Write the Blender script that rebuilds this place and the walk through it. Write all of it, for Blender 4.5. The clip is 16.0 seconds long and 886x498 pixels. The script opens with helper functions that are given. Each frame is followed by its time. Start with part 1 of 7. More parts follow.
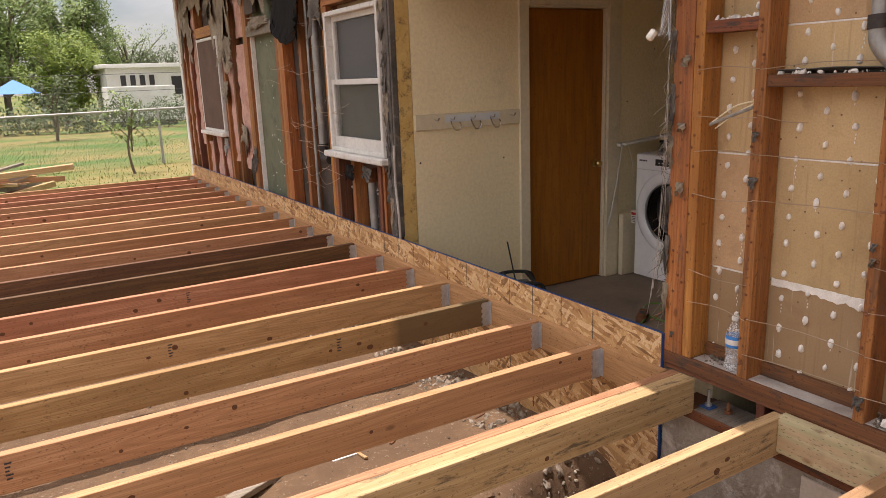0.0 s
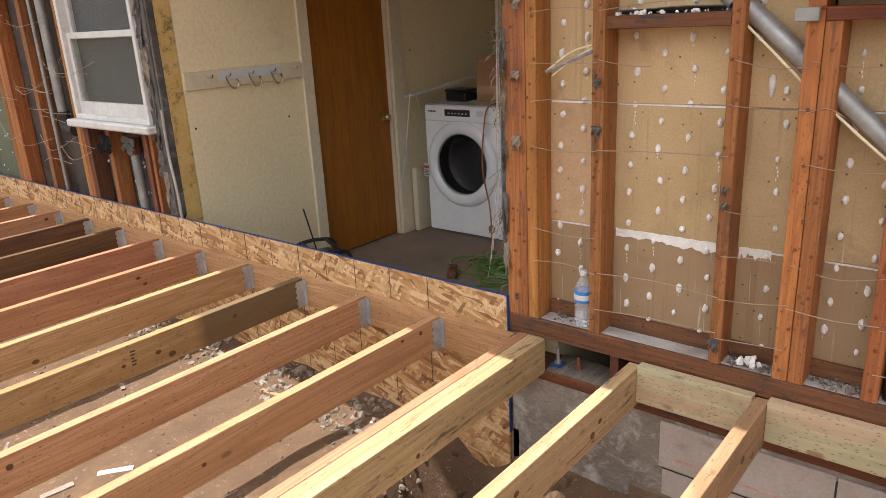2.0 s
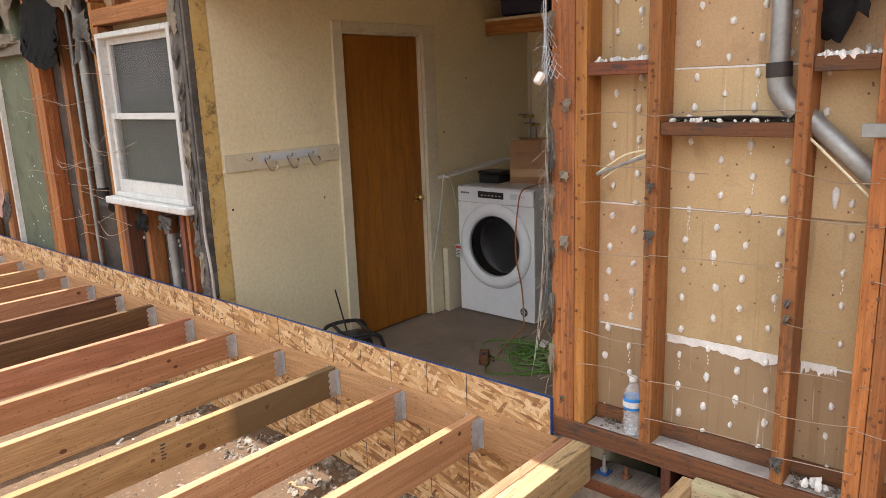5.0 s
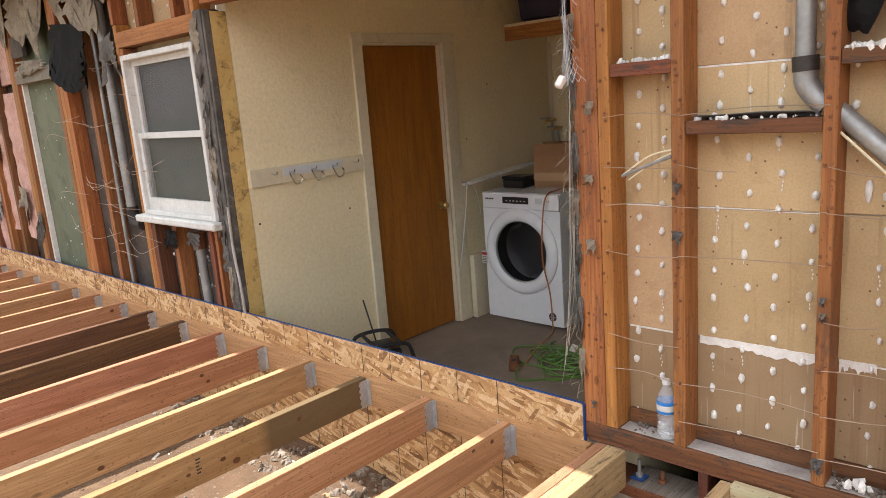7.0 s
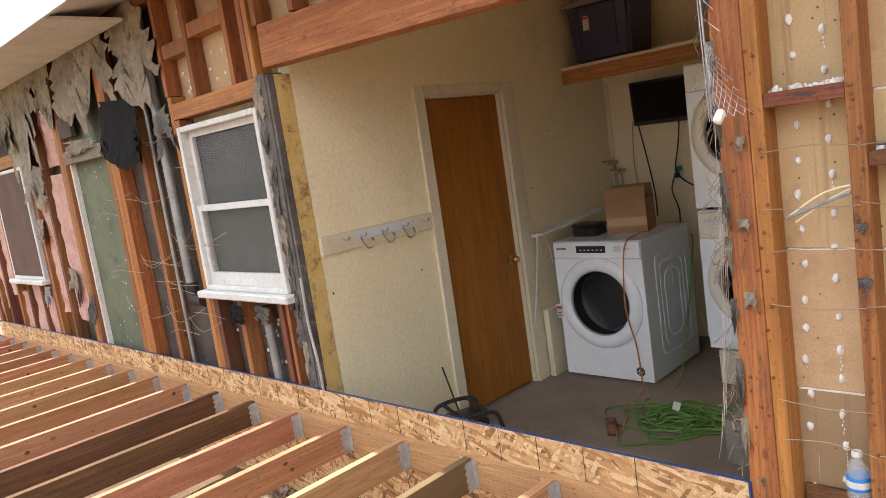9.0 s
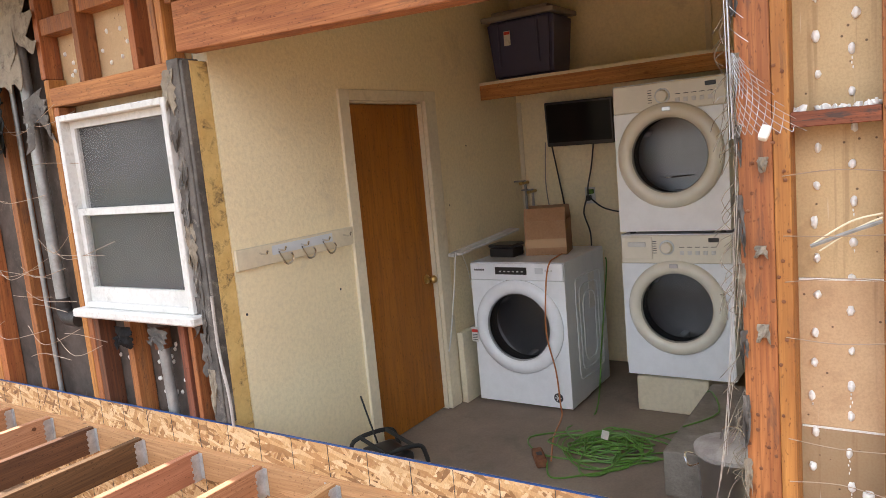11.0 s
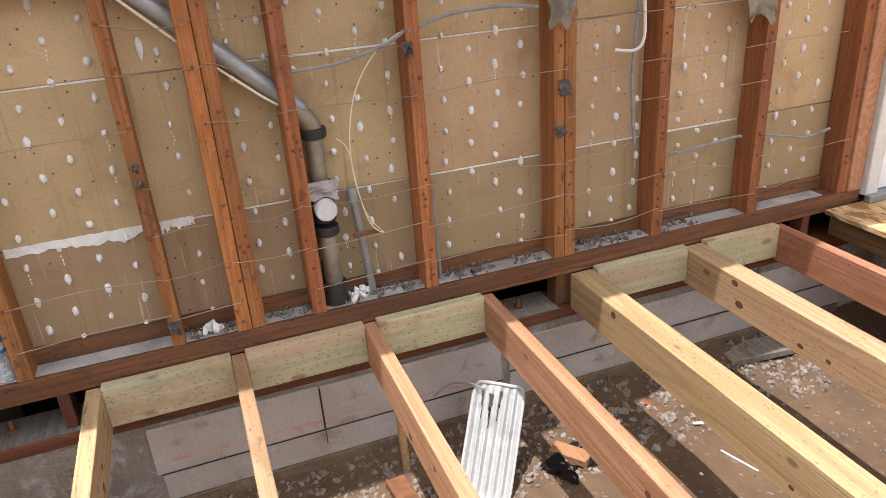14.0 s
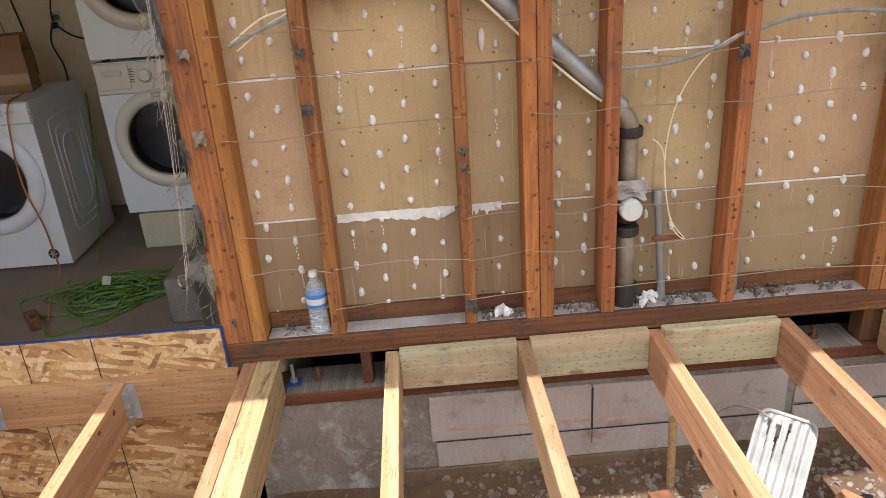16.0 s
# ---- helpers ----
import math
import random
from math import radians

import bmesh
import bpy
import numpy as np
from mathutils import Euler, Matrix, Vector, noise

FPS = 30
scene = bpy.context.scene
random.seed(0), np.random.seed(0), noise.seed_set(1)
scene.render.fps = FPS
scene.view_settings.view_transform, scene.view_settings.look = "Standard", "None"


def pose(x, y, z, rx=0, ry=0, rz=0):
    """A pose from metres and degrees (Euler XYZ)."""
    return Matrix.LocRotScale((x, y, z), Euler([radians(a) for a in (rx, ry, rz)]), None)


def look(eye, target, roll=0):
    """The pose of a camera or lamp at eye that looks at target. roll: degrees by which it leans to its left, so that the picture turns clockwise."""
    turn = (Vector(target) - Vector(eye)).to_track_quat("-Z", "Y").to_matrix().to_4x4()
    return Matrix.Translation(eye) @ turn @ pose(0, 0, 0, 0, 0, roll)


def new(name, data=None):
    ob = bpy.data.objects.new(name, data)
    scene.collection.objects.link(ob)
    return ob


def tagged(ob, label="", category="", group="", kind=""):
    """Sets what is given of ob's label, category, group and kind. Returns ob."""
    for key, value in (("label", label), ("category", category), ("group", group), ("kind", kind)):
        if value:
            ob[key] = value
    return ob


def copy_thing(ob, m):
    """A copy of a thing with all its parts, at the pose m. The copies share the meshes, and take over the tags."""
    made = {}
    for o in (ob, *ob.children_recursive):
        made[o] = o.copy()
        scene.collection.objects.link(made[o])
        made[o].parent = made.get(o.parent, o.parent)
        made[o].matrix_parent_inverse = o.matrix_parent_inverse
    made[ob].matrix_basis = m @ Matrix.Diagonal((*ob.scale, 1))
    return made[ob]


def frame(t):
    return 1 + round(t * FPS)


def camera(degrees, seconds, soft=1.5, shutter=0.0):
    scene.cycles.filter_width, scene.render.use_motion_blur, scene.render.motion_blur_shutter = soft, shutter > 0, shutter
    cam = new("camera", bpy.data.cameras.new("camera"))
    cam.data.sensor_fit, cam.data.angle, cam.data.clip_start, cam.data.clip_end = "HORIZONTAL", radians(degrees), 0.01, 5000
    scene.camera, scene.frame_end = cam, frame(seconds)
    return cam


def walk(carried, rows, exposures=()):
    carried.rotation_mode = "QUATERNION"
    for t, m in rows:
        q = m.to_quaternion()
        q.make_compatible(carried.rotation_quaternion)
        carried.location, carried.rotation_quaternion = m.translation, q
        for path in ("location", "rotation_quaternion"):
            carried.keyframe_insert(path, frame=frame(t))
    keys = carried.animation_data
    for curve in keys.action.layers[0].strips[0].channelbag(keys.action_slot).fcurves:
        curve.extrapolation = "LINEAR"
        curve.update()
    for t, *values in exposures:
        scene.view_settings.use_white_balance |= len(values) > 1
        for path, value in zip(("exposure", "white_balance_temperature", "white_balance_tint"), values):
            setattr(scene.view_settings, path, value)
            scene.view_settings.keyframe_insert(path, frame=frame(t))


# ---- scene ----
cam = camera(63.1, 16.0, soft=0.6)
PATH = [
    (0, (-2.137, -1.857, 1.165), (-1.143, -0.184, 0.701), -2.1),
    (0.5, (-2.079, -1.712, 1.212), (-0.943, -0.121, 0.789), -2.4),
    (1, (-2.099, -1.573, 1.235), (-0.738, -0.154, 0.872), -0.7),
    (1.5, (-2.153, -1.46, 1.214), (-0.736, -0.122, 0.764), -1.6),
    (2, (-2.103, -1.424, 1.162), (-0.648, -0.198, 0.546), -3.0),
    (2.5, (-2.025, -1.393, 1.141), (-0.573, -0.229, 0.41), -4.3),
    (3, (-1.992, -1.353, 1.127), (-0.559, -0.191, 0.354), -4.2),
    (3.5, (-2.024, -1.339, 1.17), (-0.583, -0.139, 0.476), -3.6),
    (4, (-2.03, -1.327, 1.233), (-0.571, -0.085, 0.663), -3.1),
    (4.5, (-2.057, -1.326, 1.257), (-0.591, -0.055, 0.773), -2.5),
    (5, (-2.09, -1.303, 1.264), (-0.628, -0.012, 0.824), -2.1),
    (7.5, (-2.082, -1.298, 1.269), (-0.696, 0.086, 0.864), -5.9),
    (8, (-2.036, -1.254, 1.277), (-0.686, 0.176, 0.908), -7.4),
    (8.5, (-2.083, -1.1, 1.286), (-0.725, 0.334, 0.972), -8.6),
    (8.7, (-2.103, -1.001, 1.291), (-0.729, 0.423, 0.998), -8.7),
    (10.8, (-2.09, -0.396, 1.322), (-0.476, 0.761, 1.087), -5.4),
    (11, (-2.096, -0.37, 1.305), (-0.445, 0.725, 1.034), -5.2),
    (11.5, (-2.087, -0.405, 1.275), (-0.347, 0.465, 0.809), -5.1),
    (12, (-2.056, -0.494, 1.202), (-0.262, 0.056, 0.511), -6.0),
    (12.5, (-2.034, -0.592, 1.165), (-0.231, -0.315, 0.344), -6.4),
    (13, (-2.026, -0.628, 1.204), (-0.233, -0.6, 0.318), -6.6),
    (13.5, (-2.019, -0.751, 1.207), (-0.25, -1.057, 0.324), -5.2),
    (14, (-2.044, -0.902, 1.18), (-0.32, -1.491, 0.356), -4.2),
    (14.5, (-2.035, -0.934, 1.195), (-0.344, -1.635, 0.39), -3.3),
    (15, (-2.018, -0.844, 1.197), (-0.27, -1.402, 0.401), -3.1),
    (15.5, (-2.014, -0.732, 1.191), (-0.195, -0.991, 0.401), -3.7),
    (16, (-1.998, -0.617, 1.188), (-0.158, -0.664, 0.404), -4.1),
]
walk(cam, [(t, look(eye, target, roll)) for t, eye, target, roll in PATH],
     exposures=[(0.0, -0.55, 7000, 19), (1.5, -0.10, 6550, 14), (3.0, -0.25, 6350, 12), (5.0, 0.1, 6300, 11), (8.0, 0.1, 6250, 11), (8.7, 0.2, 6200, 11), (11.0, 0.6, 6000, 11),
                (11.6, 0.5, 6000, 11), (12.5, 0.05, 6000, 11), (13.5, -0.25, 6050, 11), (14.5, -0.35, 6100, 11), (16.0, -0.13, 6150, 11)])

# ---- world, sun, exposure ----
SUN_WAY = Vector((0.13, -0.2, -1.0)).normalized()
sun = new("sun", bpy.data.lights.new("sun", "SUN"))
sun.data.energy, sun.data.angle, sun.data.color = 8.6, radians(0.6), (1.0, 0.965, 0.91)
sun.matrix_world = Matrix.Translation((0, 0, 12)) @ SUN_WAY.to_track_quat("-Z", "Y").to_matrix().to_4x4()

world = bpy.data.worlds.new("sky")
scene.world = world
world.use_nodes = True
wn = world.node_tree
wn.nodes.clear()
w_out = wn.nodes.new("ShaderNodeOutputWorld")
w_bg = wn.nodes.new("ShaderNodeBackground")
w_sky = wn.nodes.new("ShaderNodeTexSky")
w_sky.sky_type = "NISHITA"
w_sky.sun_disc = False
w_sky.sun_elevation = math.asin(-SUN_WAY.z)
w_sky.sun_rotation = math.atan2(-SUN_WAY.x, -SUN_WAY.y)
w_sky.air_density, w_sky.dust_density = 1.0, 1.5
w_tc = wn.nodes.new("ShaderNodeTexCoord")
w_map = wn.nodes.new("ShaderNodeMapping")
w_map.inputs["Scale"].default_value = (1.0, 1.0, 2.6)
w_noise = wn.nodes.new("ShaderNodeTexNoise")
w_noise.inputs["Scale"].default_value, w_noise.inputs["Detail"].default_value = 2.4, 9.0
w_ramp = wn.nodes.new("ShaderNodeValToRGB")
w_ramp.color_ramp.elements[0].position, w_ramp.color_ramp.elements[1].position = 0.36, 0.56
w_mix = wn.nodes.new("ShaderNodeMix")
w_mix.data_type = "RGBA"
w_sep = wn.nodes.new("ShaderNodeSeparateXYZ")
wn.links.new(w_tc.outputs["Generated"], w_sep.inputs[0])
w_cie = wn.nodes.new("ShaderNodeValToRGB")
w_cie.color_ramp.elements[0].color, w_cie.color_ramp.elements[1].color = (0.31, 0.315, 0.325, 1), (1.03, 1.02, 1.0, 1)
w_cie.color_ramp.elements[0].position, w_cie.color_ramp.elements[1].position = 0.05, 0.75
wn.links.new(w_sep.outputs["Z"], w_cie.inputs["Fac"])
w_gain = wn.nodes.new("ShaderNodeVectorMath")
w_gain.operation = "SCALE"
w_gain.inputs["Scale"].default_value = 23.0
wn.links.new(w_cie.outputs["Color"], w_gain.inputs[0])
wn.links.new(w_gain.outputs[0], w_mix.inputs["B"])
wn.links.new(w_tc.outputs["Generated"], w_map.inputs["Vector"])
wn.links.new(w_map.outputs["Vector"], w_noise.inputs["Vector"])
wn.links.new(w_noise.outputs["Fac"], w_ramp.inputs["Fac"])
wn.links.new(w_ramp.outputs["Color"], w_mix.inputs["Factor"])
wn.links.new(w_sky.outputs["Color"], w_mix.inputs["A"])
wn.links.new(w_mix.outputs["Result"], w_bg.inputs["Color"])
w_bg.inputs["Strength"].default_value = 0.15
wn.links.new(w_bg.outputs["Background"], w_out.inputs["Surface"])


# ---- materials ----
class Nodes:
    """A small helper to write node trees."""

    def __init__(self, name):
        self.mat = bpy.data.materials.new(name)
        self.mat.use_nodes = True
        self.t = self.mat.node_tree
        self.bsdf = self.t.nodes["Principled BSDF"]
        self.coord = None

    def n(self, kind, **values):
        node = self.t.nodes.new(kind)
        for k, v in values.items():
            node.inputs[k.replace("_", " ")].default_value = v
        return node

    def link(self, a, b):
        self.t.links.new(a, b)

    def place(self, spread=9.0):
        """Object coordinates, shifted at random from object to object."""
        if self.coord is None:
            tc, info = self.n("ShaderNodeTexCoord"), self.n("ShaderNodeObjectInfo")
            mul = self.n("ShaderNodeMath")
            mul.operation = "MULTIPLY"
            mul.inputs[1].default_value = spread
            self.link(info.outputs["Random"], mul.inputs[0])
            add = self.n("ShaderNodeVectorMath")
            self.link(tc.outputs["Object"], add.inputs[0])
            self.link(mul.outputs[0], add.inputs[1])
            self.coord, self.random = add.outputs[0], info.outputs["Random"]
        return self.coord

    def scaled(self, s, rot=(0, 0, 0)):
        m = self.n("ShaderNodeMapping")
        m.inputs["Scale"].default_value = s if isinstance(s, tuple) else (s, s, s)
        m.inputs["Rotation"].default_value = [radians(a) for a in rot]
        self.link(self.place(), m.inputs["Vector"])
        return m.outputs[0]

    def noise(self, s, detail=4.0, rough=0.55, dist=0.0, rot=(0, 0, 0)):
        x = self.n("ShaderNodeTexNoise", Scale=1.0, Detail=detail, Roughness=rough, Distortion=dist)
        self.link(self.scaled(s, rot), x.inputs["Vector"])
        return x.outputs["Fac"]

    def voronoi(self, s, feature="F1", rot=(0, 0, 0), out="Distance"):
        x = self.n("ShaderNodeTexVoronoi", Scale=1.0)
        x.feature = feature
        self.link(self.scaled(s, rot), x.inputs["Vector"])
        return x.outputs[out]

    def ramp(self, fac, *stops):
        r = self.n("ShaderNodeValToRGB")
        e = r.color_ramp.elements
        while len(e) < len(stops):
            e.new(0.5)
        for k, (p, c) in zip(e, stops):
            k.position = p
            k.color = (c, c, c, 1) if isinstance(c, (int, float)) else (*c, 1)
        self.link(fac, r.inputs["Fac"])
        return r.outputs["Color"]

    def mix(self, fac, a, b, mode="MIX"):
        m = self.n("ShaderNodeMix")
        m.data_type, m.blend_type = "RGBA", mode
        for sock, v in ((m.inputs["Factor"], fac), (m.inputs["A"], a), (m.inputs["B"], b)):
            if isinstance(v, (int, float)):
                sock.default_value = v
            elif isinstance(v, tuple):
                sock.default_value = (*v, 1)
            else:
                self.link(v, sock)
        return m.outputs["Result"]

    def vary(self, colour, amount=0.25, hue=0.02):
        """Object-to-object change of value and hue."""
        h = self.n("ShaderNodeHueSaturation")
        self.place()
        for name, mid, a in (("Value", 1.0, amount), ("Hue", 0.5, hue)):
            r = self.n("ShaderNodeMapRange")
            r.inputs["To Min"].default_value, r.inputs["To Max"].default_value = mid - a, mid + a
            if name == "Hue":
                f = self.n("ShaderNodeMath")
                f.operation = "FRACT"
                m = self.n("ShaderNodeMath")
                m.operation = "MULTIPLY"
                m.inputs[1].default_value = 7.31
                self.link(self.random, m.inputs[0])
                self.link(m.outputs[0], f.inputs[0])
                self.link(f.outputs[0], r.inputs["Value"])
            else:
                self.link(self.random, r.inputs["Value"])
            self.link(r.outputs["Result"], h.inputs[name])
        self.link(colour, h.inputs["Color"])
        return h.outputs["Color"]

    def finish(self, colour, rough=0.8, metal=0.0, bump=None, strength=0.3, dist=0.004, spec=0.4):
        b = self.bsdf
        if isinstance(colour, tuple):
            b.inputs["Base Color"].default_value = (*colour, 1)
        else:
            self.link(colour, b.inputs["Base Color"])
        if isinstance(rough, (int, float)):
            b.inputs["Roughness"].default_value = rough
        else:
            self.link(rough, b.inputs["Roughness"])
        b.inputs["Metallic"].default_value = metal
        b.inputs["Specular IOR Level"].default_value = spec
        if bump is not None:
            bn = self.n("ShaderNodeBump")
            bn.inputs["Strength"].default_value, bn.inputs["Distance"].default_value = strength, dist
            self.link(bump, bn.inputs["Height"])
            self.link(bn.outputs["Normal"], b.inputs["Normal"])
        return self.mat


def along(axis, a, c):
    return tuple(a if k == axis else c for k in "xyz")


def wood(name, light, dark, axis="x", grain=42.0, knots=0.75, rough=0.72, vary=0.18, blotch=None, stain=0.0, hue=0.012, flame=0.0, grey_from=None):
    """Sawn timber with its grain along one axis, knots and blotches."""
    m = Nodes(name)
    g1 = m.noise(along(axis, 1.1, grain), 6, 0.6, 0.6)
    g2 = m.noise(along(axis, 3.0, grain * 5), 3, 0.6)
    col = m.mix(m.ramp(g1, (0.34, 0.0), (0.64, 1.0)), dark, light)
    col = m.mix(m.ramp(g2, (0.36, 0.5), (0.54, 0.0)), col, tuple(v * 0.6 for v in dark))
    big = m.noise(along(axis, 1.3, 5.0), 3, 0.5)
    col = m.mix(m.ramp(big, (0.42, 0.0), (0.68, 0.5)), col, blotch or tuple(v * 0.7 for v in dark))
    if flame:
        field = m.noise(along(axis, 0.45, 4.2), 2, 0.35, 0.3)
        rings = m.n("ShaderNodeMath")
        rings.operation = "MULTIPLY"
        rings.inputs[1].default_value = 120.0
        m.link(field, rings.inputs[0])
        wave = m.n("ShaderNodeMath")
        wave.operation = "SINE"
        m.link(rings.outputs[0], wave.inputs[0])
        col = m.mix(m.ramp(wave.outputs[0], (0.15, 0.0), (0.95, flame)), col, tuple(v * 0.75 for v in dark))
    speck = m.noise(along(axis, 60, 130.0), 2, 0.5)
    col = m.mix(m.ramp(speck, (0.63, 0.0), (0.70, 0.65)), col, tuple(v * 0.35 for v in dark))
    if knots:
        k = m.voronoi(along(axis, 4.5, 9.0))
        col = m.mix(m.ramp(k, (0.055, knots), (0.11, 0.0)), col, tuple(v * 0.28 for v in dark))
    if stain:
        s = m.noise(along(axis, 5.0, 26.0), 7, 0.72, 0.4)
        col = m.mix(m.ramp(s, (0.55, 0.0), (0.64, stain)), col, (0.05, 0.04, 0.035))
    if grey_from is not None:
        sep = m.n("ShaderNodeSeparateXYZ")
        m.link(m.n("ShaderNodeNewGeometry").outputs["Position"], sep.inputs[0])
        reach = m.n("ShaderNodeMapRange")
        reach.inputs["From Min"].default_value, reach.inputs["From Max"].default_value = grey_from - 0.03, grey_from + 0.03
        reach.inputs["To Max"].default_value = 0.85
        m.link(sep.outputs["X"], reach.inputs["Value"])
        col = m.mix(reach.outputs["Result"], col, (0.13, 0.08, 0.04))
    col = m.vary(col, vary, hue)
    return m.finish(col, m.ramp(g1, (0.3, rough - 0.08), (0.7, rough + 0.12)), bump=g2, strength=0.45, dist=0.003)


def spotted(name, base, second, scale=3.0, fine=60.0, rough=0.85, bump=0.3, dist=0.004, dirt=None, dirt_at=0.6, dirt_amount=0.5, metal=0.0, vary=0.0, spec=0.4):
    """A surface with blotches, fine grain and dirt."""
    m = Nodes(name)
    a, f = m.noise(scale, 6, 0.6), m.noise(fine, 4, 0.6)
    col = m.mix(m.ramp(a, (0.35, 0.0), (0.65, 1.0)), base, second)
    col = m.mix(m.ramp(f, (0.3, 0.22), (0.6, 0.0)), col, tuple(v * 0.5 for v in second))
    if dirt:
        d = m.noise(scale * 2.3, 8, 0.7, 0.4)
        col = m.mix(m.ramp(d, (dirt_at - 0.05, 0.0), (dirt_at + 0.1, dirt_amount)), col, dirt)
    if vary:
        col = m.vary(col, vary, 0.008)
    return m.finish(col, m.ramp(a, (0.3, max(rough - 0.08, 0.02)), (0.7, min(rough + 0.08, 1))), metal, f, bump, dist, spec)


def osb(name):
    """Pressed flakes lying over one another in several directions."""
    m = Nodes(name)
    col = None
    for i, (rot, s) in enumerate((((15, 4, 8), (14.0, 12.0, 62.0)), ((-48, 4, -9), (14.0, 12.0, 66.0)), ((58, 5, 10), (14.0, 12.0, 62.0)), ((-12, 3, 5), (14.0, 11.0, 58.0)))):
        v = m.n("ShaderNodeTexVoronoi", Scale=1.0, Randomness=1.0)
        turned = m.n("ShaderNodeMapping")
        turned.inputs["Rotation"].default_value = [radians(q) for q in rot]
        m.link(m.place(), turned.inputs["Vector"])
        wide = m.n("ShaderNodeMapping")
        wide.inputs["Scale"].default_value = s
        m.link(turned.outputs[0], wide.inputs["Vector"])
        m.link(wide.outputs[0], v.inputs["Vector"])
        sep = m.n("ShaderNodeSeparateColor")
        m.link(v.outputs["Color"], sep.inputs[0])
        c = m.ramp(sep.outputs[0], (0.0, (0.15, 0.066, 0.025)), (0.2, (0.41, 0.205, 0.076)), (0.55, (0.61, 0.365, 0.158)), (1.0, (0.80, 0.575, 0.33)))
        if col is None:
            col, h = c, sep.outputs[1]
        else:
            col = m.mix(m.ramp(sep.outputs[2], (0.45, 0.0), (0.5, 0.9)), col, c)
    g = m.noise((40, 220, 90), 3)
    col = m.mix(m.ramp(g, (0.35, 0.3), (0.6, 0.0)), col, (0.2, 0.1, 0.04))
    b = m.noise(2.0, 5)
    col = m.mix(m.ramp(b, (0.5, 0.0), (0.75, 0.35)), col, (0.32, 0.19, 0.09))
    return m.finish(col, 0.7, bump=h, strength=0.35, dist=0.003)


def plain(name, colour, rough=0.5, metal=0.0, coat=0.0, spec=0.5):
    m = Nodes(name)
    f = m.noise(14, 5, 0.6)
    c = m.mix(m.ramp(f, (0.4, 0.0), (0.75, 0.25)), colour, tuple(v * 0.72 for v in colour))
    m.bsdf.inputs["Coat Weight"].default_value = coat
    return m.finish(c, rough, metal, spec=spec)


def glass(name, tint, rough=0.02):
    m = Nodes(name)
    m.bsdf.inputs["Transmission Weight"].default_value = 1.0
    m.bsdf.inputs["IOR"].default_value = 1.45
    d = m.noise(5, 6, 0.6)
    return m.finish(tint, m.ramp(d, (0.45, rough), (0.7, rough + 0.12)))


FIR_PINK = wood("fir_pink", (0.51, 0.262, 0.142), (0.375, 0.165, 0.078), knots=0.6, vary=0.14, blotch=(0.32, 0.125, 0.058), flame=0.45)
FIR_YELLOW = wood("fir_yellow", (0.521, 0.365, 0.197), (0.419, 0.266, 0.122), knots=0.75, blotch=(0.419, 0.226, 0.109), flame=0.6)
FIR_TAN = wood("fir_tan", (0.56, 0.325, 0.168), (0.415, 0.212, 0.095), knots=0.6, vary=0.12, blotch=(0.40, 0.19, 0.088), flame=0.4)
FIR_STAINED = wood("fir_stained", (0.50, 0.29, 0.145), (0.37, 0.188, 0.082), knots=0.6, vary=0.1, flame=0.45, grey_from=-0.62)
FIR_DARK = wood("fir_dark", (0.175, 0.088, 0.036), (0.090, 0.043, 0.018), knots=0.4, flame=0.4)
FIR_MOULD = wood("fir_mould", (0.62, 0.455, 0.25), (0.47, 0.31, 0.145), knots=0.5, stain=0.75, flame=0.4)
FIR_Y = wood("fir_ledger", (0.60, 0.315, 0.165), (0.46, 0.215, 0.10), axis="y", flame=0.4)


def treated():
    """Pressure-treated timber: green and pink bands along the grain, with rows of small incised dashes."""
    m = Nodes("treated_timber")
    g, band = m.noise(along("y", 2.0, 40), 5, 0.6), m.noise(along("y", 0.7, 13), 3, 0.5)
    col = m.mix(m.ramp(g, (0.35, 0.0), (0.65, 1.0)), (0.42, 0.345, 0.20), (0.56, 0.475, 0.30))
    col = m.mix(m.ramp(band, (0.50, 0.0), (0.62, 0.6)), col, (0.50, 0.30, 0.18))
    col = m.mix(m.ramp(m.noise(along("y", 1.4, 9), 4, 0.6), (0.50, 0.0), (0.66, 0.55)), col, (0.30, 0.33, 0.17))
    cut = m.voronoi(along("y", 42, 125))
    col = m.mix(m.ramp(cut, (0.16, 0.75), (0.26, 0.0)), col, (0.12, 0.15, 0.085))
    col = m.mix(m.ramp(m.voronoi(along("y", 5, 10)), (0.10, 0.7), (0.16, 0.0)), col, (0.24, 0.12, 0.055))
    col = m.mix(m.ramp(m.noise(3.5, 7, 0.7), (0.55, 0.0), (0.68, 0.4)), col, (0.13, 0.10, 0.07))
    return m.finish(m.vary(col, 0.12, 0.01), 0.75, bump=cut, strength=0.25, dist=0.002)


TREATED = treated()
STUD = wood("old_stud", (0.445, 0.180, 0.056), (0.27, 0.088, 0.027), axis="z", grain=34, knots=0.6, blotch=(0.14, 0.05, 0.022), rough=0.6, vary=0.12, stain=0.45, flame=0.35, hue=0.006)
STUD_ORANGE = wood("orange_stud", (0.55, 0.235, 0.062), (0.37, 0.13, 0.034), axis="z", grain=34, knots=0.6, rough=0.6, vary=0.1, stain=0.3, flame=0.35)
STUD_OLD = wood("weathered_stud", (0.243, 0.092, 0.036), (0.108, 0.038, 0.017), axis="z", grain=34, knots=0.4, blotch=(0.081, 0.042, 0.027), vary=0.25, stain=0.45, flame=0.3)
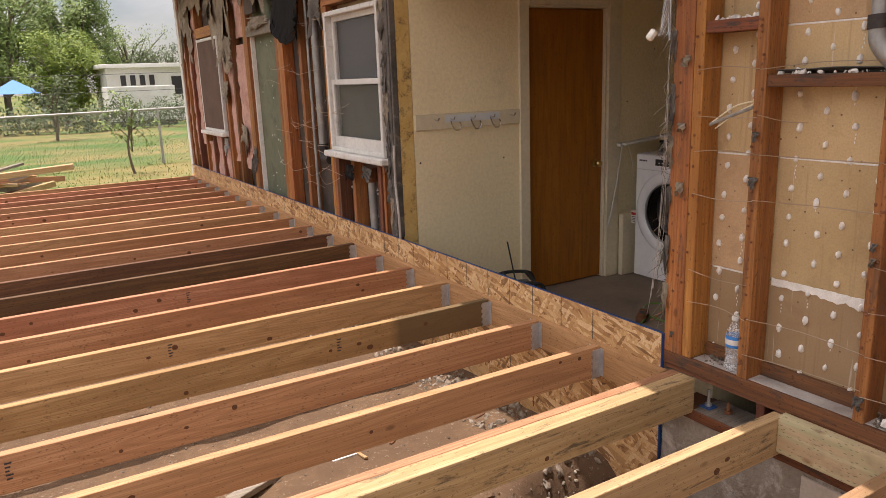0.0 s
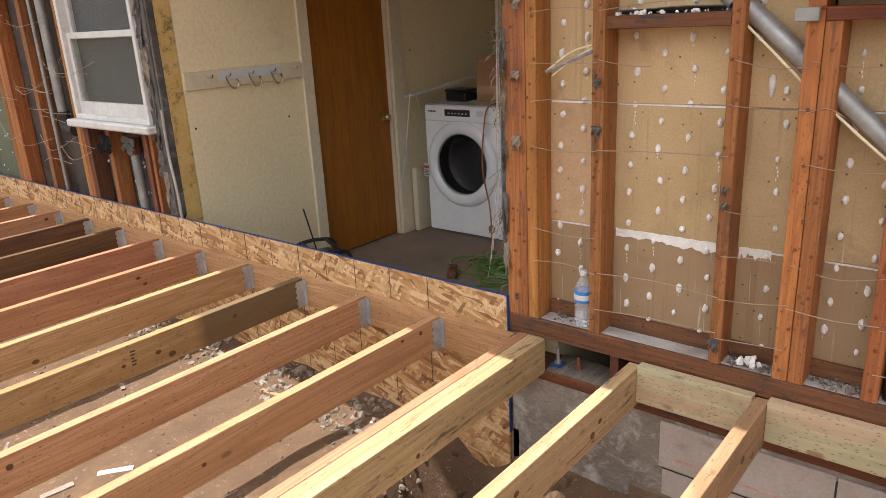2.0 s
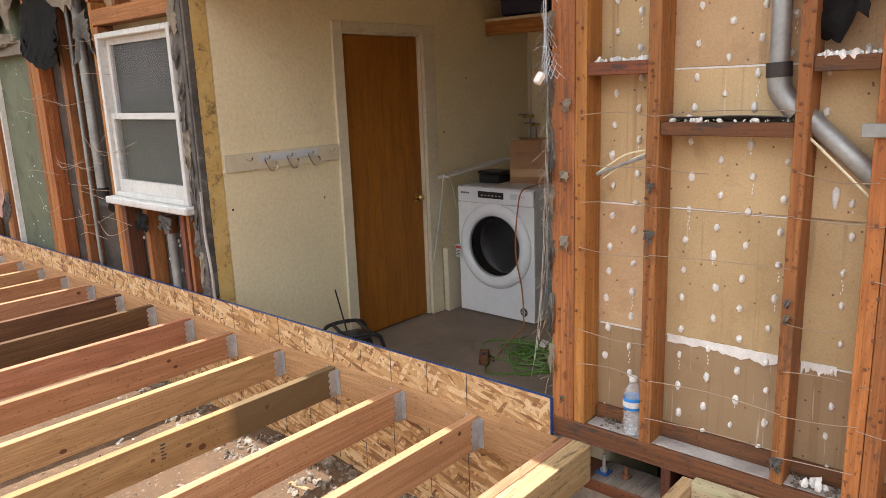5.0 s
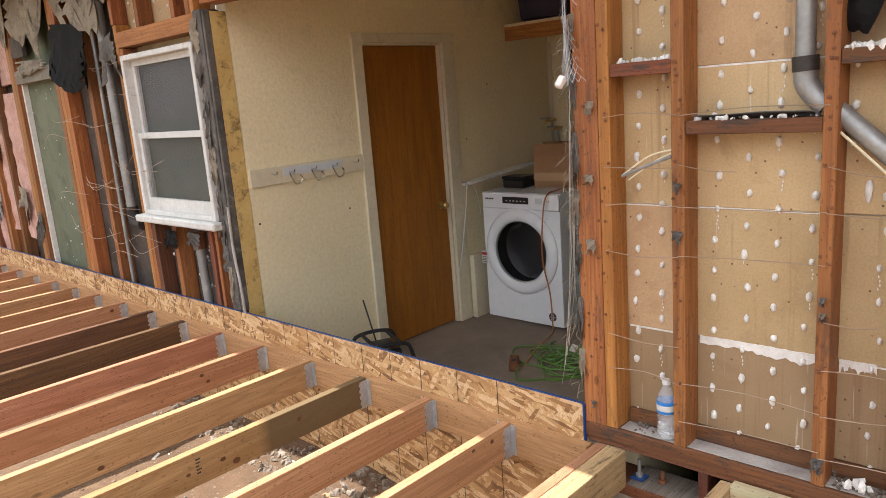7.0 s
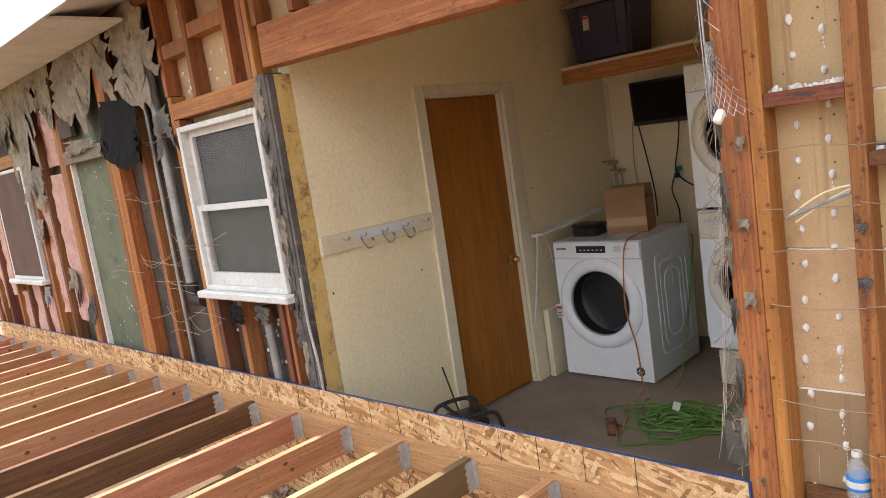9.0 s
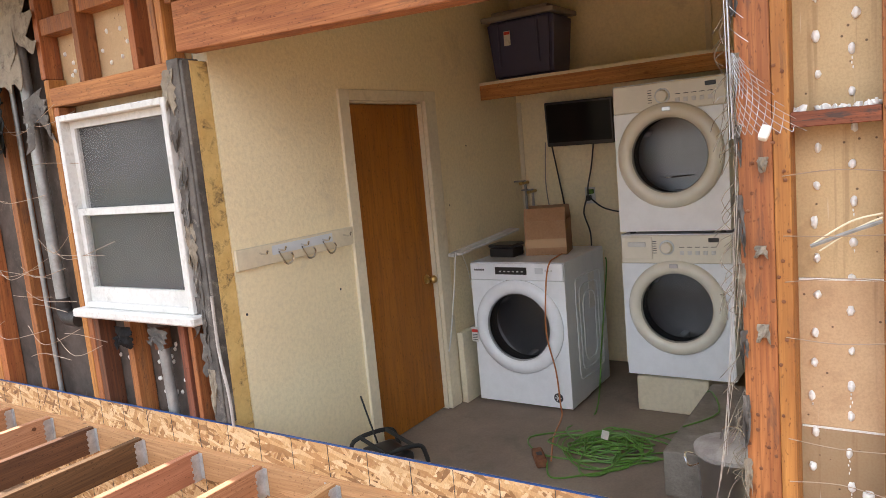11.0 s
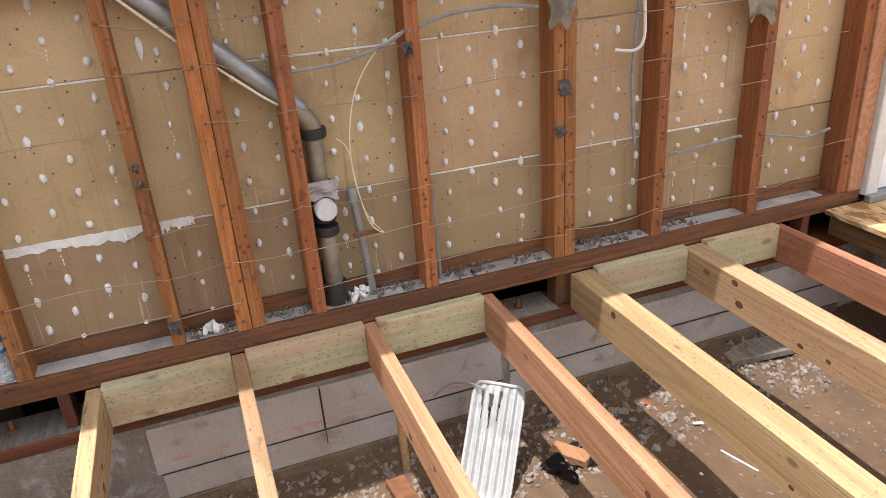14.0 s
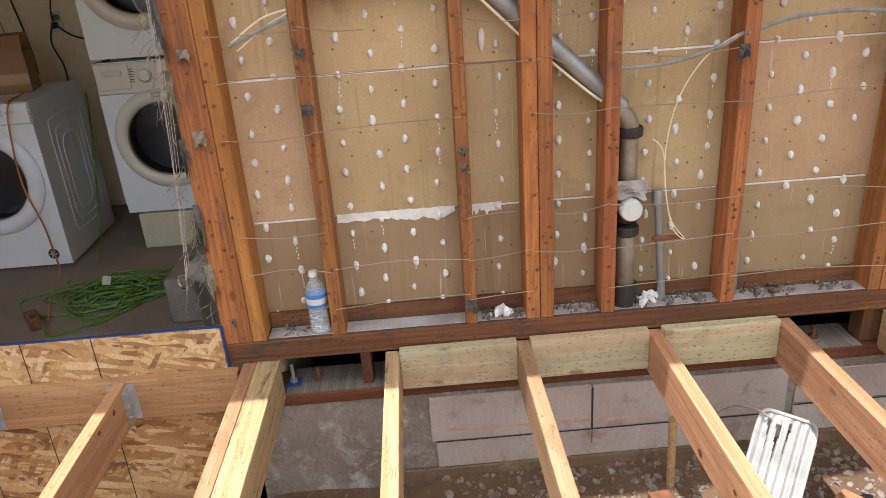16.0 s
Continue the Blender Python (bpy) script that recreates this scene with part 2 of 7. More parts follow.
PLATE = wood("old_plate", (0.270, 0.098, 0.039), (0.143, 0.048, 0.021), axis="y", blotch=(0.083, 0.036, 0.023), knots=0.4, stain=0.85, flame=0.3)
BEAM = wood("old_beam", (0.53, 0.235, 0.085), (0.34, 0.125, 0.045), axis="y", knots=0.5, vary=0.1, stain=0.35, flame=0.35)
DOOR_WOOD = wood("stained_door", (0.40, 0.120, 0.014), (0.30, 0.086, 0.010), axis="z", grain=9, knots=0.0, rough=0.55, vary=0.0, blotch=(0.24, 0.066, 0.009))
GREY_WOOD = wood("weathered_wood", (0.351, 0.302, 0.253), (0.213, 0.172, 0.131), knots=0.3, stain=0.3)


def lath_paper(name, tone):
    """Tan gypsum paper with blotches, dark specks and old water drips."""
    m = Nodes(name)
    n1, f = m.noise(1.9, 6, 0.6), m.noise(150, 4, 0.6)
    col = m.mix(m.ramp(n1, (0.35, 0.0), (0.65, 1.0)), tuple(v * tone for v in (0.60, 0.43, 0.245)), tuple(v * tone for v in (0.49, 0.33, 0.175)))
    col = m.mix(m.ramp(f, (0.3, 0.25), (0.6, 0.0)), col, (0.24, 0.15, 0.075))
    col = m.mix(m.ramp(m.noise(4.4, 8, 0.7, 0.4), (0.55, 0.0), (0.7, 0.5)), col, (0.27, 0.165, 0.085))
    col = m.mix(m.ramp(m.noise((20.0, 26.0, 0.9), 4, 0.6), (0.60, 0.0), (0.68, 0.4)), col, (0.25, 0.145, 0.07))
    col = m.mix(m.ramp(m.noise((30.0, 70.0, 2.2), 3, 0.6), (0.67, 0.0), (0.72, 0.55)), col, (0.70, 0.62, 0.50))
    col = m.mix(m.ramp(m.voronoi(24.0), (0.06, 0.85), (0.10, 0.0)), col, (0.09, 0.05, 0.03))
    col = m.vary(col, 0.10, 0.008)
    return m.finish(col, m.ramp(n1, (0.3, 0.62), (0.7, 0.82)), bump=f, strength=0.15, dist=0.002)


PAPER, PAPER_OLD = lath_paper("lath_paper", 1.0), lath_paper("browned_lath_paper", 0.66)
PLASTER = spotted("white_plaster", (0.88, 0.865, 0.83), (0.76, 0.735, 0.69), 30, 160, 0.9, 0.5)
DUST = spotted("plaster_dust", (0.494, 0.461, 0.429), (0.323, 0.282, 0.258), 9, 120, 0.95, 0.6, 0.006)
CREAM = spotted("cream_wall", (0.88, 0.768, 0.515), (0.84, 0.728, 0.48), 1.2, 45, 0.75, 0.9, 0.004, dirt=(0.45, 0.40, 0.30), dirt_at=0.62, dirt_amount=0.35)
CREAM_TRIM = spotted("cream_trim", (0.74, 0.67, 0.50), (0.68, 0.60, 0.44), 2.5, 40, 0.5, 0.1, 0.002, dirt=(0.38, 0.31, 0.2), dirt_at=0.64)
YELLOW_EDGE = spotted("ochre_lath_edge", (0.68, 0.49, 0.19), (0.60, 0.40, 0.14), 6, 60, 0.85, 0.4, dirt=(0.10, 0.07, 0.04), dirt_at=0.58, dirt_amount=0.95)
SLAB = spotted("slab", (0.27, 0.215, 0.165), (0.20, 0.155, 0.12), 1.6, 70, 0.75, 0.25, dirt=(0.11, 0.09, 0.07), dirt_at=0.6)
STEP_CONCRETE = spotted("step_concrete", (0.30, 0.265, 0.225), (0.20, 0.172, 0.142), 5.5, 70, 0.9, 0.7, 0.008, dirt=(0.38, 0.34, 0.30), dirt_at=0.6, dirt_amount=0.5)
CONCRETE = spotted("old_concrete", (0.36, 0.32, 0.275), (0.22, 0.185, 0.15), 4.2, 60, 0.9, 0.9, 0.012, dirt=(0.58, 0.54, 0.50), dirt_at=0.57, dirt_amount=0.75)
PATCH = spotted("pale_concrete", (0.53, 0.475, 0.43), (0.43, 0.37, 0.32), 3.4, 80, 0.92, 0.45, 0.006, dirt=(0.25, 0.165, 0.105), dirt_at=0.60, dirt_amount=0.75)
RUBBLE = spotted("rubble", (0.24, 0.20, 0.16), (0.11, 0.085, 0.066), 26, 90, 0.95, 0.5, vary=0.5)
OSB = osb("pressed_flake_board")
GALV = spotted("galvanised", (0.66, 0.67, 0.68), (0.48, 0.49, 0.51), 25, 90, 0.36, 0.2, 0.003, metal=0.7)
PIPE_GREY = spotted("lead_grey_pipe", (0.40, 0.40, 0.39), (0.29, 0.29, 0.28), 8, 60, 0.5, 0.2, 0.002, metal=0.55, dirt=(0.24, 0.20, 0.16))
PIPE_OLD = spotted("aged_steel_pipe", (0.36, 0.32, 0.25), (0.25, 0.20, 0.14), 10, 60, 0.55, 0.2, 0.002, metal=0.5, dirt=(0.18, 0.10, 0.05))
IRON = spotted("black_iron", (0.06, 0.052, 0.048), (0.035, 0.03, 0.028), 14, 80, 0.6, 0.4, 0.003, metal=0.3)
FELT = spotted("black_felt", (0.010, 0.009, 0.009), (0.017, 0.015, 0.014), 5, 60, 0.8, 0.4, dirt=(0.05, 0.045, 0.04), dirt_at=0.7, spec=0.12)
FELT_GREY = spotted("grey_felt", (0.34, 0.29, 0.215), (0.20, 0.165, 0.125), 5, 45, 0.9, 0.5, dirt=(0.07, 0.055, 0.045), dirt_at=0.56, dirt_amount=0.75)
FELT_SLATE = spotted("slate_felt", (0.15, 0.135, 0.12), (0.075, 0.068, 0.062), 7, 60, 0.85, 0.6, 0.006, dirt=(0.33, 0.30, 0.25), dirt_at=0.6, dirt_amount=0.7)
SOILED = spotted("soiled_concrete", (0.24, 0.165, 0.105), (0.15, 0.10, 0.062), 5, 55, 0.95, 0.9, 0.012, dirt=(0.36, 0.30, 0.24), dirt_at=0.62)
CHALK = spotted("red_chalk", (0.52, 0.30, 0.24), (0.55, 0.42, 0.36), 18, 90, 0.95, 0.2)
INSULATION = spotted("pink_insulation", (0.66, 0.42, 0.35), (0.52, 0.30, 0.245), 9, 45, 0.95, 0.9, 0.02, dirt=(0.26, 0.16, 0.12), dirt_at=0.60, dirt_amount=0.6)
GREEN_BACK = spotted("green_board", (0.165, 0.18, 0.115), (0.12, 0.135, 0.085), 3, 60, 0.8, 0.2, dirt=(0.07, 0.07, 0.05), dirt_at=0.58, dirt_amount=0.7)
DARK_BACK = spotted("dark_board", (0.11, 0.085, 0.07), (0.06, 0.048, 0.04), 5, 50, 0.9, 0.4, dirt=(0.24, 0.20, 0.16), dirt_at=0.64)
WHITE_PAINT = spotted("white_paint", (0.72, 0.71, 0.68), (0.62, 0.61, 0.58), 6, 50, 0.5, 0.15, 0.002, dirt=(0.30, 0.27, 0.23), dirt_at=0.62, dirt_amount=0.6)
SHEET_WHITE = spotted("weathered_white_metal", (0.50, 0.50, 0.485), (0.42, 0.415, 0.40), 9, 80, 0.5, 0.2, 0.002, dirt=(0.22, 0.20, 0.17), dirt_at=0.62, dirt_amount=0.6)
VINYL = plain("white_vinyl", (0.80, 0.82, 0.84), 0.35)
ENAMEL = plain("white_enamel", (0.86, 0.88, 0.91), 0.22, coat=0.4)
BISQUE = plain("bisque_enamel", (0.76, 0.715, 0.60), 0.3, coat=0.3)
GREY_SIDE = plain("grey_enamel", (0.62, 0.65, 0.68), 0.3)
BLACK = plain("black_plastic", (0.018, 0.018, 0.02), 0.3)
RUBBER = plain("black_rubber", (0.02, 0.02, 0.02), 0.7)
CHROME = plain("chrome", (0.75, 0.75, 0.76), 0.15, 1.0)
STEEL = plain("brushed_steel", (0.55, 0.55, 0.56), 0.3, 1.0)
BRASS = plain("old_brass", (0.55, 0.38, 0.14), 0.28, 1.0)
GLASS_DARK = plain("smoked_glass", (0.012, 0.012, 0.014), 0.04, spec=0.3)
GLASS_DARK.node_tree.nodes["Principled BSDF"].inputs["Alpha"].default_value = 0.48
GLASS_PANE = plain("window_glass", (0.20, 0.20, 0.195), 0.06, spec=0.3)
GLASS_PANE.node_tree.nodes["Principled BSDF"].inputs["Alpha"].default_value = 0.16
GLASS_CLEAR = plain("clear_plastic", (0.85, 0.90, 0.93), 0.12)
GLASS_CLEAR.node_tree.nodes["Principled BSDF"].inputs["Alpha"].default_value = 0.22
DRUM = plain("dull_steel_drum", (0.47, 0.47, 0.48), 0.34, 0.95)
SCREEN_GREY = spotted("insect_screen", (0.095, 0.092, 0.085), (0.065, 0.063, 0.058), 2.5, 25, 0.9, 0.02)
SCREEN_BROWN = spotted("brown_screen", (0.13, 0.075, 0.055), (0.10, 0.06, 0.045), 3, 200, 0.85, 0.2)
BLUE = plain("blue_membrane", (0.012, 0.06, 0.22), 0.5)
BLUE_LABEL = plain("blue_label", (0.03, 0.22, 0.62), 0.4)
TOTE = plain("navy_plastic", (0.045, 0.05, 0.12), 0.42)
TOTE_LID = plain("grey_lid", (0.22, 0.20, 0.19), 0.5)
CARD = spotted("cardboard", (0.36, 0.205, 0.105), (0.30, 0.16, 0.08), 3, 70, 0.8, 0.1)
GREEN_CORD = plain("green_cord", (0.105, 0.235, 0.034), 0.45)
ORANGE_CORD = plain("orange_cord", (0.48, 0.18, 0.06), 0.5)
CREAM_CABLE = plain("cream_cable", (0.75, 0.68, 0.48), 0.5)
WHITE_CABLE = plain("white_cable", (0.75, 0.73, 0.68), 0.5)
GREY_CABLE = spotted("cloth_cable", (0.33, 0.32, 0.30), (0.22, 0.21, 0.19), 30, 120, 0.85, 0.4)
WIRE = plain("rusty_wire", (0.44, 0.34, 0.25), 0.5, 0.5)
RUST = spotted("rust", (0.24, 0.10, 0.045), (0.15, 0.06, 0.03), 30, 120, 0.85, 0.4)
YELLOW = plain("yellow_plastic", (0.60, 0.38, 0.06), 0.45)
RED = plain("red_print", (0.55, 0.04, 0.03), 0.5)
INK = plain("dark_print", (0.03, 0.03, 0.035), 0.6)
PALE_PRINT = plain("pale_print", (0.6, 0.6, 0.6), 0.6)
KNOT = spotted("knot_wood", (0.16, 0.062, 0.024), (0.09, 0.036, 0.015), 60, 220, 0.6, 0.3, 0.002)
BARK = wood("bark", (0.20, 0.16, 0.12), (0.11, 0.085, 0.06), axis="z", knots=0.0, rough=0.9)
CANVAS = plain("blue_canvas", (0.06, 0.22, 0.55), 0.7)
FAR_WHITE = spotted("far_white_wall", (0.74, 0.74, 0.72), (0.66, 0.66, 0.63), 0.8, 10, 0.7, 0.05)
# near-black colour that paints the shade of the crawl space
CRAWL_SHADE = plain("painted_crawl_shade", (0.05, 0.04, 0.032), 0.95)


def leafy(name, a, b):
    m = Nodes(name)
    geo = m.n("ShaderNodeNewGeometry")
    c = m.ramp(geo.outputs["Random Per Island"], (0.0, a), (1.0, b))
    m.bsdf.inputs["Subsurface Weight"].default_value = 0.0
    m.bsdf.inputs["Transmission Weight"].default_value = 0.0
    return m.finish(c, 0.6)


LEAF_LIME = leafy("lime_leaves", (0.075, 0.14, 0.012), (0.21, 0.27, 0.035))
LEAF = leafy("spring_leaves", (0.075, 0.135, 0.028), (0.22, 0.30, 0.085))
LEAF_DARK = leafy("dark_leaves", (0.035, 0.062, 0.022), (0.10, 0.135, 0.05))
GRASS = leafy("grass_blades", (0.08, 0.16, 0.03), (0.26, 0.24, 0.08))


def ground_material():
    m = Nodes("earth_and_lawn")
    tc = m.n("ShaderNodeTexCoord")
    m.coord = tc.outputs["Object"]
    a, f, g = m.noise(1.3, 6, 0.65), m.noise(38, 5, 0.7), m.noise(9, 5, 0.6)
    dirt = m.mix(m.ramp(a, (0.35, 0.0), (0.65, 1.0)), (0.178, 0.108, 0.060), (0.118, 0.070, 0.039))
    dirt = m.mix(m.ramp(g, (0.35, 0.5), (0.6, 0.0)), dirt, (0.075, 0.046, 0.028))
    dirt = m.mix(m.ramp(f, (0.60, 0.0), (0.68, 0.6)), dirt, (0.34, 0.28, 0.21))
    dirt = m.mix(m.ramp(m.noise(120, 3, 0.6), (0.34, 0.6), (0.48, 0.0)), dirt, (0.11, 0.065, 0.04))
    lawn = m.mix(m.ramp(m.noise((0.25, 0.5, 1.0), 4), (0.42, 0.0), (0.58, 1.0)), (0.06, 0.125, 0.018), (0.225, 0.17, 0.062))
    lawn = m.mix(m.ramp(m.noise(14, 5), (0.35, 0.5), (0.65, 0.0)), lawn, (0.06, 0.10, 0.02))
    sep = m.n("ShaderNodeSeparateXYZ")
    m.link(tc.outputs["Object"], sep.inputs[0])
    wob = m.n("ShaderNodeMath")
    wob.operation = "MULTIPLY_ADD"
    wob.inputs[1].default_value = 1.6
    m.link(a, wob.inputs[0])
    m.link(sep.outputs["Y"], wob.inputs[2])
    edge = m.n("ShaderNodeMapRange")
    edge.inputs["From Min"].default_value, edge.inputs["From Max"].default_value = 10.0, 11.2
    m.link(wob.outputs[0], edge.inputs["Value"])
    col = m.mix(edge.outputs["Result"], dirt, lawn)
    return m.finish(col, 0.95, bump=f, strength=0.7, dist=0.012)


EARTH = ground_material()


# ---- mesh helpers ----
def box(bm, x0, x1, y0, y1, z0, z1, bevel=0.0):
    r = bmesh.ops.create_cube(bm, size=1.0, matrix=Matrix.Translation(((x0 + x1) / 2, (y0 + y1) / 2, (z0 + z1) / 2)) @ Matrix.Diagonal((abs(x1 - x0), abs(y1 - y0), abs(z1 - z0), 1)))
    if bevel:
        es = {e for v in r["verts"] for e in v.link_edges}
        bmesh.ops.bevel(bm, geom=list(es), offset=bevel, segments=1 if bevel < 0.012 else 3, affect="EDGES", profile=0.6)
    return bm


def slab_box(*a, bevel=0.0):
    return box(bmesh.new(), *a, bevel=bevel)


def tube(bm, pts, r, sides=8, closed=False):
    """A round tube along points; r a number or one radius a point."""
    pts = [Vector(p) for p in pts]
    n = len(pts)
    rings, up = [], Vector((0.13, 0.31, 0.94))
    for i, p in enumerate(pts):
        d = (pts[min(i + 1, n - 1)] - pts[max(i - 1, 0)]).normalized()
        if abs(d.dot(up)) > 0.95:
            up = Vector((0.9, 0.3, 0.1))
        u = d.cross(up).normalized()
        w = d.cross(u).normalized()
        up = -w if abs(w.z) > 0 else up
        rr = r[i] if isinstance(r, (list, tuple)) else r
        rings.append([bm.verts.new(p + (u * math.cos(2 * math.pi * k / sides) + w * math.sin(2 * math.pi * k / sides)) * rr) for k in range(sides)])
    for a, b in zip(rings, rings[1:]):
        best = min(range(sides), key=lambda s: sum((a[k].co - b[(k + s) % sides].co).length for k in range(0, sides, 2)))
        for k in range(sides):
            bm.faces.new((a[k], a[(k + 1) % sides], b[(k + 1 + best) % sides], b[(k + best) % sides]))
    bm.faces.new(rings[0][::-1])
    bm.faces.new(rings[-1])
    bmesh.ops.recalc_face_normals(bm, faces=bm.faces)
    return bm


def smooth_path(pts, steps=6):
    """A soft curve through points."""
    p = [Vector(a) for a in pts]
    out = []
    for i in range(len(p) - 1):
        a, b, c, d = p[max(i - 1, 0)], p[i], p[i + 1], p[min(i + 2, len(p) - 1)]
        for k in range(steps):
            t = k / steps
            out.append(0.5 * ((2 * b) + (c - a) * t + (2 * a - 5 * b + 4 * c - d) * t * t + (3 * b - a - 3 * c + d) * t ** 3))
    return out + [p[-1]]


def lathe(bm, profile, m, sides=32):
    """A shape turned about the local z axis; profile: (radius, height)."""
    rings = []
    for r, h in profile:
        rings.append([bm.verts.new(m @ Vector((max(r, 0.0005) * math.cos(2 * math.pi * k / sides), max(r, 0.0005) * math.sin(2 * math.pi * k / sides), h))) for k in range(sides)])
    for a, b in zip(rings, rings[1:]):
        for k in range(sides):
            bm.faces.new((a[k], a[(k + 1) % sides], b[(k + 1) % sides], b[k]))
    bmesh.ops.recalc_face_normals(bm, faces=bm.faces)
    return bm


def cyl(bm, a, b, r, sides=16):
    return tube(bm, [a, b], r, sides)


def thing(name, at=(0, 0, 0), label="", category="", group="", kind=""):
    ob = new(name)
    ob.empty_display_size = 0.1
    ob.location = at
    return tagged(ob, label, category, group, kind)


def part(name, bm, material, parent=None, label="", smooth=False):
    """Links a bmesh, built in the world's coordinates, as one mesh under its thing."""
    me = bpy.data.meshes.new(name)
    bm.to_mesh(me)
    bm.free()
    me.materials.append(material)
    if smooth:
        me.shade_smooth()
        me.set_sharp_from_angle(angle=radians(38))
    ob = new(name, me)
    if parent is not None:
        ob.parent = parent
        ob.matrix_parent_inverse = Matrix.Translation(-parent.location)
    if label:
        ob["label"] = label
    return ob


def whole(name, bm, material, label, category, kind="", group="", smooth=False):
    return tagged(part(name, bm, material, None, "", smooth), label, category, group, kind)


def thicken(bm, depth):
    """Gives a sheet its thickness, along x, with closed edges."""
    faces = list(bm.faces)
    edges = [e for e in bm.edges if len(e.link_faces) == 1]
    twin = {v: bm.verts.new(v.co + Vector((depth, 0, 0))) for v in list(bm.verts)}
    for f in faces:
        bm.faces.new([twin[v] for v in reversed(f.verts)])
    for e in edges:
        p, q2 = e.verts
        bm.faces.new((p, q2, twin[q2], twin[p]))
    bmesh.ops.recalc_face_normals(bm, faces=bm.faces)
    return bm


def ragged(width, height, seed, nx=14, ny=14, curl=0.04, rag=0.12, thick=0.0025):
    """A torn hanging sheet in the plane x = 0, its top edge at z = 0, with wrinkles and torn edges."""
    rnd = random.Random(seed)
    bm = bmesh.new()
    ph = [rnd.uniform(0, 9) for _ in range(6)]
    low = [1.0 - rag * (2.2 * min(max(0.5 + 1.2 * noise.noise(Vector((i * 3.1 / nx + ph[4], ph[5], 0.5))), 0.0), 1.0) + rnd.uniform(0, 0.45)) for i in range(nx + 1)]
    lft = [rnd.uniform(0, rag) for _ in range(ny + 1)]
    rgt = [rnd.uniform(0, rag) for _ in range(ny + 1)]
    vs = []
    for j in range(ny + 1):
        row = []
        for i in range(nx + 1):
            u, v = i / nx, j / ny
            uu = lft[j] + u * (1 - lft[j] - rgt[j])
            y, z = (uu - 0.5) * width, -v * height * low[i]
            w = noise.noise(Vector((uu * 3.2 + ph[0], v * 3.2 + ph[1], ph[2])))
            x = -curl * (v ** 1.5) * (0.6 + 0.6 * math.sin(ph[3] + uu * 4)) + 0.022 * w * (0.3 + v)
            row.append(bm.verts.new((x, y, z)))
        vs.append(row)
    for j in range(ny):
        for i in range(nx):
            bm.faces.new((vs[j][i], vs[j][i + 1], vs[j + 1][i + 1], vs[j + 1][i]))
    return thicken(bm, thick)


def move(bm, m):
    bmesh.ops.transform(bm, matrix=m, verts=bm.verts)
    return bm


def pebble(bm, at, size, rnd, flat=0.7):
    """One broken stone."""
    r = bmesh.ops.create_icosphere(bm, subdivisions=1, radius=1.0)
    m = Matrix.Translation(at) @ Euler((rnd.uniform(0, 6), rnd.uniform(0, 6), rnd.uniform(0, 6))).to_matrix().to_4x4() @ Matrix.Diagonal((size, size * rnd.uniform(0.6, 1.0), size * flat * rnd.uniform(0.6, 1.0), 1))
    for v in r["verts"]:
        v.co = m @ (v.co * rnd.uniform(0.75, 1.15))


def stones(name, spots, sizes, material, seed, label, parent=None, flat=0.7):
    """Many broken stones as one mesh; spots(rnd) gives a place."""
    rnd = random.Random(seed)
    proto = bmesh.new()
    bmesh.ops.create_icosphere(proto, subdivisions=1, radius=1.0)
    pv = [v.co.copy() for v in proto.verts]
    pf = [[v.index for v in f.verts] for f in proto.faces]
    proto.free()
    vs, fs = [], []
    for i in range(sizes[2]):
        at, s = spots(rnd), rnd.uniform(sizes[0], 1.0) ** 2.2 * sizes[1]
        m = Matrix.Translation(at) @ Euler((rnd.uniform(0, 6), rnd.uniform(0, 6), rnd.uniform(0, 6))).to_matrix().to_4x4() @ Matrix.Diagonal((s, s * rnd.uniform(0.5, 1.0), s * flat * rnd.uniform(0.5, 1.0), 1))
        base = len(vs)
        vs += [m @ (v * rnd.uniform(0.72, 1.15)) for v in pv]
        fs += [[base + k for k in f] for f in pf]
    me = bpy.data.meshes.new(name)
    me.from_pydata(vs, [], fs)
    me.materials.append(material)
    ob = new(name, me)
    if parent is not None:
        ob.parent = parent
    return tagged(ob, label, "rubble", "", "stuff")


GROUND_Z = -0.53


def ground_height(x, y):
    """The earth under the joists, with bumps and the pit dug at the corner."""
    near = max(0.0, 1.0 - max(abs(x + 2) - 4, abs(y - 3) - 8, 0.0) / 3.0)
    z = GROUND_Z + near * (0.035 * noise.noise(Vector((x * 0.9, y * 0.9, 0.3))) + 0.02 * noise.noise(Vector((x * 3.1, y * 3.1, 1.3))) + 0.008 * noise.noise(Vector((x * 9, y * 9, 2.3))))
    pit = math.exp(-(((x + 0.27) / 0.25) ** 2 + ((y - 0.15) / 0.22) ** 2) ** 2)
    heap = math.exp(-(((x + 0.42) / 0.2) ** 2 + ((y + 0.58) / 0.16) ** 2))
    bank = math.exp(-((x - 0.05) / 0.13) ** 2) * (1.0 if -0.6 > y > -5 else 0.0) * 0.05
    return z - 0.38 * pit + 0.06 * heap + bank


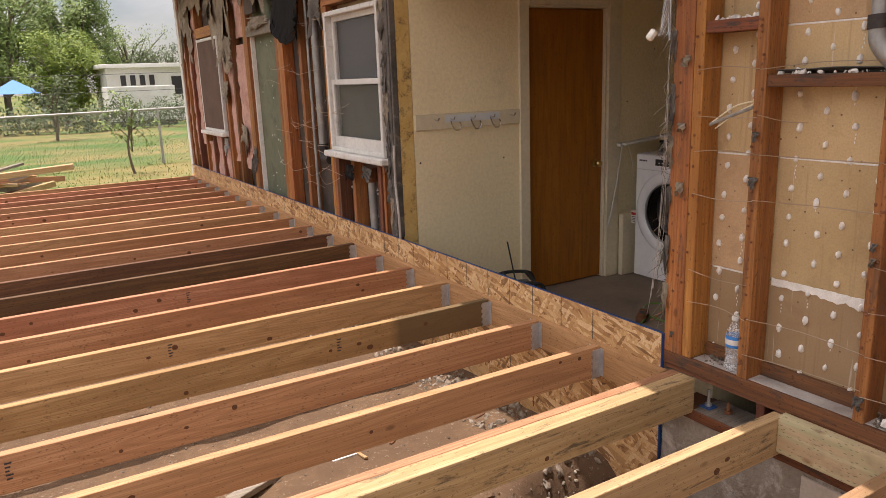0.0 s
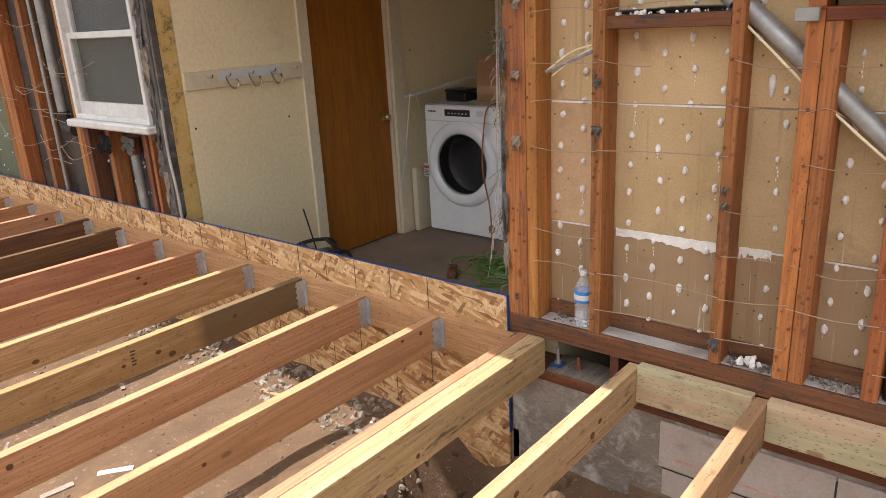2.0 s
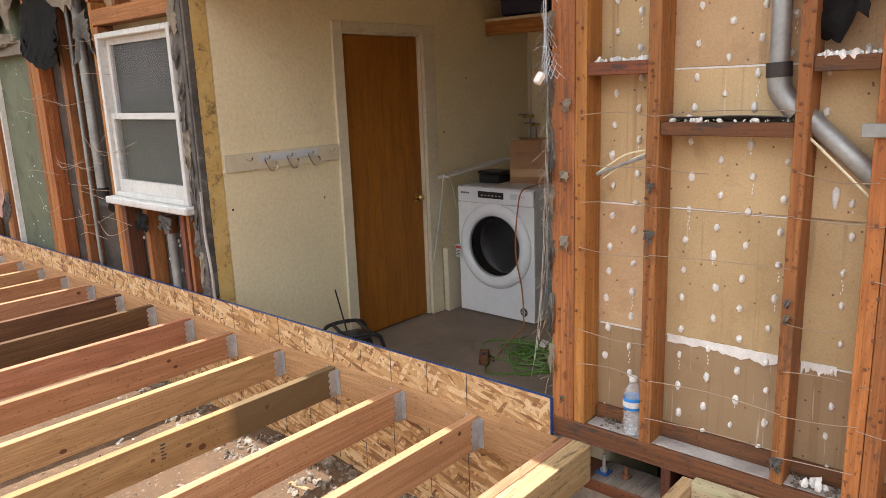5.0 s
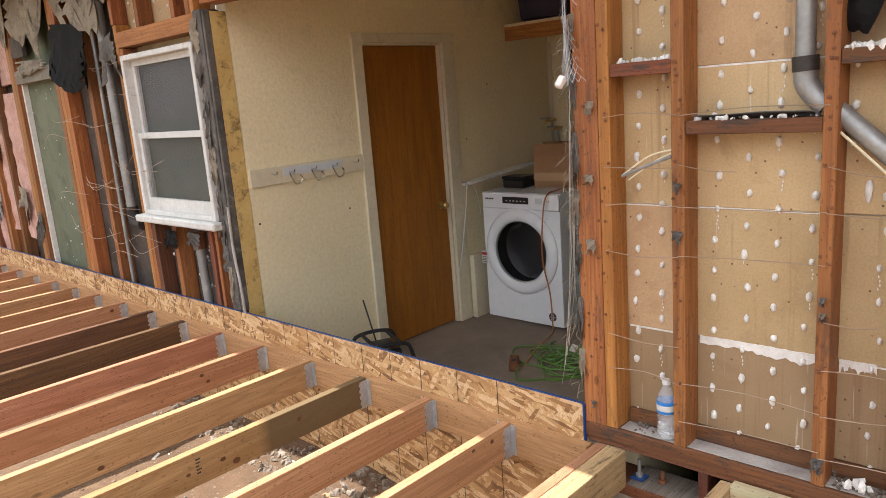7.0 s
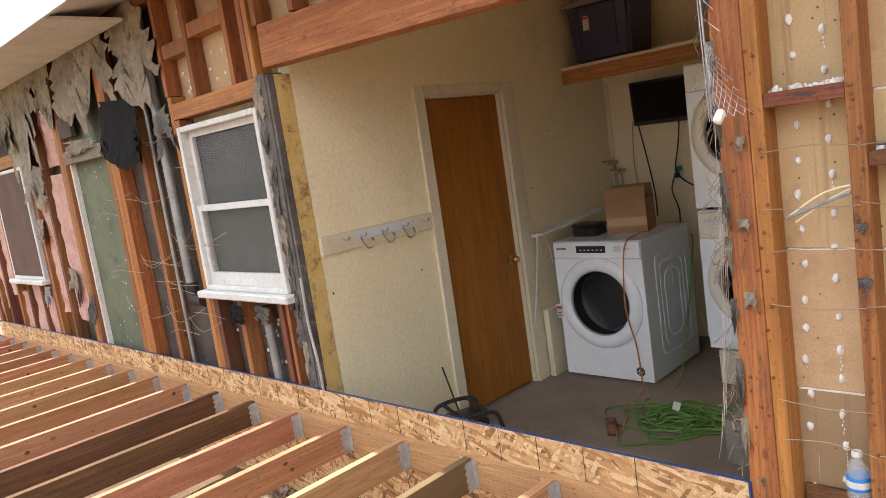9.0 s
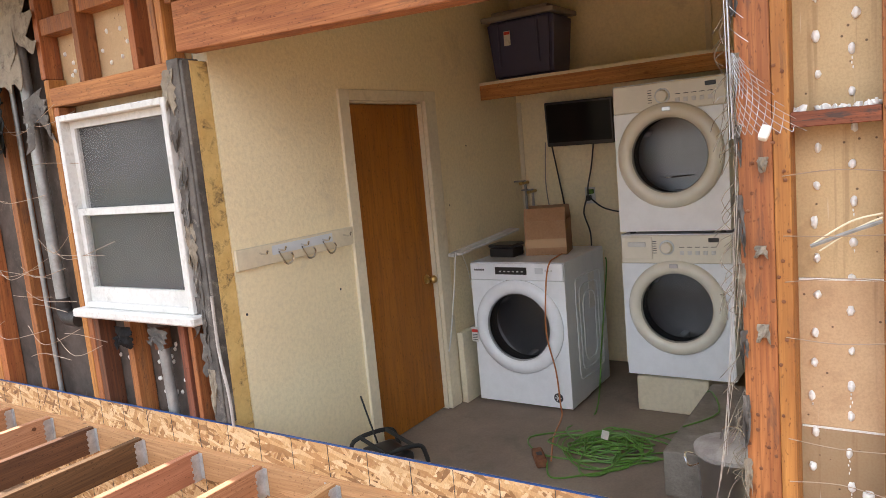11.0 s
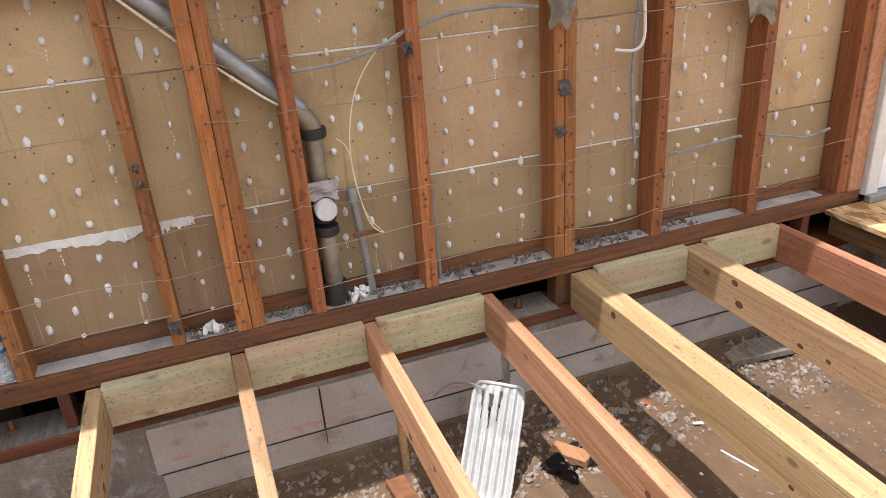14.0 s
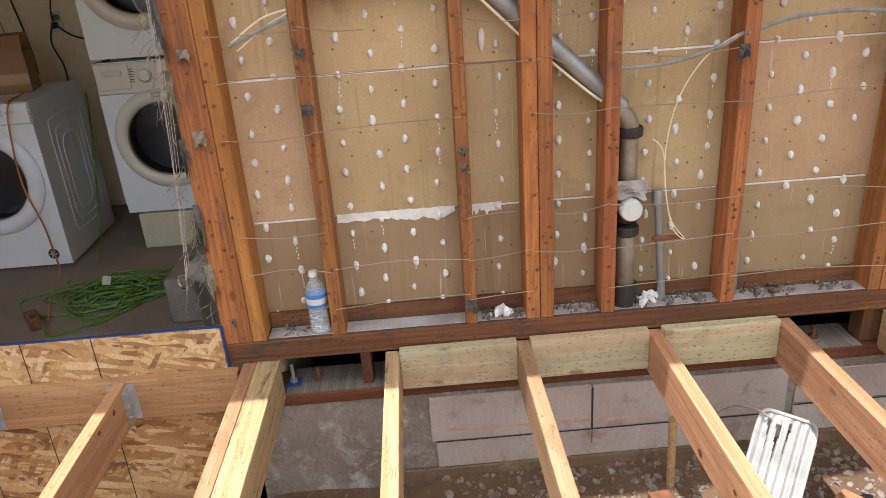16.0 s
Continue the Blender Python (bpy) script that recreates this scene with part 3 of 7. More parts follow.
# ---- ground ----
def build_ground():
    def steps(lo, hi, fine_lo, fine_hi, fine):
        a = [lo + (fine_lo - lo) * (1 - (1 - k / 14) ** 3) for k in range(14)]
        n = round((fine_hi - fine_lo) / fine)
        return a + [fine_lo + fine * k for k in range(n)] + [fine_hi + (hi - fine_hi) * (k / 14) ** 3 for k in range(15)]
    xs, ys = steps(-300, 300, -2.6, 0.3, 0.035), steps(-200, 400, -3.6, 3.0, 0.04)
    vs = [(x, y, ground_height(x, y)) for y in ys for x in xs]
    n = len(xs)
    fs = [(j * n + i, j * n + i + 1, (j + 1) * n + i + 1, (j + 1) * n + i) for j in range(len(ys) - 1) for i in range(n - 1)]
    me = bpy.data.meshes.new("ground")
    me.from_pydata(vs, [], fs)
    me.materials.append(EARTH)
    me.shade_smooth()
    tagged(new("ground", me), "bare brown earth giving way to a patchy lawn", "ground", "", "structure")


build_ground()

# ---- the laundry room ----
ROOM_Z, DOOR_WALL, BACK_WALL = -0.435, 2.275, 3.13
whole("floor", slab_box(0.0, 3.2, 0.0, 2.45, -0.62, ROOM_Z), SLAB, "dusty brown concrete slab floor of the laundry", "floor", "structure")

DX0, DX1, DTOP = 1.058, 1.815, 1.628
wd = bmesh.new()
box(wd, 0.134, DX0, DOOR_WALL, 2.37, ROOM_Z - 0.1, 2.40)
box(wd, DX1, BACK_WALL, DOOR_WALL, 2.37, ROOM_Z - 0.1, 2.40)
box(wd, DX0, DX1, DOOR_WALL, 2.37, DTOP, 2.40)
wall_door = whole("wall_north", wd, CREAM, "cream textured plaster wall with scuffs near the floor", "wall", "structure")
whole("wall_east", slab_box(BACK_WALL, 3.2, -0.1, 2.37, ROOM_Z - 0.1, 2.40), CREAM, "cream painted back wall of the laundry", "wall", "structure")
whole("wall_south", slab_box(0.14, BACK_WALL, -0.1, 0.0, ROOM_Z - 0.1, 2.40), CREAM, "cream side wall of the laundry", "wall", "structure")
whole("ceiling", slab_box(0.132, 3.2, -0.1, 2.37, 2.40, 2.46), CREAM, "cream plaster ceiling", "ceiling", "structure")
whole("corner_bead", slab_box(BACK_WALL - 0.03, BACK_WALL, 0.77, 0.81, 1.76, 2.40, bevel=0.004), CREAM_TRIM, "cream vertical corner trim", "trim", "structure")
whole("wall_outlet_pipe", slab_box(BACK_WALL - 0.012, BACK_WALL, 2.235, 2.274, ROOM_Z, 1.62, bevel=0.004), CREAM_TRIM, "cream corner strip between two walls", "trim", "structure")

# the door with its trim
door = thing("door_1", (1.42, 2.33, ROOM_Z), "brown stained flush wooden door, closed, in a cream frame", "door", "", "structure")
part("door_leaf", slab_box(DX0 + 0.02, DX1 - 0.02, 2.312, 2.350, ROOM_Z + 0.012, DTOP - 0.02, bevel=0.002), DOOR_WOOD, door, "brown stained flush door leaf")
for nm, b in (("door_casing", (DX0 - 0.080, DX0 + 0.004, 2.257, 2.283, ROOM_Z, DTOP + 0.058)), ("door_casing", (DX1 - 0.004, DX1 + 0.12, 2.257, 2.283, ROOM_Z, DTOP + 0.058)),
              ("door_casing", (DX0 + 0.0045, DX1 - 0.0045, 2.257, 2.283, DTOP - 0.004, DTOP + 0.058)), ("door_jamb", (DX0, DX0 + 0.017, 2.2835, 2.37, ROOM_Z, DTOP)),
              ("door_jamb", (DX1 - 0.017, DX1, 2.2835, 2.37, ROOM_Z, DTOP)), ("door_jamb", (DX0 + 0.0175, DX1 - 0.0175, 2.2835, 2.37, DTOP - 0.017, DTOP))):
    part(nm, slab_box(*b, bevel=0.003), CREAM_TRIM, door, "cream painted wooden trim")
kb = lathe(bmesh.new(), [(0, 0.075), (0.018, 0.073), (0.027, 0.06), (0.026, 0.047), (0.012, 0.036), (0.011, 0.012), (0.03, 0.008), (0.031, 0.0), (0, 0)], pose(1.722, 2.312, 0.478, 90, 0, 0), 20)
part("door_knob", kb, BRASS, door, "round worn brass knob", True)
lt = slab_box(1.7945, 1.796, 2.315, 2.34, 0.45, 0.52)
part("latch_plate", lt, BRASS, door, "brass latch plate")
whole("wainscot_board", slab_box(1.94, 2.16, 2.21, 2.257, ROOM_Z, 0.06, bevel=0.004), CREAM_TRIM, "cream painted low boxed board beside the door", "board", "structure")

# ---- the open studs: right-hand stretch ----
LATH = 0.100
WALL_TOP = 2.33
wall = thing("wall_west_1", (0.05, -1.8, 0.0), "stripped house wall of orange studs and tan gypsum lath", "wall", "", "structure")


def stud(parent, y0, y1, z0, z1, mat=STUD, x0=0.0, x1=0.096, name="stud"):
    return part(name, slab_box(x0, x1, min(y0, y1), max(y0, y1), z0, z1, bevel=0.002), mat, parent)


part("bottom_plate", slab_box(-0.004, 0.11, -3.43, 0.035, 0.018, 0.072, bevel=0.003), PLATE, wall, "dark reddish bottom plate dusted with plaster")
part("plate_lip", slab_box(0.002, 0.11, -3.43, 0.03, 0.0, 0.0175, bevel=0.002), PLATE, wall, "dark edge of old floor boards")
part("inner_plate", slab_box(0.080, 0.0985, -3.42, -0.10, 0.073, 0.125, bevel=0.002), PLATE, wall, "reddish lath support strip")
stud(wall, -0.053, 0.034, 0.0725, WALL_TOP, STUD, -0.002)
stud(wall, -0.096, -0.054, 0.0725, WALL_TOP, STUD_ORANGE)
stud(wall, -0.346, -0.304, 0.0725, WALL_TOP)
stud(wall, -0.762, -0.726, 0.0725, WALL_TOP)
stud(wall, -0.960, -0.917, 0.0725, WALL_TOP, STUD_ORANGE)
stud(wall, -1.004, -0.962, 0.0725, 1.0995)
stud(wall, -1.196, -1.153, 0.0725, 1.0995)
stud(wall, -1.577, -1.534, 0.0725, 1.0995)
stud(wall, -2.051, -2.012, 0.0725, WALL_TOP)
stud(wall, -2.094, -2.053, 0.0725, WALL_TOP)
stud(wall, -2.458, -2.413, 0.0725, WALL_TOP)
stud(wall, -2.895, -2.848, 0.0725, WALL_TOP)
stud(wall, -3.344, -3.297, 0.0725, WALL_TOP)
part("jamb_board", slab_box(-0.01, 0.096, -3.419, -3.346, 0.0725, 2.2, bevel=0.003), FIR_TAN, wall, "pale new timber jamb board")
for b in ((0.004, 0.09, -0.303, -0.097, 1.279, 1.320), (0.004, 0.09, -0.725, -0.347, 1.095, 1.134), (0.004, 0.09, -0.916, -0.763, 1.266, 1.305)):
    part("fire_block", slab_box(*b, bevel=0.002), PLATE, wall, "reddish horizontal blocking")
part("window_trimmer", slab_box(-0.002, 0.09, -2.011, -0.961, 1.10, 1.134, bevel=0.002), PLATE, wall, "dark rough sill plate")
part("top_plate", slab_box(0.0, 0.096, -3.43, 0.035, WALL_TOP, WALL_TOP + 0.08), PLATE, wall)

# gypsum lath, one board at a time, with the plaster behind
rl = random.Random(4)
for k in range(-1, 6):
    z0, z1 = 0.43 * k + 0.0015, 0.43 * (k + 1) - 0.0015
    z0 = max(z0, 0.0)
    z1 = min(z1, WALL_TOP)
    if z1 <= z0 + 0.01:
        continue
    ys = [-3.43] + list((-2.052, -1.175) if k == 0 else (-2.87, -1.555, -0.325) if k % 2 else (-2.052, -0.962)) + [-0.06]
    for a, b in zip(ys, ys[1:]):
        if z1 > 1.09 and not (b > -0.95 or a < -2.0):
            continue
        if z1 > 1.09 and a < -0.93 < b:
            a = -0.93
        old = k == 0 and (b > -1.2 or b < -2.0)
        part("lath_board", slab_box(LATH, LATH + 0.010, a + 0.001, b - 0.001, z0, z1, bevel=0.003), PAPER_OLD if old else PAPER, wall, "browned older gypsum lath" if old else "")
rs2 = random.Random(17)
for k in range(1, 6):
    for a, b in zip((-0.098, -0.348, -0.765, -1.006, -1.198, -1.579, -2.096, -2.460, -2.897), (-0.302, -0.724, -0.915, -1.151, -1.532, -2.010, -2.411, -2.846, -3.295)):
        if rs2.random() < 0.85 and (0.43 * k < 1.05 or a > -0.7):
            hh = rs2.uniform(0.0015, 0.004)
            part("seam", slab_box(LATH - 0.0012, LATH + 0.002, b, a, 0.43 * k - hh, 0.43 * k + hh * 0.6, bevel=0.0006), PLASTER, wall, "white plaster squeezed from a joint")
bp = bmesh.new()
box(bp, LATH + 0.0115, LATH + 0.03, -0.93, -0.02, 0.0, WALL_TOP)
box(bp, LATH + 0.0115, LATH + 0.03, -3.43, -0.9305, 0.0, 1.09)
box(bp, LATH + 0.0115, LATH + 0.03, -3.43, -2.0, 1.0905, WALL_TOP)
part("plaster_coat", bp, PLASTER, wall, "white plaster coat behind the lath")

# plaster keys squeezed through the holes of the lath
bars = ((0.034, -0.096), (-0.304, -0.346), (-0.726, -0.762), (-0.917, -1.004), (-1.153, -1.196), (-1.534, -1.577), (-2.012, -2.094), (-2.413, -2.458), (-2.848, -2.895), (-3.297, -3.44))
rk = random.Random(11)
kv, kf, kc = [], [], 0
proto = bmesh.new()
bmesh.ops.create_icosphere(proto, subdivisions=2, radius=1.0)
PV, PF = [v.co.copy() for v in proto.verts], [[v.index for v in f.verts] for f in proto.faces]
proto.free()


def key_blob(vs, fs, at, ry, rz, depth, rnd):
    base = len(vs)
    for v in PV:
        w = rnd.uniform(0.80, 1.14)
        vs.append((at[0] + v.x * depth, at[1] + v.y * ry * w, at[2] + v.z * rz * w))
    fs += [[base + k for k in f] for f in PF]


col = 0
y = -0.125
while y > -3.25:
    for r in range(24):
        z = 0.115 + 0.1 * r + (0.05 if col % 2 else 0.0) + rk.uniform(-0.008, 0.008)
        yy = y + rk.uniform(-0.008, 0.008) - 0.012 * r * 0.15
        if any(a + 0.014 > yy > b - 0.014 for a, b in bars) or z > 2.25 or (z > 1.05 and -2.0 < yy < -0.87):
            continue
        if rk.random() < 0.06:
            continue
        big = rk.random()
        key_blob(kv, kf, (LATH - 0.002, yy, z), 0.0068 + 0.0036 * big, 0.0095 + 0.008 * big * rk.random() + 0.002, 0.011, rk)
        if rk.random() < 0.22:
            for q in range(rk.randint(1, 4)):
                key_blob(kv, kf, (LATH + 0.0005, yy + rk.uniform(-0.003, 0.003), z - 0.024 - 0.012 * q), 0.002, 0.005, 0.0016, rk)
    y -= 0.0905
    col += 1
key_blob(kv, kf, (LATH - 0.003, -0.82, 0.925), 0.011, 0.034, 0.010, rk)
me = bpy.data.meshes.new("plaster_keys")
me.from_pydata(kv, [], kf)
me.materials.append(PLASTER)
keys = new("plaster_keys", me)
keys.parent, keys.matrix_parent_inverse = wall, Matrix.Translation(-wall.location)
tagged(keys, "white blobs of plaster pushed through the lath holes", "", "", "stuff")

# the torn paper strip showing white plaster
for y0, y1, seed in ((-0.716, -0.352, 3), (-0.86, -0.765, 5)):
    rt = random.Random(seed)
    bm = bmesh.new()
    n = 26
    top = [bm.verts.new((LATH - 0.0015, y0 + (y1 - y0) * i / n, 0.436 + 0.003 * rt.random())) for i in range(n + 1)]
    bot = [bm.verts.new((LATH - 0.0015, y0 + (y1 - y0) * i / n, 0.436 - 0.012 - 0.032 * abs(noise.noise(Vector((i * 0.21, seed, 0.5)))) - 0.012 * rt.random())) for i in range(n + 1)]
    for i in range(n):
        bm.faces.new((top[i], top[i + 1], bot[i + 1], bot[i]))
    thicken(bm, -0.002)
    part("torn_edge", bm, PLASTER, wall, "white torn paper edge")

# beam over the opening
whole("header_beam", move(slab_box(-0.006, 0.10, -1.12, 1.16, -0.105, 0.105, bevel=0.004), pose(0, 1.14, 1.895, 1.7, 0, 0)), BEAM, "old reddish timber header over the wide opening", "beam", "structure")
pk = thing("wall_west_2", (0.05, 1.1, 2.0), "cripple wall of old studs above the header", "wall", "", "structure")
part("lath_board", slab_box(LATH + 0.002, LATH + 0.03, 0.036, 2.30, 1.96, 2.40), PAPER, pk)
for yy in (0.30, 0.72, 1.14, 1.56, 1.98, 2.30):
    stud(pk, yy, yy + 0.043, 2.036, WALL_TOP, STUD)
part("top_plate", slab_box(0.0, 0.096, 0.0355, 2.36, WALL_TOP, WALL_TOP + 0.08), PLATE, pk)

# ---- the window stretch of the wall ----
FAR = 8.27

wall3 = thing("wall_west_3", (0.05, 5.4, 0.0), "stripped house wall of weathered studs with torn felt and insulation", "wall", "", "structure")
TOP3 = 2.42
part("bottom_plate", slab_box(0.0, 0.11, 2.38, FAR, 0.02, 0.066), PLATE, wall3)
part("top_plate", slab_box(0.0, 0.096, 2.365, FAR, TOP3, TOP3 + 0.08), PLATE, wall3)
part("end_board", slab_box(-0.014, 0.10, 2.296, 2.372, 0.146, 1.80, bevel=0.003), FELT_SLATE, wall3, "grey ragged felt over the corner post")
part("felt_edge", slab_box(-0.008, 0.0325, 2.275, 2.295, 0.146, 1.79, bevel=0.003), FELT_SLATE, wall3, "dark torn felt beside the plaster edge")
part("lath_edge", slab_box(0.033, 0.131, 2.2765, 2.295, -0.10, 1.79, bevel=0.003), YELLOW_EDGE, wall3, "ochre stained cut edge of the plaster wall")
for y0, y1, z0, z1, mat in ((2.374, 2.388, 0.067, 1.70, STUD_OLD), (2.47, 2.50, 0.067, 0.60, STUD), (2.53, 2.575, 0.067, 0.60, STUD_OLD), (2.955, 3.005, 0.067, 0.60, STUD), (3.235, 3.285, 0.067, 0.60, STUD_OLD),
                            (3.29, 3.335, 0.067, 1.695, STUD), (3.34, 3.385, 0.067, 1.84, STUD_ORANGE), (3.86, 3.915, 0.067, TOP3, STUD), (4.29, 4.36, 0.067, TOP3, STUD_ORANGE),
                            (4.365, 4.42, 0.067, TOP3, STUD_ORANGE), (4.425, 4.49, 0.067, 1.60, STUD), (5.29, 5.345, 0.067, TOP3, STUD), (5.35, 5.42, 0.067, TOP3, STUD_ORANGE), (5.86, 5.91, 0.067, TOP3, STUD_OLD),
                            (6.20, 6.25, 0.067, TOP3, STUD), (6.255, 6.30, 0.067, TOP3, STUD_OLD), (6.60, 6.64, 0.067, 0.60, STUD_OLD), (7.00, 7.04, 0.067, 0.60, STUD_OLD), (7.34, 7.39, 0.067, TOP3, STUD), (7.72, 7.77, 0.067, TOP3, STUD_OLD),
                            (7.98, 8.03, 0.067, TOP3, STUD), (8.16, 8.23, 0.0, TOP3, STUD)):
    stud(wall3, y0, y1, z0, z1, mat)
part("window_header", slab_box(-0.004, 0.096, 2.373, 3.339, 1.70, 1.793, bevel=0.003), BEAM, wall3, "reddish header over the window")
for yy, mat in ((2.375, STUD_ORANGE), (2.425, STUD), (2.585, STUD), (3.02, STUD), (3.36, STUD)):
    stud(wall3, yy, yy + 0.042, 1.845 if yy > 3.3 else 1.794, TOP3, mat)
part("fire_block", slab_box(0.01, 0.096, 2.63, 3.018, 2.12, 2.20, bevel=0.002), STUD, wall3)
part("fire_block", slab_box(0.01, 0.096, 3.064, 3.358, 2.06, 2.14, bevel=0.002), STUD, wall3)
part("window_header", slab_box(0.0, 0.096, 6.302, 7.338, 1.71, 1.82), BEAM, wall3)
part("lath_board", slab_box(LATH, LATH + 0.03, 2.372, 3.40, 1.66, TOP3 + 0.06), PAPER, wall3, "tan gypsum lath")
part("lath_board", slab_box(LATH, LATH + 0.03, 2.372, 3.40, 0.0, 0.66), DARK_BACK, wall3, "dark soiled backing board")
part("lath_board", slab_box(LATH, LATH + 0.03, 3.401, 4.50, 0.0, TOP3 + 0.06), DARK_BACK, wall3, "dark soiled backing board")
part("green_board", slab_box(LATH - 0.03, LATH + 0.03, 4.501, 5.288, 0.0, TOP3 + 0.06), GREEN_BACK, wall3, "dull green painted back of a board")
part("lath_board", slab_box(LATH, LATH + 0.03, 5.35, 6.31, 0.0, TOP3 + 0.06), DARK_BACK, wall3)
part("lath_board", slab_box(LATH, LATH + 0.03, 6.311, 7.335, 0.0, 0.60), DARK_BACK, wall3)
part("lath_board", slab_box(LATH, LATH + 0.03, 6.311, 7.335, 1.68, TOP3 + 0.06), DARK_BACK, wall3)
part("lath_board", slab_box(LATH, LATH + 0.03, 7.336, FAR, 0.0, TOP3 + 0.06), DARK_BACK, wall3)


def batt(y0, y1, z0, z1, seed):
    """A lumpy sagging blanket of fibre between two studs."""
    bm = bmesh.new()
    nx, nz = 8, max(4, round((z1 - z0) / 0.07))
    vs = [[bm.verts.new((0.02 + 0.035 * abs(2 * i / nx - 1) ** 3 + 0.028 * noise.noise(Vector((i * 0.5, j * 0.6, seed))), y0 + (y1 - y0) * i / nx, z0 + (z1 - z0) * j / nz)) for i in range(nx + 1)] for j in range(nz + 1)]
    for j in range(nz):
        for i in range(nx):
            bm.faces.new((vs[j][i], vs[j][i + 1], vs[j + 1][i + 1], vs[j + 1][i]))
    thicken(bm, 0.03)
    part("insulation", bm, INSULATION, wall3, "crumpled pink glass fibre batt", True)


for i, b in enumerate(((5.425, 5.855, 0.30, 1.55), (5.915, 6.195, 0.35, 1.60), (6.645, 6.995, 0.08, 0.58), (6.305, 6.595, 0.08, 0.58), (7.045, 7.335, 0.08, 0.5), (7.395, 7.715, 0.45, 2.2), (7.775, 7.975, 0.3, 2.3), (5.92, 6.19, 1.75, 2.35), (5.43, 5.85, 1.62, 2.2), (8.035, 8.155, 0.2, 2.3))):
    batt(b[0], b[1], b[2], b[3], i * 1.7)

# remaining closing walls of the house
whole("wall_house_end", slab_box(0.0, 6.0, FAR + 0.001, FAR + 0.12, -0.6, 2.5), FAR_WHITE, "plain end wall of the house", "wall", "structure")
whole("wall_house_back", slab_box(6.0, 6.1, -6.0, FAR + 0.12, -0.6, 2.5), FAR_WHITE, "plain back wall of the house", "wall", "structure")
whole("wall_house_south", slab_box(0.14, 6.0, -6.1, -6.0, -0.6, 2.5), FAR_WHITE, "plain end wall of the house", "wall", "structure")
whole("wall_partition", slab_box(3.50, 3.55, -6.0, FAR, -0.6, 2.5), DARK_BACK, "dark inner partition", "wall", "structure")

# roof with its eave
EAVE_X, EAVE_Z = -0.50, 2.36
roof = thing("roof", (2.8, 1.2, 2.5), "low house roof with a white painted eave", "roof", "", "structure")
ns = bmesh.new()
sec = ((EAVE_X, EAVE_Z + 0.03), (3.0, 3.1), (6.6, 2.42), (6.6, 2.50), (3.0, 3.2), (EAVE_X, EAVE_Z + 0.13))
ends = [[ns.verts.new((x, yy, z)) for x, z in sec] for yy in (-6.4, FAR + 0.4)]
ns.faces.new(ends[0])
ns.faces.new(ends[1][::-1])
for k in range(6):
    ns.faces.new((ends[0][k], ends[0][(k + 1) % 6], ends[1][(k + 1) % 6], ends[1][k]))
bmesh.ops.recalc_face_normals(ns, faces=ns.faces)
part("roof_deck", ns, WHITE_PAINT, roof, "white painted boards")
part("fascia", slab_box(EAVE_X - 0.022, EAVE_X - 0.001, -6.4, FAR + 0.4, EAVE_Z - 0.0, EAVE_Z + 0.15), WHITE_PAINT, roof, "white fascia board")
part("soffit", slab_box(EAVE_X, -0.03, 3.7, FAR + 0.1, EAVE_Z + 0.01, EAVE_Z + 0.028), WHITE_PAINT, roof, "white painted soffit board")

# ---- foundation and sills ----
fnd = thing("foundation", (0.08, -3.0, -0.6), "old grey concrete footing with pale saw-cut patches", "foundation", "", "structure")
part("footing", slab_box(0.0, 0.16, -6.0, 0.03, -0.95, -0.172, bevel=0.004), CONCRETE, fnd, "rough grey concrete footing")
part("footing", slab_box(0.055, 0.16, 0.031, FAR, -0.95, -0.172), CONCRETE, fnd)
part("patch", slab_box(-0.010, -0.001, -1.127, -0.585, -0.362, -0.186, bevel=0.002), PATCH, fnd, "pale smooth patch")
part("patch", slab_box(-0.010, -0.001, -1.79, -1.130, -0.362, -0.190, bevel=0.002), PATCH, fnd, "pale smooth patch")
part("patch", slab_box(-0.011, -0.001, -1.79, -0.60, -0.470, -0.3635, bevel=0.002), PATCH, fnd, "pale lower course")
part("patch", slab_box(-0.008, -0.001, -3.4, -1.82, -0.335, -0.205, bevel=0.003), PATCH, fnd, "pale course")
part("patch", slab_box(-0.010, -0.001, -3.4, -1.82, -0.45, -0.3365, bevel=0.003), PATCH, fnd, "pale lower course")
part("chalk_line", move(slab_box(-0.0006, 0.0006, -0.55, 0.55, -0.005, 0.005), pose(-0.0112, -1.19, -0.328, 1.2, 0, 0)), CHALK, fnd, "faded red chalk line")
part("soiled_course", slab_box(-0.014, -0.001, -3.4, -1.80, -0.70, -0.452, bevel=0.004), SOILED, fnd, "brown soiled lower footing")
part("soiled_course", slab_box(-0.015, -0.001, -1.795, -0.48, -0.70, -0.472, bevel=0.004), SOILED, fnd, "brown soiled lower footing")
part("joint", slab_box(-0.0128, -0.0112, -1.79, -0.60, -0.3655, -0.3615), INK, fnd, "dark joint between the courses")
part("joint", slab_box(-0.0128, -0.0102, -3.4, -1.82, -0.3385, -0.3345), INK, fnd, "dark joint between the courses")
part("crack", slab_box(-0.0125, -0.0098, -1.1315, -1.1255, -0.36, -0.20), INK, fnd, "thin dark crack")
part("crack", slab_box(-0.0125, -0.0118, -1.130, -1.127, -0.42, -0.3645), INK, fnd, "thin dark crack")
part("mud_sill", slab_box(-0.008, 0.15, -3.43, -0.02, -0.1715, -0.131, bevel=0.003), PLATE, fnd, "dark reddish mud sill")
part("sill_face", slab_box(-0.001, 0.15, -0.469, -0.126, -0.1305, -0.128), GREY_WOOD, fnd, "grey weathered sill top")
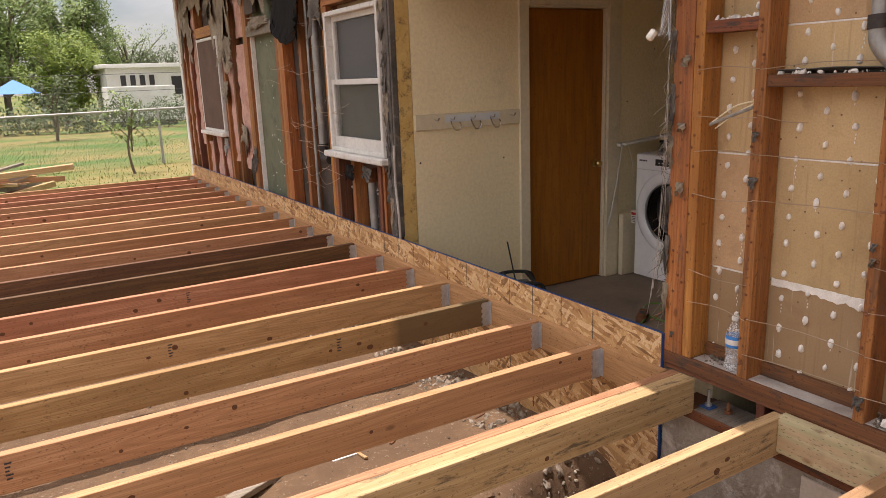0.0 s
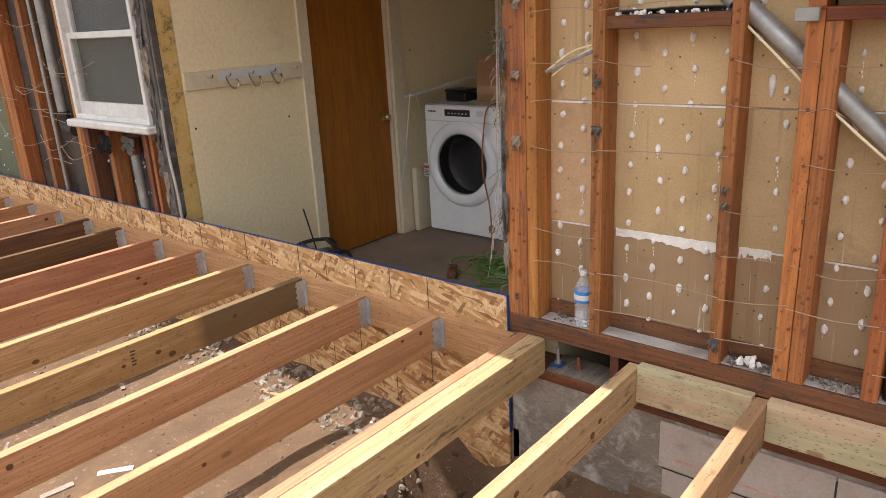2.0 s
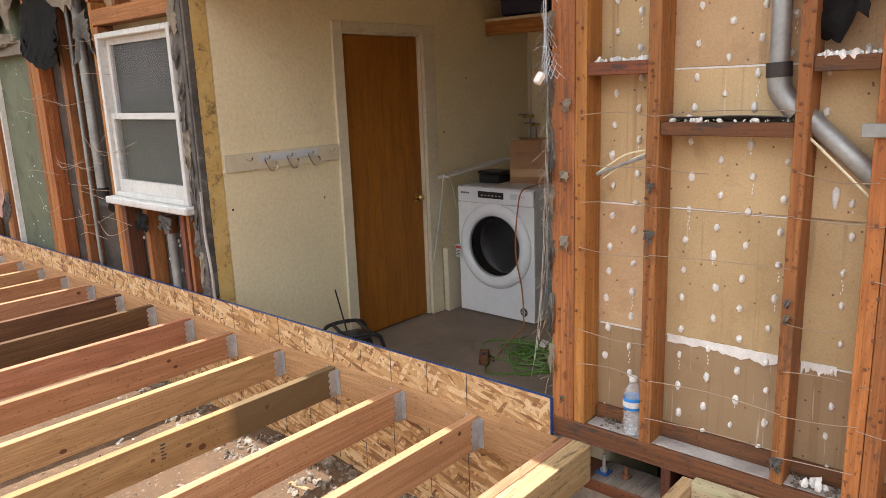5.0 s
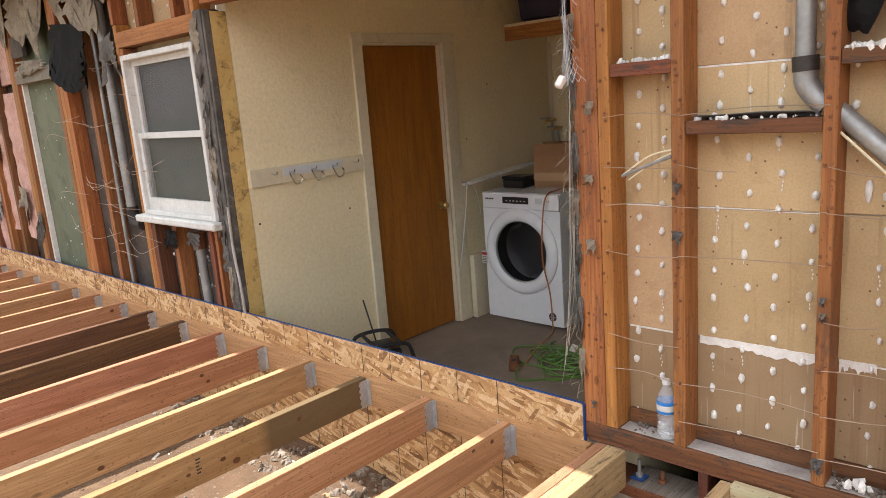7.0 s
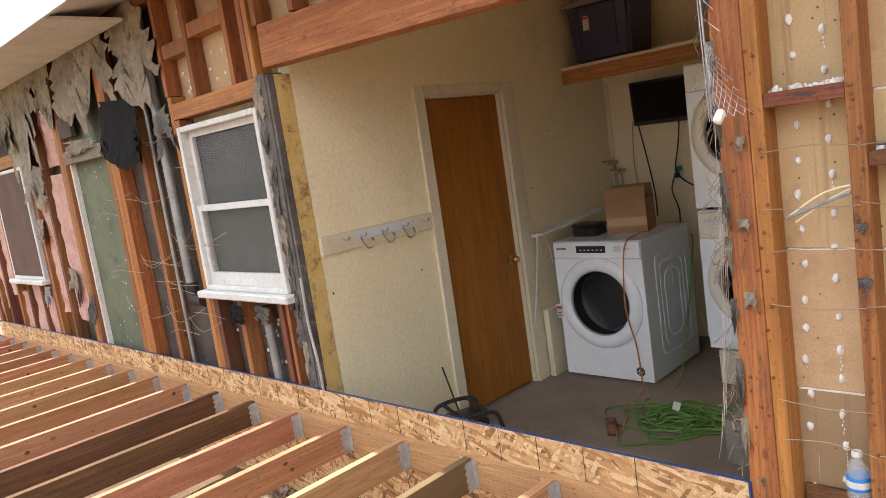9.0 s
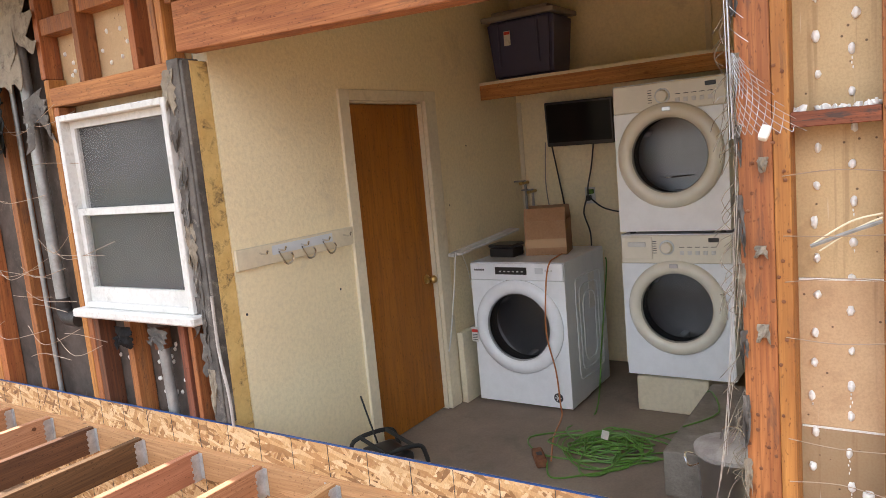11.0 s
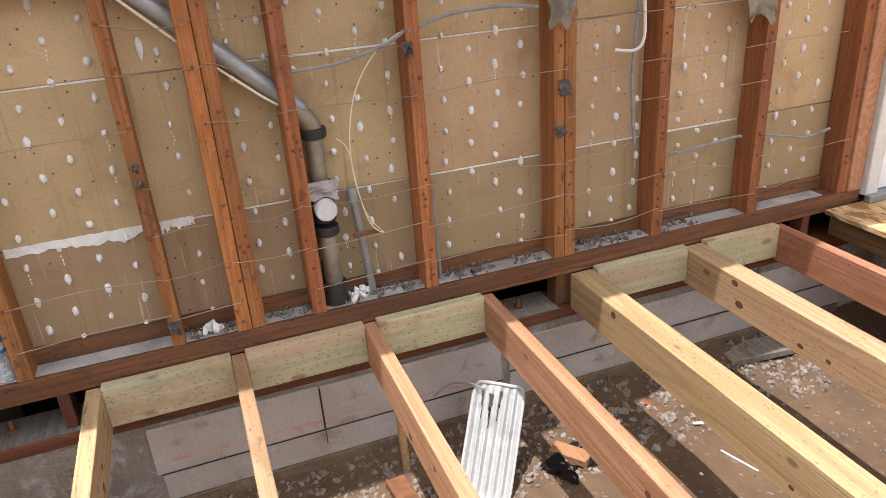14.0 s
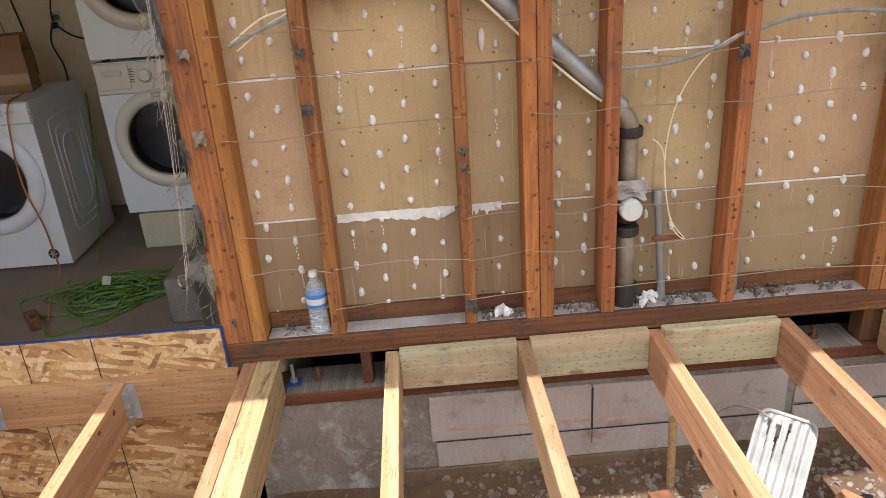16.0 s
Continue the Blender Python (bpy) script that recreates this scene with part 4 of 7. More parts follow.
part("sill_face", slab_box(-0.001, 0.15, -2.029, -1.77, -0.1305, -0.128), GREY_WOOD, fnd, "grey weathered sill top")
for y0, y1 in ((-0.412, -0.378), (-2.10, -2.03), (-3.2, -3.16)):
    part("cripple_post", slab_box(0.02, 0.09, y0, y1, -0.1275, 0.0, bevel=0.002), STUD_OLD, fnd, "short dark post")
# two added sheets box in the crawl space, its shade put into their colour
part("crawl_backing", slab_box(0.60, 0.62, -5.9, -0.11, -0.95, 0.0), CRAWL_SHADE, fnd, "added dark sheet coloured as crawl space shade")
part("crawl_ceiling", slab_box(0.111, 3.3, -5.9, -0.11, 0.001, 0.03), CRAWL_SHADE, fnd)

# flake board skirt with its blue edge
skirt = thing("sheathing", (0, 4.2, -0.52), "pressed flake board skirt with a blue top edge along the opening", "sheathing", "", "structure")
ylist = [0.035, 2.44, 4.88, 7.32, FAR]
for a, b in zip(ylist, ylist[1:]):
    part("flake_board", slab_box(-0.0135, -0.001, a + 0.002, b - 0.002, -0.72 if a < 1 else -0.56, 0.140), OSB, skirt)
part("blue_edge", slab_box(-0.0145, -0.003, 0.034, FAR, 0.1405, 0.1435), BLUE, skirt, "blue membrane edge")
part("blue_edge", slab_box(-0.0155, 0.0, 0.0305, 0.0345, -0.45, 0.140), BLUE, skirt, "blue membrane edge")
rn = random.Random(2)
yy = 0.43
k = 0
while yy < 8.2:
    w = 0.0028 if k % 2 == 0 else 0.002
    part("nail_line", slab_box(-0.0149, -0.0136, yy, yy + w, -0.50, 0.138), INK, skirt)
    yy += 0.205 + rn.uniform(-0.012, 0.012)
    k += 1
part("backing", slab_box(0.0, 0.01, 0.036, 2.27, -0.6, 0.137), OSB, skirt)

# ---- floor joists ----
JEND = -3.7
TOPZ = 0.0
DEPTH = 0.14
ledger = whole("ledger_board", slab_box(-0.052, -0.0142, 0.0, FAR, TOPZ - DEPTH, TOPZ - 0.001, bevel=0.002), FIR_Y, "new pale fir ledger bolted along the house", "ledger")


def joist(y0, y1, mat, x1, label, z1=0.0, depth=DEPTH):
    at = (JEND, (y0 + y1) / 2, z1)
    bm = slab_box(JEND + 0.04, x1, min(y0, y1), max(y0, y1), z1 - depth, z1, bevel=0.002)
    ob = part("floor_joist", bm, mat, None)
    return tagged(ob, label, "joist", "floor joists")


def hanger(y, parent):
    """A galvanised joist hanger: two pierced side flanges, two face flanges and a seat."""
    bm = bmesh.new()
    for s in (-1, 1):
        ys = y + s * 0.0205
        box(bm, -0.095, -0.053, ys - 0.001, ys + 0.001, -0.143, -0.012)
        box(bm, -0.0545, -0.0528, ys, ys + s * 0.024, -0.135, -0.008)
        for j in range(4):
            box(bm, -0.101, -0.095, ys - 0.001, ys + 0.001, -0.125 + 0.03 * j, -0.11 + 0.03 * j)
        for j in range(3):
            cyl(bm, (-0.075, ys, -0.115 + 0.042 * j), (-0.075, ys + s * 0.003, -0.115 + 0.042 * j), 0.0045, 6)
    box(bm, -0.095, -0.053, y - 0.0205, y + 0.0205, -0.1435, -0.1415)
    return tagged(part("joist_hanger", bm, GALV), "bright galvanised steel joist hanger nailed to the ledger", "joist hanger", "joist hangers")


shade_of = {0: FIR_TAN, 1: FIR_TAN, 2: FIR_STAINED, 3: FIR_TAN, 4: FIR_PINK, 5: FIR_PINK, 6: FIR_DARK, 7: FIR_DARK, 8: FIR_TAN, 9: FIR_PINK, 10: FIR_TAN, 11: FIR_TAN}
words = {"fir_tan": "pale tan fir floor joist on edge", "fir_dark": "dark weathered fir floor joist on edge", "fir_pink": "reddish fir floor joist on edge", "fir_yellow": "yellow fir floor joist on edge", "fir_stained": "tan fir floor joist with dark stained end"}
JY = [0.363, 0.787, 1.213, 1.634, 2.061, 2.496, 2.937, 3.364, 3.797, 4.235]
JY += [4.235 + 0.432 * k for k in range(1, 10)]
for k, yc in enumerate(JY):
    mat = shade_of.get(k, FIR_PINK if k % 3 else FIR_TAN)
    joist(yc - 0.019, yc + 0.019, mat, -0.0535, words[mat.name] + ", hung from the ledger")
    hanger(yc, ledger)
for k, x in ((2, -0.93), (3, -1.62), (5, -1.35), (1, -2.3)):
    stamped = bpy.data.objects["floor_joist" if k == 0 else "floor_joist.%03d" % k]
    for q in range(5):
        part("ink_stamp", slab_box(x + 0.0, x + 0.022 - 0.005 * (q % 3), JY[k] - 0.0197, JY[k] - 0.0191, -0.035 - 0.014 * q, -0.029 - 0.014 * q), INK, stamped, "faded black lumber stamp")
joist(-0.010, -0.0515, FIR_TAN, 0.0, "reddish fir ply of a doubled floor joist")
joist(-0.053, -0.125, FIR_MOULD, 0.0, "wide yellow fir ply of a doubled joist with mould specks")
for y0, y1, mat, w in ((-0.462, -0.506, FIR_MOULD, "yellow fir floor joist with dark mould specks"), (-0.880, -0.922, FIR_YELLOW, "pale yellow fir floor joist"), (-1.302, -1.345, FIR_TAN, "reddish fir floor joist with a yellow top"),
                       (-1.722, -1.767, FIR_TAN, "reddish fir floor joist with a yellow top"), (-2.076, -2.165, FIR_YELLOW, "thick yellow fir floor joist with strong grain"),
                       (-2.556, -2.640, FIR_YELLOW, "thick yellow fir floor joist"), (-2.984, -3.028, FIR_PINK, "reddish fir floor joist beside the boarded deck")):
    joist(y0, y1, mat, -0.001, w)
for y0, y1 in ((-0.879, -0.507), (-1.301, -0.923), (-1.721, -1.346), (-2.555, -2.166), (-2.983, -2.641)):
    whole("rim_block", slab_box(-0.042, -0.003, y0, y1, -0.122, 0.014, bevel=0.002), TREATED, "greenish pressure-treated rim block between joists", "rim block", "", "rim blocks")
kr = random.Random(41)
knot_mesh = {}
for side in (-1, 1):
    disc = lathe(bmesh.new(), [(0, 0.0008), (0.45, 0.0008), (0.55, 0.0005), (0.9, 0.0007), (1.0, 0.0001)], Matrix.Rotation(radians(90 * side), 4, "X"), 12)
    knot_mesh[side] = bpy.data.meshes.new("knot")
    disc.to_mesh(knot_mesh[side])
    disc.free()
    knot_mesh[side].materials.append(KNOT)
for plank in [o for o in bpy.data.objects if o.name.startswith("floor_joist")]:
    ys = [v.co.y for v in plank.data.vertices]
    side = 1 if max(ys) < -0.95 else -1
    for q in range(kr.randint(3, 6)):
        knot = new("knot", knot_mesh[-side])
        r = kr.uniform(0.006, 0.014)
        knot.parent = plank
        knot.location = (kr.uniform(-2.6, -0.15), (max(ys) if side > 0 else min(ys)), kr.uniform(-0.118, -0.022))
        knot.scale = (r * kr.uniform(1.0, 1.5), 1.0, r)
whole("rim_joist", slab_box(JEND, JEND + 0.038, -3.6, 8.24, -0.141, -0.001), FIR_Y, "long fir rim joist at the outer ends", "joist")
pier = thing("support_post", (JEND + 0.02, -3.5, -0.6), "short timber post on a concrete pier under the rim joist", "post", "rim posts")
part("post", slab_box(JEND - 0.025, JEND + 0.064, -3.545, -3.455, -0.42, -0.1415), FIR_Y, pier)
part("pier_block", slab_box(JEND - 0.10, JEND + 0.14, -3.62, -3.38, -0.64, -0.4205, bevel=0.02), CONCRETE, pier, "grey concrete pier")
for k in range(1, 6):
    copy_thing(pier, Matrix.Translation((JEND + 0.02, -3.5 + 2.3 * k, -0.6)))

# the boarded deck and the white door at the far right
deck = whole("deck_board", slab_box(JEND, -0.02, -6.2, -3.23, 0.004, 0.022), OSB, "flake board decking laid over joists", "decking", "structure")
for yy in (-3.25, -3.68, -4.1, -4.55):
    joist(yy, yy - 0.038, FIR_DARK, -0.03, "dark fir floor joist under the boarded deck", 0.003, 0.085)




# ---- windows and the white door ----
def sash_window(name, y0, y1, z0, z1, screen, label, x=-0.036, outside=False):
    """A double-hung window facing -x with casing, two sashes, panes, screen and a thick sill."""
    w = thing(name, (x, (y0 + y1) / 2, z0), label, "window", "", "structure")
    f = 0.032
    for b in ((x, 0.06, y0, y0 + f, z0, z1), (x, 0.06, y1 - f, y1, z0, z1), (x, 0.06, y0 + f + 0.001, y1 - f - 0.001, z1 - f, z1), (x, 0.06, y0 + f + 0.001, y1 - f - 0.001, z0, z0 + 0.03)):
        part("window_frame", slab_box(*b, bevel=0.004), WHITE_PAINT, w, "flaking white painted frame")
    zm = z0 + (z1 - z0) * 0.50
    for a, b, xs in ((z0 + 0.031, zm + 0.02, -0.012), (zm - 0.02, z1 - f - 0.001, 0.016)):
        ya, yb, s = y0 + f + 0.002, y1 - f - 0.002, 0.036
        bm = bmesh.new()
        for c in ((ya, ya + s, a, b), (yb - s, yb, a, b), (ya + s, yb - s, a, a + (0.075 if xs < 0 else 0.035)), (ya + s, yb - s, b - 0.035, b)):
            box(bm, xs, xs + 0.026, *c)
        p = part("sash", bm, WHITE_PAINT, w, "white painted sash")
        g = part("pane", slab_box(xs + 0.010, xs + 0.014, ya + s - 0.003, yb - s + 0.003, a + 0.03, b - 0.03), GLASS_PANE, p, "dusty glass pane")
        g.visible_shadow = False
    sx = x + 0.002 if outside else 0.048
    part("insect_screen", slab_box(sx, sx + 0.004, y0 + f + 0.003, y1 - f - 0.003, z0 + 0.031, z1 - f - 0.002), screen, w, "dull mesh screen")
    part("window_sill", slab_box(x - 0.045, 0.06, y0 - 0.045, y1 + 0.05, z0 - 0.045, z0 - 0.001, bevel=0.008), WHITE_PAINT, w, "thick chipped white sill")
    return w


sash_window("window_1", 2.392, 3.272, 0.66, 1.647, SCREEN_GREY, "white painted double-hung window with a chipped sill")
sash_window("window_2", 6.36, 7.28, 0.645, 1.69, SCREEN_BROWN, "old white double-hung window with a brown screen", x=-0.02, outside=True)
sash_window("window_3", -2.0, -1.03, 1.215, 2.2, SCREEN_GREY, "clean white vinyl window set into the stud wall", x=-0.05)
part("lead_flashing", slab_box(-0.02, -0.006, -0.95, -0.89, 1.10, 1.135, bevel=0.002), PIPE_GREY, bpy.data.objects["window_3"], "grey flashing")

wd2 = thing("door_2", (-0.02, -3.85, 0.02), "white glazed exterior door with closed blinds", "door", "", "structure")
for b in ((-0.035, 0.10, -3.485, -3.42, 0.024, 2.12), (-0.035, 0.10, -4.42, -4.36, 0.024, 2.12), (-0.035, 0.10, -4.359, -3.486, 2.06, 2.12)):
    part("door_jamb", slab_box(*b, bevel=0.004), WHITE_PAINT, wd2, "scuffed white jamb")
dl = bmesh.new()
for b in ((-3.62, -3.49, 0.06, 2.055), (-4.355, -4.225, 0.06, 2.055), (-4.225, -3.62, 0.06, 0.27), (-4.225, -3.62, 1.92, 2.055)):
    box(dl, -0.012, 0.03, *b)
leaf = part("door_leaf", dl, VINYL, wd2, "white door leaf")
part("pane", slab_box(0.004, 0.008, -4.224, -3.621, 0.271, 1.919), GLASS_PANE, leaf, "glass pane").visible_shadow = False
bl = bmesh.new()
for k in range(90):
    box(bl, 0.013, 0.020, -4.22, -3.625, 0.275 + 0.018 * k, 0.290 + 0.018 * k)
part("blinds", bl, WHITE_PAINT, leaf, "closed pale slatted blinds")
part("bead", slab_box(-0.018, -0.0125, -4.24, -3.605, 0.25, 0.272, bevel=0.002), VINYL, leaf)
part("threshold", slab_box(-0.06, 0.10, -4.42, -3.42, 0.0225, 0.055, bevel=0.004), PIPE_GREY, wd2, "grey metal threshold")


# ---- laundry machines ----
FACE = Matrix(((0, 0, -1, 0), (1, 0, 0, 0), (0, 1, 0, 0), (0, 0, 0, 1)))


def dial(m, r, h, sides=24):
    return lathe(bmesh.new(), [(0, h), (r * 0.8, h), (r * 0.92, h * 0.85), (r, 0), (0, 0)], m, sides)


def front_loader(name, x, y0, z0, w, h, depth, door_z, door_r, ring_mat, panel_mat, body_mat, side_mat, label, panel_h, g=0.60):
    """A front-loading machine facing -x: body, fascia, ring, bowl glass, drum, knob, buttons, feet."""
    yc = y0 + w / 2
    t = thing(name, (x + depth / 2, yc, z0), label, "washing machine" if "wash" in name else "dryer")
    fr = bmesh.new()
    n = 40
    zlo, zhi = z0 + 0.018, z0 + h - panel_h - 0.002
    # front panel with a round opening
    rim = [(yc + (door_r - 0.055) * math.cos(2 * math.pi * k / n), door_z + (door_r - 0.055) * math.sin(2 * math.pi * k / n)) for k in range(n)]
    out = []
    for a, b in rim:
        dy, dz = a - yc, b - door_z
        s = min((w / 2) / max(abs(dy), 1e-6), ((zhi - door_z) if dz > 0 else (door_z - zlo)) / max(abs(dz), 1e-6))
        out.append((yc + dy * s, door_z + dz * s))
    vi = [fr.verts.new((x, a, b)) for a, b in rim]
    vo = [fr.verts.new((x, a, b)) for a, b in out]
    for k in range(n):
        fr.faces.new((vi[k], vi[(k + 1) % n], vo[(k + 1) % n], vo[k]))
    cs = [fr.verts.new((x, yc + a * w / 2, b)) for a, b in ((1, zhi), (-1, zhi), (-1, zlo), (1, zlo))]
    for q in cs:
        near = sorted(vo, key=lambda v: (v.co - q.co).length)[:2]
        if near[0].co != q.co:
            try:
                fr.faces.new((near[0], near[1], q))
            except ValueError:
                pass
    thicken(fr, 0.012)
    part("front_panel", fr, body_mat, t)
    part("cabinet", slab_box(x + 0.30, x + depth, y0, y0 + w, z0 + 0.018, z0 + h, bevel=0.012), side_mat, t, "painted steel cabinet", True)
    sd = bmesh.new()
    for a, b in ((y0, y0 + 0.004), (y0 + w - 0.004, y0 + w)):
        box(sd, x + 0.0125, x + 0.31, a, b, z0 + 0.018, z0 + h)
    box(sd, x + 0.0125, x + 0.31, y0 + 0.0045, y0 + w - 0.0045, z0 + h - 0.004, z0 + h)
    box(sd, x + 0.0125, x + 0.31, y0 + 0.0045, y0 + w - 0.0045, z0 + 0.018, z0 + 0.022)
    part("side_panel", sd, side_mat, t)
    rb = bmesh.new()
    for k in range(3):
        i0, i1, zl, zh = x + 0.16 + 0.055 * k, x + depth - 0.10 - 0.055 * k, z0 + 0.16 + 0.05 * k, z0 + h - 0.14 - 0.06 * k
        tube(rb, smooth_path([(i0, y0, zl + 0.06), (i0, y0, (zl + zh) / 2), (i0, y0, zh - 0.06), (i0 + 0.05, y0, zh), (i1 - 0.05, y0, zh), (i1, y0, zh - 0.06), (i1, y0, (zl + zh) / 2), (i1, y0, zl + 0.06), (i1 - 0.05, y0, zl), (i0 + 0.05, y0, zl), (i0, y0, zl + 0.06)], 3), 0.006, 6)
    part("side_rib", rb, side_mat, t, "pressed ribs in the side")
    part("control_panel", slab_box(x - 0.008, x + 0.012, y0 + 0.002, y0 + w - 0.002, z0 + h - panel_h, z0 + h - 0.004, bevel=0.006), panel_mat, t, "control panel")
    m = Matrix.Translation((x, yc, door_z)) @ FACE
    R = door_r
    part("door_ring", lathe(bmesh.new(), [(R * g, 0.012), (R * (g + 0.03), 0.026), (R * (g + 0.08), 0.036), (R * 0.88, 0.038), (R * 0.96, 0.030), (R, 0.014), (R, 0.001), (R * g, 0.001)], m, 56), ring_mat, t, "broad round door ring", True)
    part("door_glass", lathe(bmesh.new(), [(R * (g + 0.04), 0.020), (R * g, 0.022), (R * g * 0.8, 0.031), (R * g * 0.5, 0.038), (R * g * 0.2, 0.041), (0, 0.042)], m, 48), GLASS_DARK, t, "smoked domed door glass", True)
    part("gasket", lathe(bmesh.new(), [(R * (g + 0.05), -0.004), (R * (g + 0.02), -0.05), (R * (g + 0.02), -0.11), (R * 0.84, -0.115), (R * 0.86, -0.014)], m, 40), RUBBER, t, "grey rubber gasket", True)
    part("drum", lathe(bmesh.new(), [(R * 0.80, -0.118), (R * 0.98, -0.125), (R * 0.98, -0.27), (R * 0.5, -0.285), (0, -0.285)], m, 40), DRUM, t, "steel drum", True)
    for k in range(3):
        q = m @ Matrix.Rotation(math.radians(35 + 120 * k), 4, "Z")
        part("drum_vane", move(slab_box(R * 0.72, R * 0.975, -0.022, 0.022, -0.262, -0.128, bevel=0.012), q), DRUM, t, "raised steel lifter")
    for a in (y0 + 0.06, y0 + w - 0.06):
        for b in (x + 0.06, x + depth - 0.06):
            part("foot", cyl(bmesh.new(), (b, a, z0), (b, a, z0 + 0.02), 0.02, 10), RUBBER, t)
    return t, yc


wash, wy = front_loader("washing_machine", 2.015, 1.470, ROOM_Z, 0.680, 0.975, 0.69, 0.112, 0.316, ENAMEL, ENAMEL, ENAMEL, GREY_SIDE, "white front-loading washing machine, dusty round door, on the slab", 0.118, 0.70)
zt = ROOM_Z + 0.975
part("display", slab_box(2.0045, 2.0065, 1.725, 1.955, zt - 0.078, zt - 0.030), BLACK, wash, "black control display")
for k in range(6):
    part("button", slab_box(2.003, 2.0044, 1.750 + 0.032 * k, 1.765 + 0.032 * k, zt - 0.062, zt - 0.054), PALE_PRINT, wash)
part("status_window", slab_box(2.0045, 2.0065, 1.61, 1.665, zt - 0.072, zt - 0.032), GREY_SIDE, wash, "grey status window")
for k in range(3):
    part("button", dial(Matrix.Translation((2.0065, 1.59 - 0.02 * k, zt - 0.05)) @ FACE, 0.006, 0.004, 10), PALE_PRINT, wash)
for k in range(5):
    part("printed_mark", slab_box(2.005, 2.0065, 2.040 + 0.016 * k, 2.051 + 0.016 * k, zt - 0.055, zt - 0.043), INK, wash)
bd = dial(Matrix.Translation((2.0147, 1.565, -0.350)) @ FACE, 0.032, 0.002, 24)
part("side_sticker", slab_box(2.40, 2.50, 1.4672, 1.4694, 0.16, 0.40), WHITE_PAINT, wash, "white paper sticker on the side")
badge = part("badge", bd, INK, wash, "round dark badge")
for a in (0, 60, 120):
    part("badge_mark", move(slab_box(-0.0015, 0.0, -0.024, 0.024, -0.003, 0.003), Matrix.Translation((2.0125, 1.565, -0.350)) @ pose(0, 0, 0, a, 0, 0)), PALE_PRINT, badge)
tg = thing("paper_tag", (1.97, 2.13, 0.05), "small white paper tag with a red band on the door", "tag")
part("card", slab_box(1.972, 1.9735, 2.105, 2.155, 0.0, 0.10), WHITE_PAINT, tg)
part("print_band", slab_box(1.9712, 1.972, 2.107, 2.153, 0.065, 0.085), RED, tg, "red printed band")
for k in range(4):
    part("printed_line", slab_box(1.9712, 1.972, 2.112, 2.148, 0.012 + 0.012 * k, 0.017 + 0.012 * k), INK, tg)

TW0, TWW = 0.503, 0.650
plinth = whole("plinth_block", slab_box(2.205, 2.85, 0.665, 1.105, ROOM_Z, -0.2125, bevel=0.006), CREAM_TRIM, "cream painted plinth box under the stacked machines", "plinth")
low, ly = front_loader("washing_machine", 2.19, TW0, -0.212, TWW, 0.90, 0.72, 0.242, 0.290, BISQUE, BISQUE, ENAMEL, ENAMEL, "white front-loading washer with a bisque fascia, under a dryer", 0.175, 0.72)
up, uy = front_loader("clothes_dryer", 2.19, TW0, 0.690, TWW, 0.893, 0.72, 1.155, 0.308, BISQUE, BISQUE, ENAMEL, ENAMEL, "white dryer with a bisque fascia stacked on a washer", 0.165, 0.70)
part("drawer_front", slab_box(2.175, 2.182, 0.955, 1.145, 0.54, 0.675, bevel=0.003), BISQUE, low, "bisque detergent drawer")
part("drawer_grip", slab_box(2.171, 2.1745, 0.995, 1.105, 0.615, 0.645, bevel=0.003), WHITE_PAINT, low)
for t, zc, yk in ((low, 0.61, 0.870), (up, 1.50, 0.855)):
    kn = part("knob", dial(Matrix.Translation((2.182, yk, zc)) @ FACE, 0.036, 0.028), BISQUE, t, "bisque round knob", True)
    part("knob_ring", dial(Matrix.Translation((2.1815, yk, zc)) @ FACE, 0.045, 0.004), GREY_SIDE, kn, "pale ring")
    for k in range(6):
        part("printed_mark", slab_box(2.1808, 2.182, yk + 0.062, yk + 0.085, zc - 0.035 + 0.014 * k, zc - 0.031 + 0.014 * k), INK, t)
    for k in range(5):
        part("button", slab_box(2.178, 2.182, yk - 0.10 - 0.045 * k, yk - 0.075 - 0.045 * k, zc - 0.045, zc - 0.02, bevel=0.002), WHITE_PAINT, t, "small pale button")
        part("printed_mark", slab_box(2.1808, 2.182, yk - 0.102 - 0.045 * k, yk - 0.073 - 0.045 * k, zc + 0.0, zc + 0.004), INK, t)
    part("display", slab_box(2.179, 2.182, yk - 0.30, yk - 0.24, zc + 0.03, zc + 0.055, bevel=0.002), BLACK, t, "dark display")
for t, zc in ((low, 0.242 + 0.262), (up, 1.155 + 0.27)):
    part("badge", slab_box(2.148, 2.154, 0.803, 0.853, zc - 0.014, zc + 0.012, bevel=0.003), STEEL, t, "small metal badge")
rk2 = bmesh.new()
for k in range(9):
    a = -0.55 + 1.1 * k / 8
    tube(rk2, [(2.30, 0.858 + 0.03 * math.sin(a * 2), 1.02), (2.42, 0.858 + 0.2 * math.sin(a), 1.02)], 0.003, 6)
part("drying_rack", rk2, CHROME, up, "thin wire rack behind the glass")

# ---- shelf and the things round the machines ----
shelf = thing("wall_shelf", (2.75, 1.4, 1.62), "timber shelf with a pale top across the laundry", "shelf")
part("shelf_edge", slab_box(2.53, 2.568, 0.10, 2.256, 1.632, 1.735, bevel=0.002), BEAM, shelf, "reddish timber front edge")
part("shelf_top", slab_box(2.525, 3.125, 0.10, 2.256, 1.7355, 1.755), CREAM_TRIM, shelf, "pale board top")
part("shelf_support", slab_box(2.569, 3.125, 0.05, 0.099, 1.62, 1.735), BEAM, shelf)

